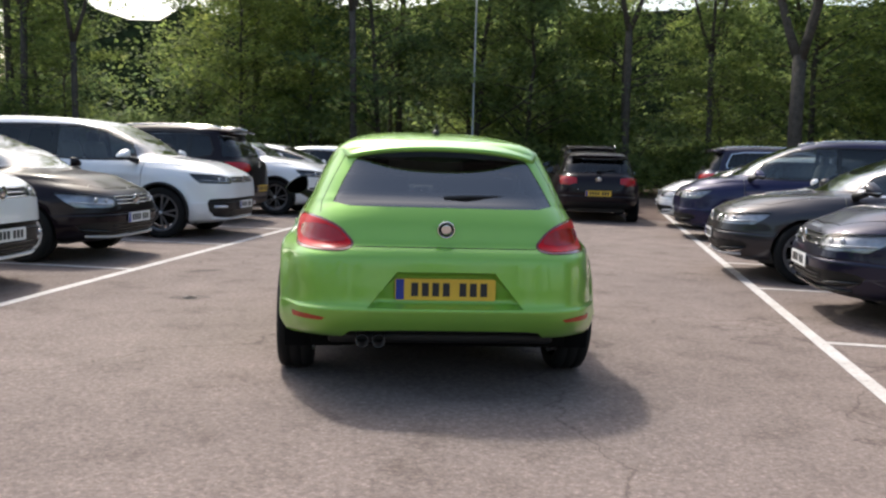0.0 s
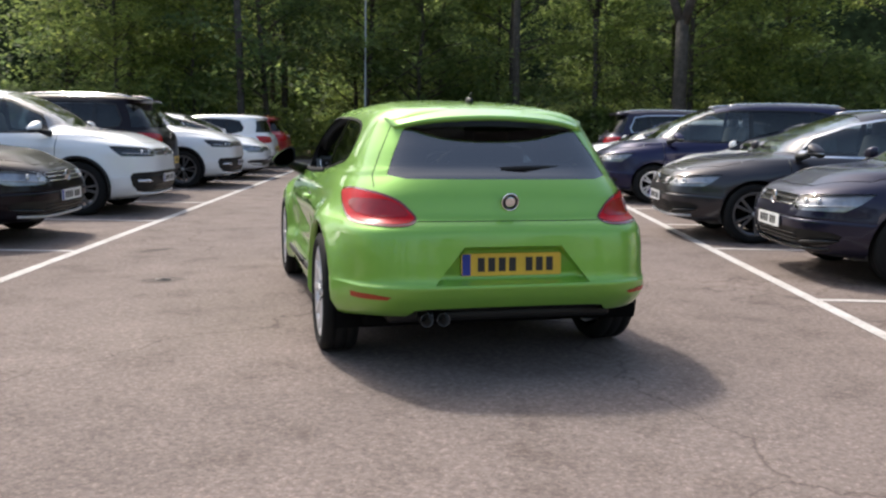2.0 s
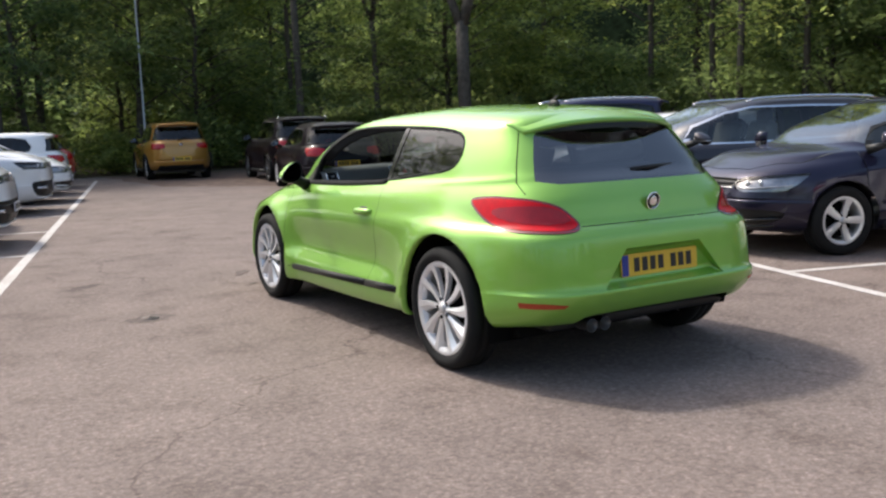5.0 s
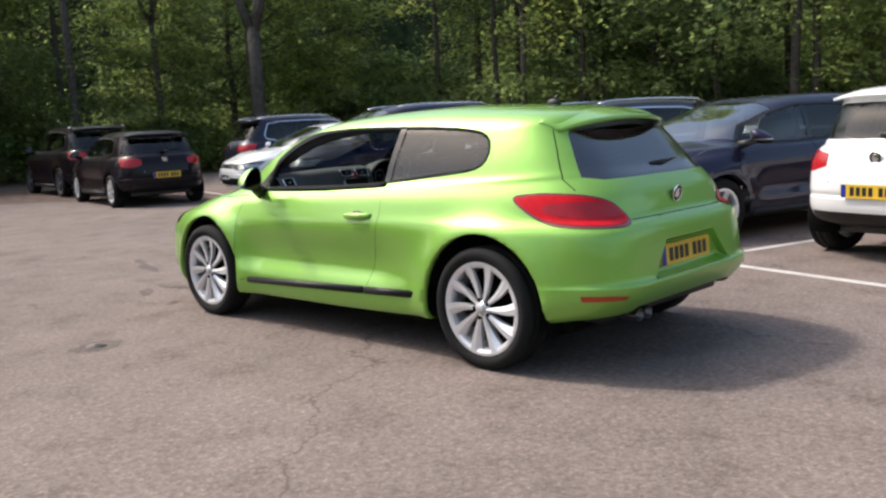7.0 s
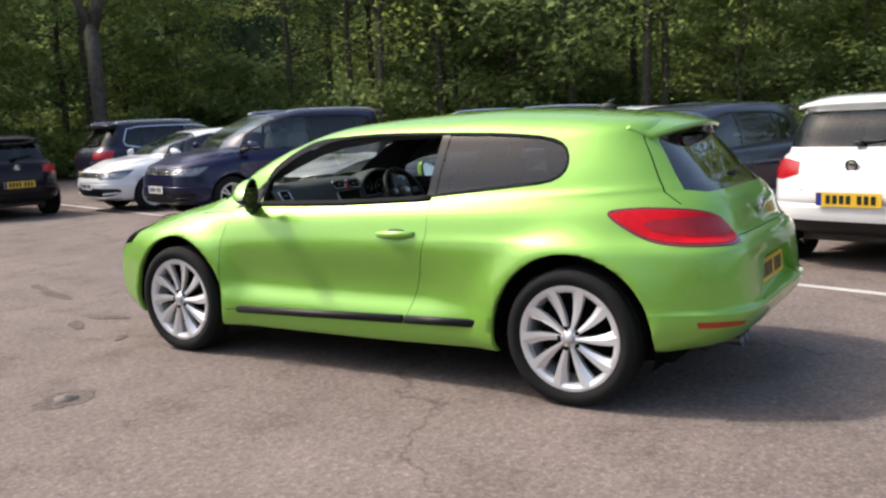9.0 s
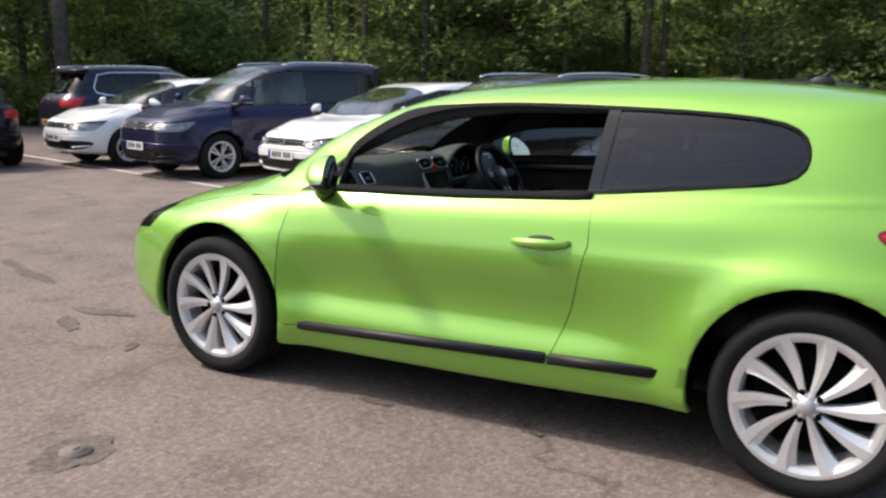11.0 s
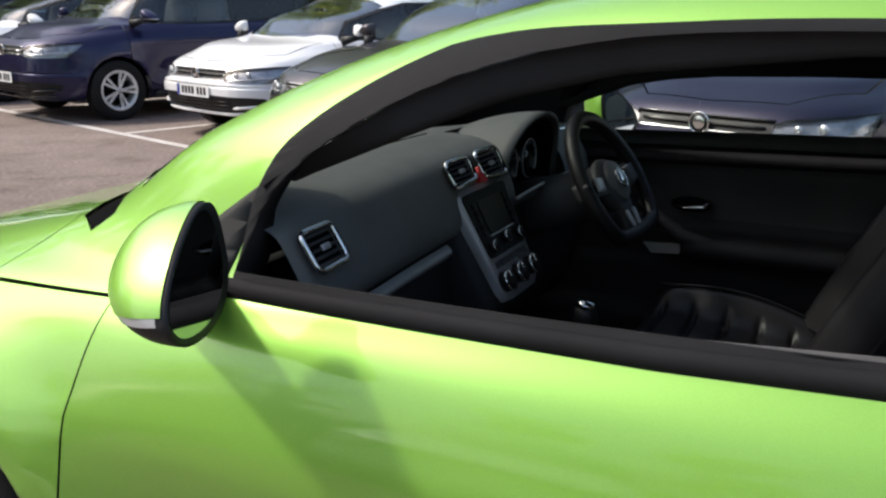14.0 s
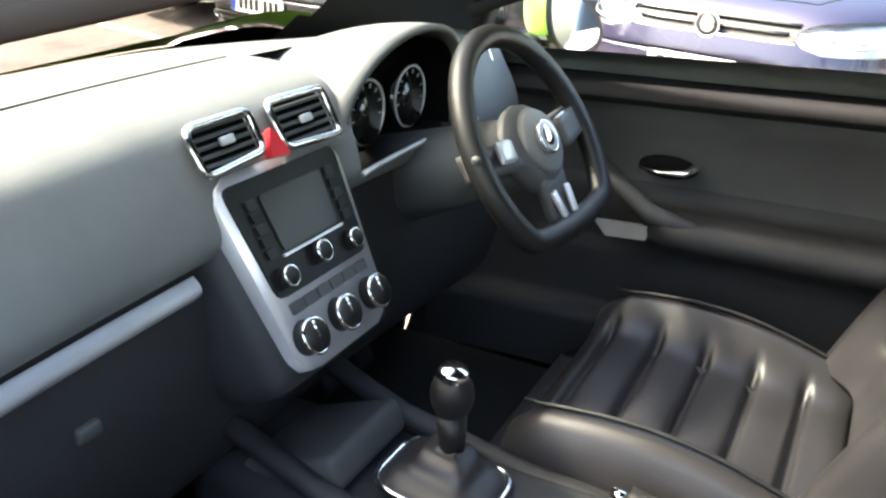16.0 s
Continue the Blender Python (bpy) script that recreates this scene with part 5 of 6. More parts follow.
parked_car("small_hatchback", "small_hatchback", bay("L", 19.6, 0.30, "small_hatchback", True), WHITE, "white small hatchback with red tail lamps to the lane", "ten")
parked_car("hatchback", "hatchback", bay("L", 22.2, 0.30, "hatchback", True), RED, "red hatchback at the far end of the row", "ten")
parked_car("suv", "suv", pose(3.55, 22.6, 0, 0, 0, -6), GOLD, "orange gold sport utility vehicle at the lane end", "ten", cladding=True)
parked_car("hatchback", "hatchback", pose(4.42, 13.3, 0, 0, 0, -11), BLACK, "black hatchback standing at the end of the lane", "ten")
parked_car("suv", "suv", pose(5.55, 18.0, 0, 0, 0, -8), BLACK, "dark sport utility vehicle standing ahead of the black hatchback", "dark", rails="silver")
parked_car("estate_car", "estate", bay("R", 6.6, 6.2, "estate", True), WHITE, "white estate car with roof rails in the row behind", "ten", rails="silver")
parked_car("hatchback", "hatchback", bay("R", 1.2, 6.0, "hatchback", True), GREY, "dark grey hatchback in the row behind", "ten")
parked_car("hatchback", "hatchback", bay("R", -1.6, 5.9, "hatchback", True), SLATE, "dark blue-grey hatchback in the row behind", "ten")


# ---- interior of the green coupe ----
def along_profile(pts, n):
    """n points spread evenly along a smooth line through pts."""
    p = np.array(pts, float)
    t = np.linspace(0, 1, n * 6)
    q = np.stack([hermite(p[:, c], t) for c in range(p.shape[1])], 1)
    a = np.r_[0, np.cumsum(np.linalg.norm(np.diff(q, axis=0), axis=1))]
    return np.stack([np.interp(np.linspace(0, a[-1], n), a, q[:, c]) for c in range(p.shape[1])], 1)


def swept(name, profile, x0, x1, material, parent, label="", warp=None, nx=36, n=30, smooth=True, hole=None):
    q = along_profile(profile, n)
    bm = bmesh.new()

    def f(u, v):
        y, z = q[round(v * (n - 1))]
        x = x0 + (x1 - x0) * u
        return warp(x, y, z) if warp else (x, y, z)

    fs = grid(bm, f, nx, n - 1)
    if hole:
        bmesh.ops.delete(bm, geom=[q for q in fs if hole(*q.calc_center_median())], context="FACES")
    return part(name, bm, material, parent, label, smooth)


def arc_back(x, y, z):
    """The dash bows away from the driver towards its ends."""
    x *= 1 - 0.50 * max(0.0, y - 2.84)
    return (x, y - 0.012 * (x / 0.7) ** 2, z - (0.022 + 0.05 * max(0.0, y - 2.9)) * (x / 0.7) ** 2)


def cabin(car):
    def to_glass(x, y, z):
        f = max(0.0, (y - 2.93) / 0.185)
        return (x * (1 - 0.10 * f), y - 0.012 * (x / 0.7) ** 2 - 0.15 * f * (x / 0.7) ** 2, z - 0.022 * (x / 0.7) ** 2)

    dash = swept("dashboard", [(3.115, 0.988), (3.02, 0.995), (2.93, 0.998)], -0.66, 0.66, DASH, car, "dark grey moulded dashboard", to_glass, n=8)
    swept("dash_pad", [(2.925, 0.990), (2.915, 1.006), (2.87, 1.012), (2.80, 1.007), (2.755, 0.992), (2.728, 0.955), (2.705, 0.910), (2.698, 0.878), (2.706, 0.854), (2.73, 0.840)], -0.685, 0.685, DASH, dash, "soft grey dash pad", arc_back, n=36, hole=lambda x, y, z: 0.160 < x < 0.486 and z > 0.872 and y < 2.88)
    swept("glovebox", [(2.73, 0.842), (2.722, 0.83), (2.722, 0.80), (2.715, 0.72), (2.74, 0.58), (2.80, 0.50), (3.10, 0.42)], -0.685, 0.685, SHADE_PLASTIC, dash, "black glovebox and lower dash, darkened for shade", arc_back, n=24)
    bm = bmesh.new()
    grid(bm, lambda u, v: (-0.69 + 0.525 * u, 2.716 - 0.012 * ((-0.69 + 0.525 * u) / 0.7) ** 2 - 0.012 * math.sin(math.pi * v), 0.809 + 0.030 * v - 0.022 * ((-0.69 + 0.525 * u) / 0.7) ** 2), 20, 6)
    part("trim_strip", bm, SATIN, dash, "brushed silver trim strip")
    bm = bmesh.new()
    box(bm, (-0.33, 2.712, 0.735), (0.03, 0.012, 0.018), None, 0.004)
    part("glovebox_catch", bm, DASHLOW, dash)

    def vent(name, m, w, h, slope, n=5):
        """An air vent: silver frame, dark hollow, slats and a thumb slide. Local x right, y up, z towards the cabin."""
        out = rounded([(-w / 2, -h / 2), (w / 2, -h / 2 + slope), (w / 2, h / 2 + slope * 0.2), (-w / 2, h / 2)], 0.012, 3)
        bm = bmesh.new()
        tube(bm, [(x, y, 0.006) for x, y in out], 0.0052, 8, True)
        fr = part(name, bm, CHROME, dash, "silver-framed air vent")
        fr.matrix_local = m
        bm = bmesh.new()
        slab(bm, grown(out, -0.003), (0, 1), -0.004, -0.001)
        part("hollow", bm, LINER, fr, smooth=False)
        for i in range(n):
            y = -h / 2 + h * (i + 0.7) / (n + 0.4)
            bm = bmesh.new()
            box(bm, (0, y + slope * 0.5, 0.002), (w * 0.92, 0.0035, 0.008), Matrix.Rotation(radians(22), 4, "X"), 0.001)
            part("slat", bm, DASHLOW, fr, smooth=False)
        bm = bmesh.new()
        box(bm, (0, slope * 0.5, 0.008), (0.022, 0.010, 0.006), None, 0.002)
        part("slide", bm, SATIN, fr)

    tilt = 63.0
    vent("air_vent", pose(-0.612, 2.710, 0.940, 58, 0, 4), 0.090, 0.064, 0.0)
    vent("air_vent", pose(-0.092, 2.724, 0.967, 60, 0, 0), 0.104, 0.056, 0.006)
    vent("air_vent", pose(0.052, 2.724, 0.968, 60, 0, 0), 0.112, 0.058, -0.008)
    vent("air_vent", pose(0.60, 2.742, 0.945, tilt + 4, 0, -10), 0.083, 0.056, 0.0)
    # fascia with radio and heater panel; its local x right, y up, z out
    M = pose(-0.018, 2.655, 0.822, 63, 0, 0)
    bm = bmesh.new()
    slab(bm, rounded([(-0.100, -0.116), (0.090, -0.116), (0.122, 0.128), (-0.122, 0.128)], 0.030, 5), (0, 1), -0.05, 0.0)
    bmesh.ops.bevel(bm, geom=[e for e in bm.edges if all(v.co.z > -0.001 for v in e.verts)], offset=0.005, segments=3, affect="EDGES")
    fas = part("centre_fascia", bm, SATIN, dash, "satin silver centre fascia")
    fas.matrix_local = M
    bm = bmesh.new()
    box(bm, (0.0, 0.006, -0.075), (0.255, 0.28, 0.12), None, 0.03)
    surround = part("fascia_surround", bm, SHADE_PLASTIC, dash)
    surround.matrix_local = M

    def on_fascia(name, poly, z0, z1, material, label="", r=0.006, parent=fas):
        bm = bmesh.new()
        slab(bm, rounded(poly, r, 3), (0, 1), z0, z1)
        return part(name, bm, material, parent, label, smooth=False)

    on_fascia("radio", [(-0.092, -0.024), (0.090, -0.024), (0.108, 0.116), (-0.108, 0.116)], 0.0005, 0.005, RADIO, "black radio unit", 0.014)
    on_fascia("screen", [(-0.055, 0.024), (0.054, 0.024), (0.060, 0.094), (-0.060, 0.094)], 0.0055, 0.0075, SCREEN, "dark glossy screen")
    on_fascia("screen_edge", [(-0.060, 0.018), (0.060, 0.018), (0.060, 0.021), (-0.060, 0.021)], 0.0055, 0.009, SATIN, "", 0.001)
    for sx in (-1, 1):
        for i in range(5):
            y = 0.022 + i * 0.0148
            on_fascia("radio_button", [(sx * 0.067, y), (sx * 0.084, y), (sx * 0.086, y + 0.012), (sx * 0.069, y + 0.012)], 0.0055, 0.009, RADIO if i % 2 else TRIM, "", 0.002)
    for x, y, r in ((-0.070, -0.003, 0.012), (0.0, 0.003, 0.013), (0.066, -0.003, 0.012)):
        bm = bmesh.new()
        cyl(bm, (x, y, 0.004), (x, y, 0.018), r, r * 0.9, 20)
        part("radio_knob", bm, TRIM, fas, "black knob with silver rim")
        bm = bmesh.new()
        tube(bm, [(x + r * 0.95 * math.cos(a), y + r * 0.95 * math.sin(a), 0.016) for a in np.linspace(0, 6.283, 18, endpoint=False)], 0.002, 6, True)
        part("knob_rim", bm, CHROME, fas)
    for i in range(6):
        x = -0.080 + i * 0.0268
        on_fascia("heater_button", [(x, -0.047), (x + 0.0235, -0.047), (x + 0.0235, -0.033), (x, -0.033)], 0.0005, 0.004, DASHLOW, "", 0.002)
    for x in (-0.074, -0.004, 0.066):
        bm = bmesh.new()
        cyl(bm, (x, -0.077, 0.0), (x, -0.077, 0.020), 0.0215, 0.019, 24)
        part("heater_knob", bm, TRIM, fas, "black rotary knob with silver ring")
        bm = bmesh.new()
        tube(bm, [(x + 0.0205 * math.cos(a), -0.077 + 0.0205 * math.sin(a), 0.016) for a in np.linspace(0, 6.283, 24, endpoint=False)], 0.0028, 6, True)
        box(bm, (x, -0.077 + 0.008, 0.0205), (0.004, 0.020, 0.003))
        part("knob_ring", bm, CHROME, fas)
    bm = bmesh.new()
    slab(bm, rounded([(-0.019, -0.014), (0.018, -0.018), (0.002, 0.021)], 0.004, 3), (0, 1), -0.006, 0.003)
    hz = part("hazard_button", bm, HAZARD, dash, "red triangular hazard button", smooth=False)
    hz.matrix_local = pose(-0.022, 2.708, 0.954, 60)
    # instrument hood
    bm = bmesh.new()

    def hood(u, v):
        a = math.pi * u
        s = max(math.sin(a), 0.0)
        x = 0.322 - 0.185 * math.cos(a) * (1 - 0.10 * v)
        z = 0.868 + (0.182 - 0.060 * v * v) * s**0.62
        return (x, 2.695 + 0.24 * v + 0.03 * (1 - s), z)

    grid(bm, hood, 28, 10)
    bm.normal_update()
    b3 = bmesh.new()

    # near-black inner sheet paints the shade under the hood
    def under(u, v):
        x, y, z = hood(u, 0.05 + 0.95 * v)
        return (0.322 + (x - 0.322) * 0.935, y, 0.862 + (z - 0.868) * 0.92)

    grid(b3, under, 28, 8)
    hd = part("instrument_hood", thick(bm, 0.010), DASH, dash, "arched instrument hood")
    part("hood_lining", b3, LINER, hd, "near-black hood underside with the shade painted in")
    bm = bmesh.new()
    pts = [(0.322 - 0.178 * math.cos(a), 2.790, 0.850 + 0.17 * math.sin(a) ** 0.62) for a in np.linspace(0, math.pi, 20)]
    bm.faces.new([bm.verts.new(p) for p in pts])
    part("instrument_panel", bm, LINER, hd, smooth=False)
    for x in (0.262, 0.392):
        bm = bmesh.new()
        cyl(bm, (x, 2.783, 0.922), (x, 2.758, 0.925), 0.046, 0.048, 32)
        d = part("dial", bm, GLOSSBLACK, hd, "round dial with silver ring")
        bm = bmesh.new()
        tube(bm, [(x + 0.048 * math.cos(a), 2.756, 0.925 + 0.048 * math.sin(a)) for a in np.linspace(0, 6.283, 30, endpoint=False)], 0.0022, 6, True)
        for a in np.linspace(-0.7, 3.84, 10):
            box(bm, (x + 0.039 * math.cos(a), 2.757, 0.925 + 0.039 * math.sin(a)), (0.007, 0.002, 0.0016), Matrix.Rotation(-a, 4, "Y"))
        part("dial_ring", bm, SATIN, hd)
    bm = bmesh.new()
    tube(bm, [(0.322 - 0.18 * math.cos(a), 2.688, 0.874 + 0.006 * math.sin(a)) for a in np.linspace(0.05, 3.09, 16)], 0.004, 6)
    part("hood_trim", bm, SATIN, hd)
    # steering wheel
    W = pose(0.374, 2.530, 0.884, 58, 0, -4)
    bm = bmesh.new()
    pts = []
    for a in np.linspace(0, 2 * math.pi, 48, endpoint=False):
        x, y = 0.168 * math.cos(a), 0.176 * math.sin(a)
        if y < -0.118:
            y = -0.118 - (abs(y) - 0.118) * 0.2
        pts.append((x, y, 0.0))
    tube(bm, pts, 0.0180, 12, True)
    sw = part("steering_wheel", bm, WHEELHIDE, car, "black leather flat-bottomed steering wheel")
    sw.matrix_local = W
    bm = bmesh.new()
    vs = ball(bm, (0, 0, -0.012), (0.078, 0.070, 0.030))
    part("airbag_cover", bm, DASHLOW, sw, "rounded airbag cover")
    bm = bmesh.new()
    cyl(bm, (0, 0.004, 0.008), (0, 0.004, 0.0175), 0.054, 0.047, 32)
    part("airbag_disc", bm, DASH, sw, "grey round airbag centre")
    bm = bmesh.new()
    for sx in (-1, 1):
        grid(bm, lambda u, v, sx=sx: (sx * (0.055 + 0.115 * u), 0.022 - 0.044 * v + 0.012 * u, 0.006 - 0.02 * u), 6, 4)
    grid(bm, lambda u, v: ((v - 0.5) * 0.075 * (1 - 0.25 * u), -0.05 - 0.075 * u, 0.006 - 0.012 * u), 6, 4)
    bm.normal_update()
    part("spokes", thick(bm, 0.016), DASHLOW, sw)
    for sx in (-1, 1):
        bm = bmesh.new()
        box(bm, (sx * 0.098, 0.012, 0.006), (0.040, 0.034, 0.012), Matrix.Rotation(sx * radians(6), 4, "Z"), 0.006)
        part("switch_pad", bm, SATIN, sw, "silver switch pad")
        bm = bmesh.new()
        box(bm, (sx * 0.020, -0.092, 0.006), (0.014, 0.044, 0.008), Matrix.Rotation(sx * radians(-8), 4, "Z"), 0.003)
        part("spoke_trim", bm, SATIN, sw, "silver spoke trim")
    badge(sw, pose(0, 0.006, 0.0185, -90), 0.026, SATIN)
    bm = bmesh.new()
    cyl(bm, (0.352, 2.55, 0.873), (0.352, 2.78, 0.79), 0.055, 0.075, 20)
    part("column_shroud", bm, DASHLOW, car)
    for sx in (-1, 1):
        bm = bmesh.new()
        tube(bm, [(0.362 + sx * 0.05, 2.565, 0.885), (0.362 + sx * 0.17, 2.545, 0.905)], [0.010, 0.007], 8)
        part("column_stalk", bm, DASHLOW, car)
    # centre console, gear lever
    bm = bmesh.new()
    box(bm, (0.0, 2.42, 0.425), (0.215, 0.80, 0.21), None, 0.035, 3)
    con = part("centre_console", bm, SHADE_PLASTIC, car, "black centre console")
    for x in (-0.098, 0.105):
        bm = bmesh.new()
        tube(bm, [(x, 2.74, 0.60), (x * 1.0, 2.60, 0.545), (x * 1.02, 2.40, 0.508), (x * 0.95, 2.15, 0.505)], [0.016, 0.017, 0.018, 0.018], 8)
        part("console_rail", bm, SHADE_PLASTIC, con)
    bm = bmesh.new()
    box(bm, (0.0, 2.66, 0.535), (0.17, 0.16, 0.05), Matrix.Rotation(radians(-22), 4, "X"), 0.012)
    part("console_tray", bm, DASHLOW, con)
    out = rounded([(-0.070, 2.405), (0.062, 2.405), (0.056, 2.555), (-0.062, 2.555)], 0.035, 4)
    bm = bmesh.new()
    tube(bm, [(x, y, 0.537 + (y - 2.395) * 0.12) for x, y in out], 0.0045, 8, True)
    part("gaiter_ring", bm, CHROME, con, "silver gaiter ring")
    bm = bmesh.new()
    A = []
    top = Vector((0.008, 2.475, 0.600))
    for s in np.linspace(0, 1, 7):
        row = []
        for x, y in out:
            p = Vector((x, y, 0.533 + (y - 2.395) * 0.12)).lerp(top + (Vector((x, y, 0)) - Vector((0.004, 2.47, 0))) * 0.16, s**0.75)
            row.append(bm.verts.new(p + Vector((0, 0, 0.007 * math.sin(s * 12)))))
        A.append(row)
    for r0, r1 in zip(A, A[1:]):
        for i in range(len(out)):
            bm.faces.new((r0[i], r0[(i + 1) % len(out)], r1[(i + 1) % len(out)], r1[i]))
    part("gaiter", bm, LEATHER, con, "folded leather gaiter")
    bm = bmesh.new()
    cyl(bm, (0.008, 2.475, 0.585), (0.009, 2.477, 0.640), 0.016, 0.020, 18)
    ball(bm, (0.009, 2.478, 0.668), (0.026, 0.028, 0.036))
    gl = part("gear_lever", bm, WHEELHIDE, con, "gear lever with black leather knob")
    bm = bmesh.new()
    cyl(bm, (0.009, 2.478, 0.694), (0.009, 2.476, 0.705), 0.022, 0.017, 20)
    part("gear_knob_cap", bm, CHROME, con, "bright gear knob cap")
    # handbrake
    bm = bmesh.new()
    tube(bm, [(0.055, 2.02, 0.50), (0.055, 2.12, 0.535), (0.055, 2.26, 0.560)], [0.017, 0.017, 0.020], 12)
    hb = part("handbrake", bm, WHEELHIDE, con, "black leather handbrake grip")
    bm = bmesh.new()
    cyl(bm, (0.055, 2.258, 0.560), (0.055, 2.280, 0.564), 0.011, 0.010, 16)
    part("handbrake_button", bm, CHROME, con, "chrome button")
    # demister slot along the back of the dash
    bm = bmesh.new()
    tube(bm, [(x, 2.929 - 0.012 * (x / 0.7) ** 2, 1.0005 - 0.022 * (x / 0.7) ** 2) for x in np.linspace(-0.62, 0.16, 24)], 0.0045, 6)
    part("demister_slot", bm, LINER, dash, "dark demister slot")
    # seats
    for name, xc, yc in (("driver_seat", 0.375, 0.0), ("passenger_seat", -0.375, -0.30)):
        seat = new(name)
        seat.parent = car
        seat.matrix_local = pose(xc, yc, 0)
        tagged(seat, "black leather bucket seat with stitched flutes")
        bm = bmesh.new()

        def cushion(u, v):
            x = (u - 0.5) * 0.52
            y = 2.02 + 0.44 * v
            e = abs(x) / 0.26
            bol = 0.070 * math.exp(-((e - 0.80) / 0.17) ** 2) * (0.55 + 0.45 * math.sin(math.pi * min(1, v * 1.05)))
            flute = -0.014 * abs(math.cos(math.pi * (v * 5.5))) ** 22 + 0.006 * abs(math.sin(math.pi * (v * 5.5))) if e < 0.62 else 0.0
            z = 0.488 + 0.055 * v - 0.05 * max(0, v - 0.86) ** 2 * 40 + bol + flute
            if e > 0.93:
                z -= (e - 0.93) * 1.6
            return (x, y, z)

        grid(bm, cushion, 40, 130)
        bm.normal_update()
        if sum(f.normal.z for f in bm.faces) < 0:
            bmesh.ops.reverse_faces(bm, faces=bm.faces)
        part("seat_cushion", thick(bm, 0.12), LEATHER, seat, "fluted black leather cushion")
        bm = bmesh.new()

        def back(u, v):
            x = (u - 0.5) * (0.54 - 0.10 * max(0, v - 0.6))
            e = abs(x) / 0.27
            bol = 0.085 * math.exp(-((e - 0.80) / 0.18) ** 2) * (0.5 + 0.5 * math.sin(math.pi * min(1, 0.15 + v)))
            flute = -0.014 * abs(math.cos(math.pi * (v * 7.0))) ** 22 if e < 0.60 and 0.06 < v < 0.72 else 0.0
            h = 0.60 * v
            y = 2.03 - 0.25 * v - 0.03 * math.sin(math.pi * v) + bol + flute - (max(0, e - 0.93)) * 1.2
            return (x, y, 0.53 + h - 0.03 * e * e * v)

        grid(bm, back, 40, 130)
        bm.normal_update()
        if sum(f.normal.y for f in bm.faces) < 0:
            bmesh.ops.reverse_faces(bm, faces=bm.faces)
        part("seat_back", thick(bm, 0.11), LEATHER, seat, "fluted black leather backrest")
        bm = bmesh.new()
        box(bm, (0, 1.725, 1.165), (0.24, 0.085, 0.12), Matrix.Rotation(radians(12), 4, "X"), 0.035, 3)
        part("headrest", bm, LEATHER, seat)
        bm = bmesh.new()
        box(bm, (0, 2.16, 0.36), (0.46, 0.48, 0.16), None, 0.03)
        part("seat_base", bm, DASHLOW, seat)
        for i in range(5):
            v = (i + 0.5) / 5.5
            bm = bmesh.new()
            tube(bm, [(x, 2.02 + 0.44 * v, 0.482 + 0.055 * v - 0.05 * max(0, v - 0.86) ** 2 * 40 + 0.070 * math.exp(-((abs(x) / 0.26 - 0.80) / 0.17) ** 2) * 0.9) for x in np.linspace(-0.158, 0.158, 14)], 0.003, 6)
            part("seam", bm, LINER, seat, "dark stitched seam")
        for sx in (-1, 1):
            bm = bmesh.new()
            tube(bm, [(sx * 0.208, 2.03 + 0.42 * t, 0.493 + 0.055 * t + 0.072 * (0.55 + 0.45 * math.sin(math.pi * min(1, t * 1.05)))) for t in np.linspace(0, 0.98, 20)], 0.0035, 6)
            part("piping", bm, TRIM, seat, "grey piping")
    bm = bmesh.new()
    box(bm, (0, 1.02, 0.48), (1.15, 0.46, 0.18), None, 0.05)
    box(bm, (0, 0.78, 0.76), (1.15, 0.16, 0.55), Matrix.Rotation(radians(16), 4, "X"), 0.05)
    part("rear_bench", bm, LEATHER, car)
    bm = bmesh.new()
    box(bm, (0, 2.0, 0.285), (1.46, 2.3, 0.03))
    box(bm, (0, 2.99, 0.55), (1.42, 0.03, 0.55))
    part("carpet", bm, CARPET, car)
    # door cards
    for sx in (-1, 1):
        q = along_profile([(0.700, 0.925), (0.735, 0.915), (0.728, 0.885), (0.724, 0.845), (0.748, 0.80), (0.758, 0.735), (0.748, 0.696), (0.668, 0.684), (0.656, 0.650), (0.735, 0.585), (0.74, 0.47), (0.705, 0.44), (0.705, 0.32)], 44)

        def card(u, v, sx=sx, q=q):
            x, z = q[round(v)]
            y = 1.66 + 1.22 * u
            arm = max(0.0, min(1.0, (2.50 - y) / 0.12)) if 0.60 < z < 0.72 else 1.0
            x = x + (0.745 - x) * (1 - arm)
            return (sx * (x + 0.012 * math.sin(math.pi * u)), y, z + 0.045 * (1 - u) * (1 if z > 0.8 else 0.3) - (0.005 + 0.04 * u if sx < 0 and z > 0.8 else 0) + (0.035 * max(0.0, min(1.0, (z - 0.83) / 0.08)) if sx > 0 else 0))

        dc = None
        # the sill pad takes a lighter plastic for the highlight on the ledge
        for nm, r0, r1, mt, lb in (("door_card", 13, 43, SHADE_PLASTIC, "black door card with armrest"), ("top_pad", 0, 13, DASHLOW, "soft pad along the window sill, toned lighter for the highlight")):
            bm = bmesh.new()
            grid(bm, lambda u, v, r0=r0, r1=r1: card(u, r0 + (r1 - r0) * v), 30, r1 - r0)
            ob = part(nm, bm, mt, dc or car, lb)
            dc = dc or ob
        bm = bmesh.new()
        tube(bm, [(sx * 0.745, 2.55, 0.768), (sx * 0.712, 2.49, 0.734), (sx * 0.698, 2.42, 0.694), (sx * 0.690, 2.33, 0.680)], [0.014, 0.018, 0.019, 0.012], 10)
        part("pull_handle", bm, DASHLOW, dc, "slanted door pull")
        bm = bmesh.new()
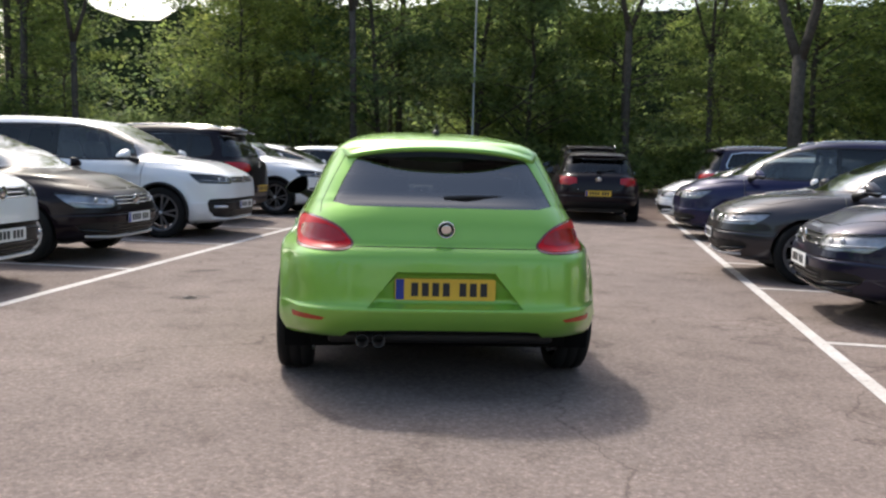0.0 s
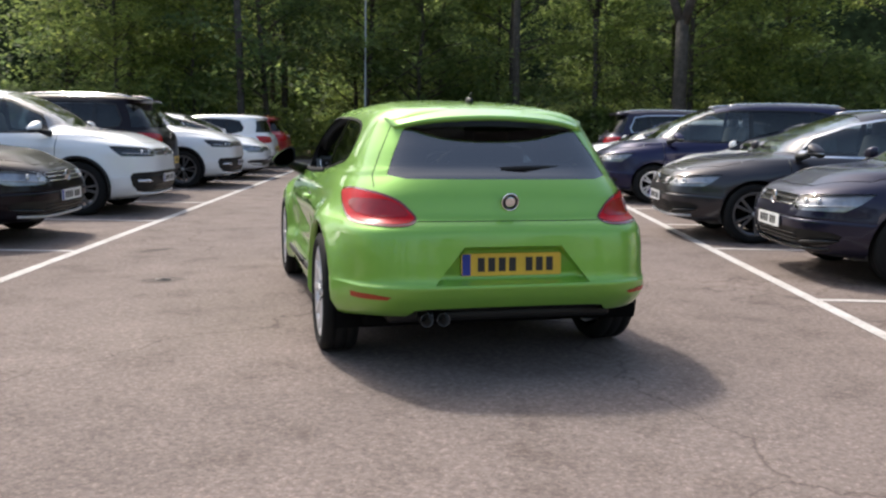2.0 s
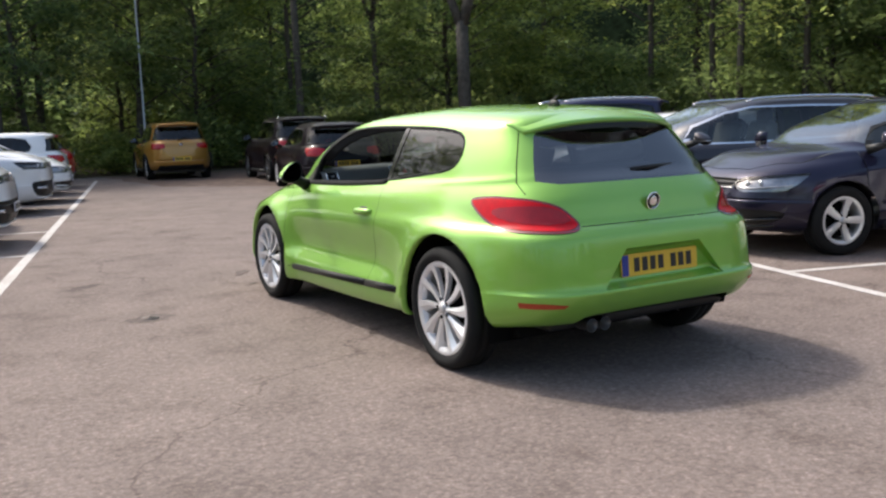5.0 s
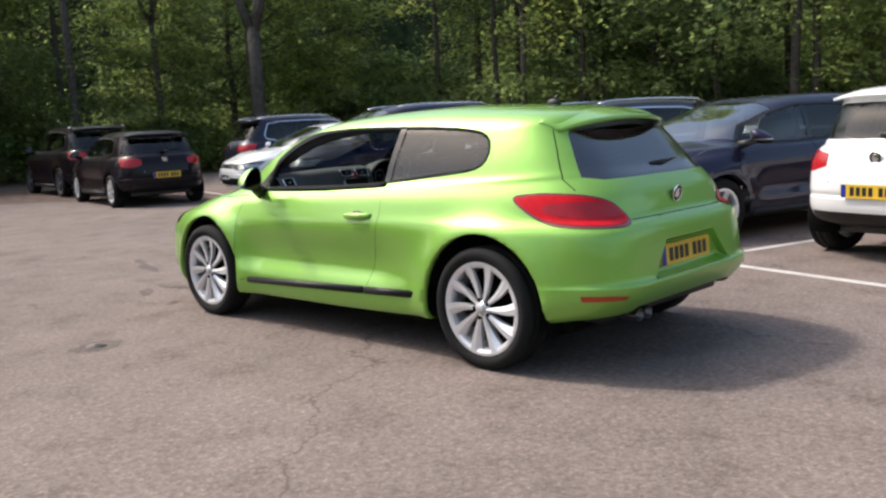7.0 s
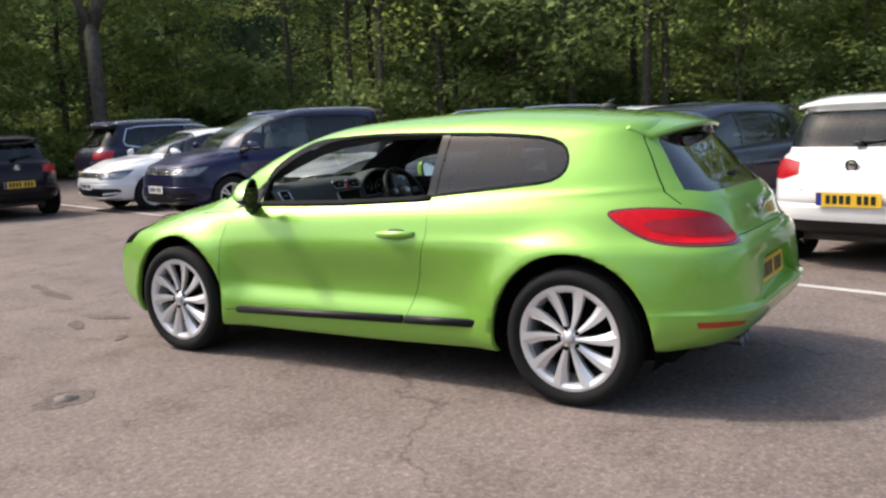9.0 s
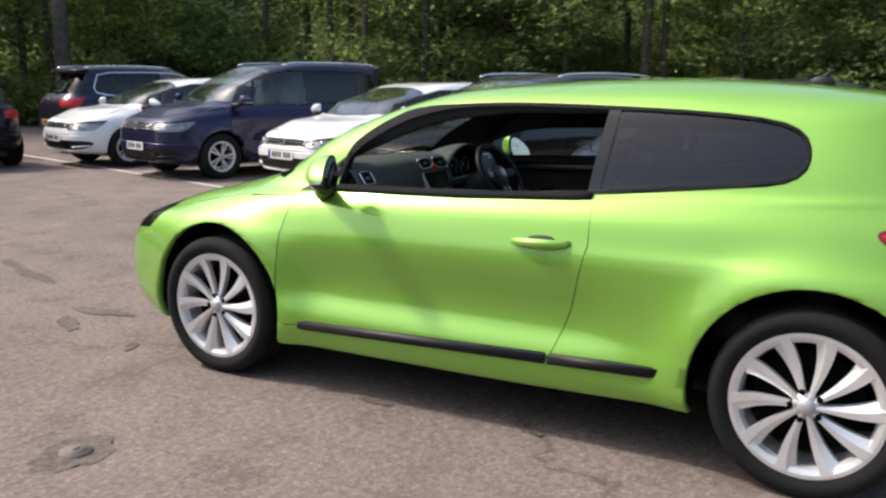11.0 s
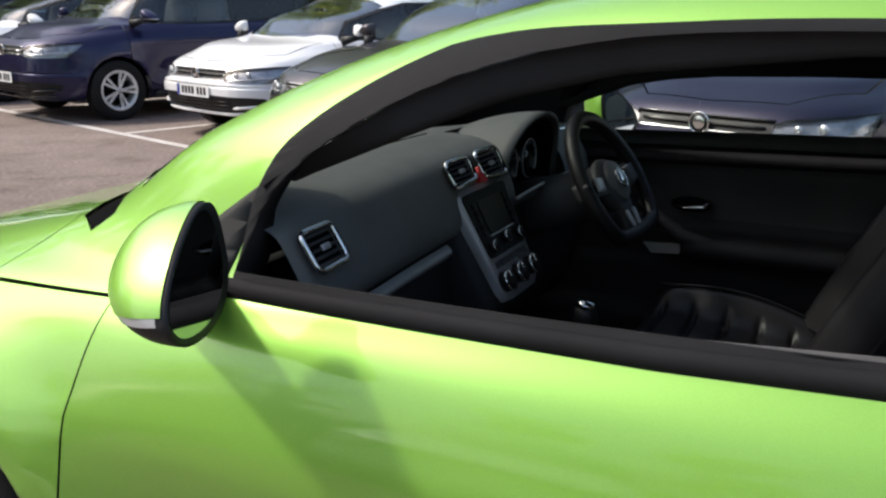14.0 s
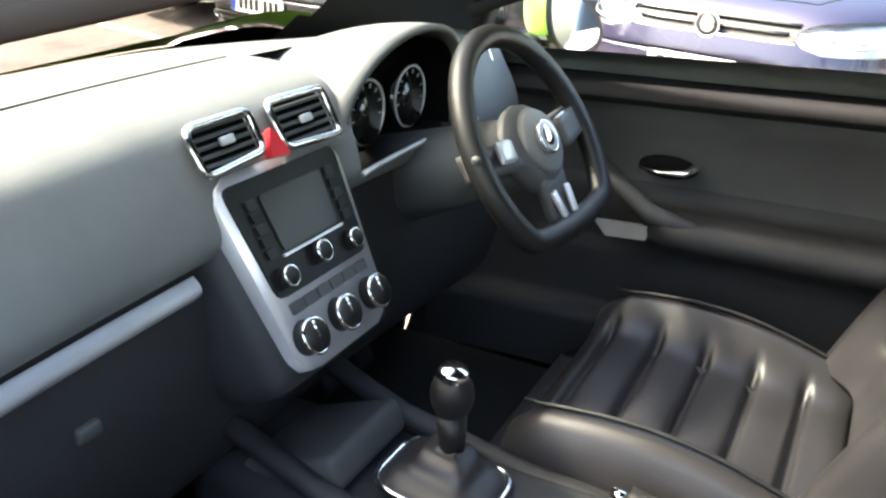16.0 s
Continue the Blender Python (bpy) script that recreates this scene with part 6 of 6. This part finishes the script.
        slab(bm, [(2.525, 0.662), (2.415, 0.668), (2.425, 0.640), (2.50, 0.634)], (1, 2), sx * 0.700, sx * 0.712)
        part("pull_recess", bm, SATIN, dc, "silver recess plate", smooth=False)
        bm = bmesh.new()
        tube(bm, [(sx * 0.735, 2.46, 0.768), (sx * 0.725, 2.42, 0.766), (sx * 0.722, 2.375, 0.772), (sx * 0.735, 2.355, 0.785)], [0.005, 0.007, 0.010, 0.012], 8, flat=0.7)
        part("inner_handle", bm, CHROME, dc, "chrome inner door handle")
        bm = bmesh.new()
        ball(bm, (sx * 0.748, 2.41, 0.772), (0.006, 0.055, 0.022))
        part("handle_cup", bm, LINER, dc)
    # trim over the side windows and down the windscreen pillars
    tops = ((1.30, 1.60, 2.05, 2.32, 2.54, 2.735, 2.80), (1.262, 1.270, 1.276, 1.258, 1.190, 1.062, 0.985))
    lows = {-1: ((1.30, 1.60, 2.00, 2.28, 2.435, 2.56, 2.74, 2.88), (1.250, 1.252, 1.246, 1.214, 1.174, 1.122, 1.046, 0.975)),
            1: ((1.30, 1.60, 2.09, 2.34, 2.45, 2.56, 2.70, 2.86), (1.150, 1.150, 1.142, 1.132, 1.120, 1.100, 1.045, 0.980))}
    for sx in (-1, 1):
        bm = bmesh.new()
        rows = []
        for y in np.linspace(1.30, 2.755, 40):
            zt, zl = float(np.interp(y, *tops)), float(np.interp(y, *lows[sx]))
            zt = max(zt, zl + 0.006)
            xo = 0.622 + (1.19 - zt) * 0.50
            xi = min(0.62, xo - 0.01)
            k = max(0.0, min(1.0, (2.40 - y) / 0.25))
            pts = [(xo, zt), (xi + 0.008, zl + 0.012), (xi, zl + 0.002), (xi - 0.010, zl), (xi - 0.024, zl + 0.010), (xi - 0.030 - 0.13 * k, zl + 0.022 + (1.285 - zl - 0.022) * k)]
            rows.append([bm.verts.new((sx * x, y, z)) for x, z in pts])
        for A, B in zip(rows, rows[1:]):
            for j in range(5):
                bm.faces.new((A[j], B[j], B[j + 1], A[j + 1]))
        part("roof_side_trim", bm, HEADLINER, car, "dark trim above the side window")
    # pedals
    for x in (0.27, 0.37):
        bm = bmesh.new()
        box(bm, (x, 2.84, 0.45), (0.05, 0.015, 0.06), Matrix.Rotation(radians(-30), 4, "X"), 0.004)
        part("pedal", bm, TRIM, car)


cabin(COUPE)


# ---- woods ----
def leaf_cloud(bm, centres, per, spread, size, rng, flat=0.5):
    """Many small folded leaf sprays round the given centres, drooping at their outer ends."""
    for c in centres:
        k = rng.uniform(0.6, 1.25)
        for _ in range(per):
            x, y = rng.gauss(0, 1), rng.gauss(0, 1)
            p = Vector(c) + Vector((x, y, rng.gauss(0, flat) - 0.12 * (x * x + y * y))) * spread * k
            if p.z < 0.1:
                continue
            s = size * rng.uniform(0.5, 1.3)
            m = Euler((rng.uniform(-0.7, 0.7), rng.uniform(-0.7, 0.7), rng.uniform(0, 6.3))).to_matrix()
            q = [p + m @ Vector(v) * s for v in ((-0.55, 0, 0), (0, -0.30, 0.06), (0.6, 0, -0.04), (0, 0.32, 0.07))]
            bm.faces.new([bm.verts.new(v) for v in q])


def tree(name, h, rng, leaf, clumps, per, low, trunk_r, label, spread=0.55, size=0.26):
    t = thing(name, Matrix(), label, "tree", "trees round the car park")
    bm = bmesh.new()
    lean = Vector((rng.uniform(-0.07, 0.07), rng.uniform(-0.07, 0.07), 1))
    spine = [Vector((0, 0, -0.1)) + lean * (h * u) + Vector((rng.gauss(0, 0.09), rng.gauss(0, 0.09), 0)) * (u * 2) for u in np.linspace(0, 1, 9)]
    tube(bm, spine, [trunk_r * (1.25 if i == 0 else 1 - 0.1 * i) for i in range(9)], 9)
    cents = []
    for k in range(clumps):
        u = low + (1 - low) * (k + rng.random()) / clumps
        base = spine[min(8, int(u * 8))].lerp(spine[min(8, int(u * 8) + 1)], u * 8 % 1)
        a = rng.uniform(0, 2 * math.pi)
        ln = (0.20 + 0.16 * rng.random()) * h * (1.1 - 0.6 * u)
        tip = base + Vector((math.cos(a) * ln, math.sin(a) * ln, ln * rng.uniform(0.0, 0.6)))
        mid = base.lerp(tip, 0.5) + Vector((0, 0, 0.08 * ln))
        r0 = trunk_r * (0.42 - 0.26 * u)
        tube(bm, [base, mid, tip], [r0, r0 * 0.6, r0 * 0.2], 5)
        cents += [tip, base.lerp(tip, 0.72) + Vector((rng.gauss(0, 0.3), rng.gauss(0, 0.3), rng.gauss(0, 0.3))), mid + Vector((rng.gauss(0, 0.4), rng.gauss(0, 0.4), rng.gauss(0, 0.3)))]
    part("trunk", bm, BARK, t, "brown-grey trunk and limbs")
    bm = bmesh.new()
    leaf_cloud(bm, cents, per, spread, size, rng, 0.32)
    part("crown", bm, leaf, t, "fresh green foliage", smooth=False)
    return t


def bush(rng, w, h, n, leaf):
    t = thing("bush", Matrix(), "dense green undergrowth bush below the trees", "bush", "undergrowth")
    bm = bmesh.new()
    for _ in range(7):
        a, l = rng.uniform(0, 6.28), rng.uniform(0.3, 0.9) * w
        tube(bm, [(0, 0, -0.05), (math.cos(a) * l * 0.5, math.sin(a) * l * 0.5, h * 0.5), (math.cos(a) * l, math.sin(a) * l, h * rng.uniform(0.6, 0.95))], [0.04, 0.025, 0.008], 5)
    part("stem", bm, BARK, t)
    bm = bmesh.new()
    cents = [(rng.gauss(0, 0.5) * w, rng.gauss(0, 0.5) * w, h * (0.08 + 0.85 * rng.random())) for _ in range(44)]
    leaf_cloud(bm, cents, n, 0.46, 0.185, rng)
    part("foliage", bm, leaf, t, smooth=False)
    return t


rng = random.Random(11)
tree_kinds = [
    tree("tree", 9.5, rng, LEAF_A, 30, 84, 0.16, 0.10, "young broadleaf tree with fresh spring foliage", 0.56, 0.19),
    tree("tree", 10.5, rng, LEAF_B, 32, 84, 0.18, 0.12, "tall broadleaf tree with dark green foliage", 0.60, 0.20),
    tree("tree", 8.5, rng, LEAF_A, 30, 84, 0.10, 0.07, "slender broadleaf tree leafy to the ground", 0.54, 0.18),
    tree("tree", 12, rng, LEAF_A, 22, 70, 0.30, 0.13, "tall thin-leaved tree with a bare trunk", 0.62, 0.18),
]
bush_kinds = [bush(rng, 1.5, 2.0, 62, LEAF_B), bush(rng, 2.0, 3.0, 84, LEAF_B), bush(rng, 1.3, 1.5, 52, LEAF_A)]
EDGE = [(-21, 29.9), (2, 29.4), (11, 28.2), (19.5, 23.5), (22.6, 12.5), (23.6, -6), (24.6, -15)]


def along(path, step):
    pts = []
    for a, b in zip(path, path[1:]):
        a, b = Vector(a), Vector(b)
        n = max(1, int((b - a).length / step))
        for i in range(n):
            pts.append((a.lerp(b, (i + 0.5) / n), (b - a).normalized()))
    return pts


def first_or_copy(used, src, m):
    if src not in used:
        used.add(src)
        src.matrix_world = m
        return src
    return copy_thing(src, m)


def in_clearing(q, w):
    """A narrow break in the trees, where the sky shows."""
    return q.y > 27 and abs(q.x + 0.46 + 0.225 * (q.y + 4.4)) < w


used = set()
for path, out in ((EDGE, 1),):
    for row, step, back in ((0, 2.6, 0.8), (1, 2.8, 4.2), (2, 3.6, 8.8)):
        for p, d in along(path, step):
            nrm = Vector((-d.y, d.x)) * out
            q = p + nrm * (back + rng.uniform(-0.9, 0.9)) + d * rng.uniform(-0.8, 0.8)
            kind = tree_kinds[rng.choice([0, 1, 2, 0, 1, 3] if row else [0, 3, 2, 1, 3])]
            if in_clearing(q, 1.9):
                continue
            first_or_copy(used, kind, pose(q.x, q.y, 0, 0, 0, rng.uniform(0, 360)) @ Matrix.Scale(rng.uniform(0.85, 1.2), 4))
    for row, step, back in ((0, 3.0, 0.3), (1, 2.4, 2.6), (2, 2.8, 6.5), (3, 2.8, 13.0)):
        for p, d in along(path, step):
            nrm = Vector((-d.y, d.x)) * out
            q = p + nrm * (back + rng.uniform(-0.5, 0.5)) + d * rng.uniform(-0.5, 0.5)
            if row > 2 and in_clearing(q, 3.4):
                continue
            first_or_copy(used, bush_kinds[rng.randrange(3)], pose(q.x, q.y, 0, 0, 0, rng.uniform(0, 360)) @ Matrix.Scale(1.9 if row > 2 else 1.0, 4))

for kind in tree_kinds + bush_kinds:
    if kind not in used:
        first_or_copy(used, kind, pose(15.6, 31.5, 0))

# thicker growth in the corner of the woods
for x, y in ((20.5, 27.0), (22.5, 25.0), (23.5, 28.5), (26.0, 26.5), (25.0, 31.0), (28.5, 29.5), (22.0, 31.0), (29.0, 25.0)):
    copy_thing(bush_kinds[1], pose(x, y, 0, 0, 0, rng.uniform(0, 360)) @ Matrix.Scale(1.5, 4))

# an added uneven foliage wall blocks the sky, coloured dark for shade deep in the woods
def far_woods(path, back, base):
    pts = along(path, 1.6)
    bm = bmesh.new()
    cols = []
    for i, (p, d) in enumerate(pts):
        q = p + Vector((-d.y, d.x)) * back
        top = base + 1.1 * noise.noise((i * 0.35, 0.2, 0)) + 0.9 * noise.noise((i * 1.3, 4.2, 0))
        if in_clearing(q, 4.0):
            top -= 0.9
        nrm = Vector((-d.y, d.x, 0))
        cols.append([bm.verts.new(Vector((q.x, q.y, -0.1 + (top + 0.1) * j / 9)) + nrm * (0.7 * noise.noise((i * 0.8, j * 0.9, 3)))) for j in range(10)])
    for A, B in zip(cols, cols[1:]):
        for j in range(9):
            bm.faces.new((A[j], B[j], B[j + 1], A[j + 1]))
    tagged(part("backdrop", bm, FAR_SHADE), "added wall behind the trees, coloured dark for the shaded depth of the woods", "woods", kind="structure")


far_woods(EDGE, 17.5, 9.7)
# unseen trees added round the rest of the car park, to darken low reflections
for p, d in along([(-22, 27), (-25, 8), (-27, -16), (-22, -37), (6, -42), (26, -37)], 6.0):
    copy_thing(tree_kinds[rng.randrange(3)], pose(p.x + rng.uniform(-1, 1), p.y + rng.uniform(-1, 1), 0, 0, 0, rng.uniform(0, 360)) @ Matrix.Scale(rng.uniform(0.9, 1.2), 4))
    copy_thing(bush_kinds[1], pose(p.x + rng.uniform(-1, 1), p.y + rng.uniform(-1, 1), 0, 0, 0, rng.uniform(0, 360)))

# bare trunks in front of the undergrowth, one of them large and forked
def bare_tree(x, y, fork, h, r, lean=0.0):
    t = thing("bare_trunk_tree", pose(x, y, 0, 0, 0, rng.uniform(0, 360)), "tall tree with a dark forked trunk and thin crown", "tree", "trees round the car park")
    bm = bmesh.new()
    top = Vector((lean * fork, 0, fork))
    tube(bm, [(0, 0, -0.1), (0, 0, 0.25), (lean * fork * 0.5 + 0.04, 0.03, fork * 0.5), top], [r * 1.5, r * 1.1, r, r * 0.95], 12)
    cents = []
    for k in range(3):
        a = k * 2.1 + rng.uniform(-0.3, 0.3)
        d = Vector((math.cos(a), math.sin(a), 0))
        pts = [top - Vector((0, 0, 0.25)), top + d * 0.35 + Vector((0, 0, 0.7)), top + d * (0.10 * h) + Vector((0, 0, 0.3 * h)), top + d * (0.16 * h) + Vector((0, 0, 0.62 * h))]
        tube(bm, pts, [r * 0.8, r * 0.62, r * 0.4, r * 0.12], 9)
        for j in range(7):
            u = 0.12 + 0.85 * j / 7
            b = pts[1].lerp(pts[2], min(1, u * 2)) if u < 0.5 else pts[2].lerp(pts[3], u * 2 - 1)
            e = b + Vector((rng.gauss(0, 1), rng.gauss(0, 1), rng.uniform(0.1, 0.9))) * (0.09 * h)
            tube(bm, [b, b.lerp(e, 0.5) + Vector((0, 0, 0.1)), e], [r * 0.24, r * 0.14, r * 0.04], 5)
            for _ in range(3):
                w = e + Vector((rng.gauss(0, 0.7), rng.gauss(0, 0.7), rng.gauss(0.2, 0.5)))
                tube(bm, [b.lerp(e, rng.uniform(0.4, 0.9)), w], [r * 0.09, r * 0.02], 4)
                cents.append(w)
    part("trunk", bm, BARK, t, "dark grey-brown trunk and bare limbs")
    bm = bmesh.new()
    leaf_cloud(bm, cents, 18, 0.55, 0.19, rng)
    part("crown", bm, LEAF_A, t, "thin spring foliage", smooth=False)


for x, y, fork, h, r, lean in ((13.4, 22.8, 4.75, 15, 0.22, 0.02), (-10.2, 27.9, 5.0, 11, 0.11, 0.03), (-12.0, 28.1, 6.0, 12, 0.12, 0.0), (-0.63, 28.0, 6.5, 12, 0.12, -0.02), (9.4, 27.9, 6.2, 13, 0.13, 0.02), (12.4, 27.6, 5.5, 12, 0.10, -0.03), (20.9, 17.6, 5.2, 12, 0.11, 0.02), (22.4, 8.6, 5.0, 13, 0.13, -0.02)):
    bare_tree(x, y, fork, h, r, lean)

# lamp post behind the far row
post = thing("lamp_post", pose(3.54, 26.9, 0), "slim grey steel lamp post at the edge of the woods", "lamp post")
bm = bmesh.new()
tube(bm, [(0, 0, 0), (0, 0, 0.9), (0, 0, 0.95), (0, 0, 8.0)], [0.07, 0.065, 0.036, 0.026], 12)
part("post", bm, STEEL, post)
bm = bmesh.new()
box(bm, (0, -0.25, 8.0), (0.2, 0.6, 0.1), None, 0.03)
part("lantern", bm, STEEL, post)

# water valve cover in the asphalt
cov = thing("drain_cover", pose(-1.848, 3.174, 0.0), "small round rusty iron cover set in damp asphalt", "drain cover")
bm = bmesh.new()
cyl(bm, (0, 0, -0.02), (0, 0, 0.010), 0.062, 0.060, 24)
part("frame", bm, IRON, cov)
bm = bmesh.new()
cyl(bm, (0, 0, 0.0), (0, 0, 0.014), 0.040, 0.038, 20)
box(bm, (0, 0, 0.015), (0.03, 0.008, 0.006))
part("lid", bm, IRON, cov)
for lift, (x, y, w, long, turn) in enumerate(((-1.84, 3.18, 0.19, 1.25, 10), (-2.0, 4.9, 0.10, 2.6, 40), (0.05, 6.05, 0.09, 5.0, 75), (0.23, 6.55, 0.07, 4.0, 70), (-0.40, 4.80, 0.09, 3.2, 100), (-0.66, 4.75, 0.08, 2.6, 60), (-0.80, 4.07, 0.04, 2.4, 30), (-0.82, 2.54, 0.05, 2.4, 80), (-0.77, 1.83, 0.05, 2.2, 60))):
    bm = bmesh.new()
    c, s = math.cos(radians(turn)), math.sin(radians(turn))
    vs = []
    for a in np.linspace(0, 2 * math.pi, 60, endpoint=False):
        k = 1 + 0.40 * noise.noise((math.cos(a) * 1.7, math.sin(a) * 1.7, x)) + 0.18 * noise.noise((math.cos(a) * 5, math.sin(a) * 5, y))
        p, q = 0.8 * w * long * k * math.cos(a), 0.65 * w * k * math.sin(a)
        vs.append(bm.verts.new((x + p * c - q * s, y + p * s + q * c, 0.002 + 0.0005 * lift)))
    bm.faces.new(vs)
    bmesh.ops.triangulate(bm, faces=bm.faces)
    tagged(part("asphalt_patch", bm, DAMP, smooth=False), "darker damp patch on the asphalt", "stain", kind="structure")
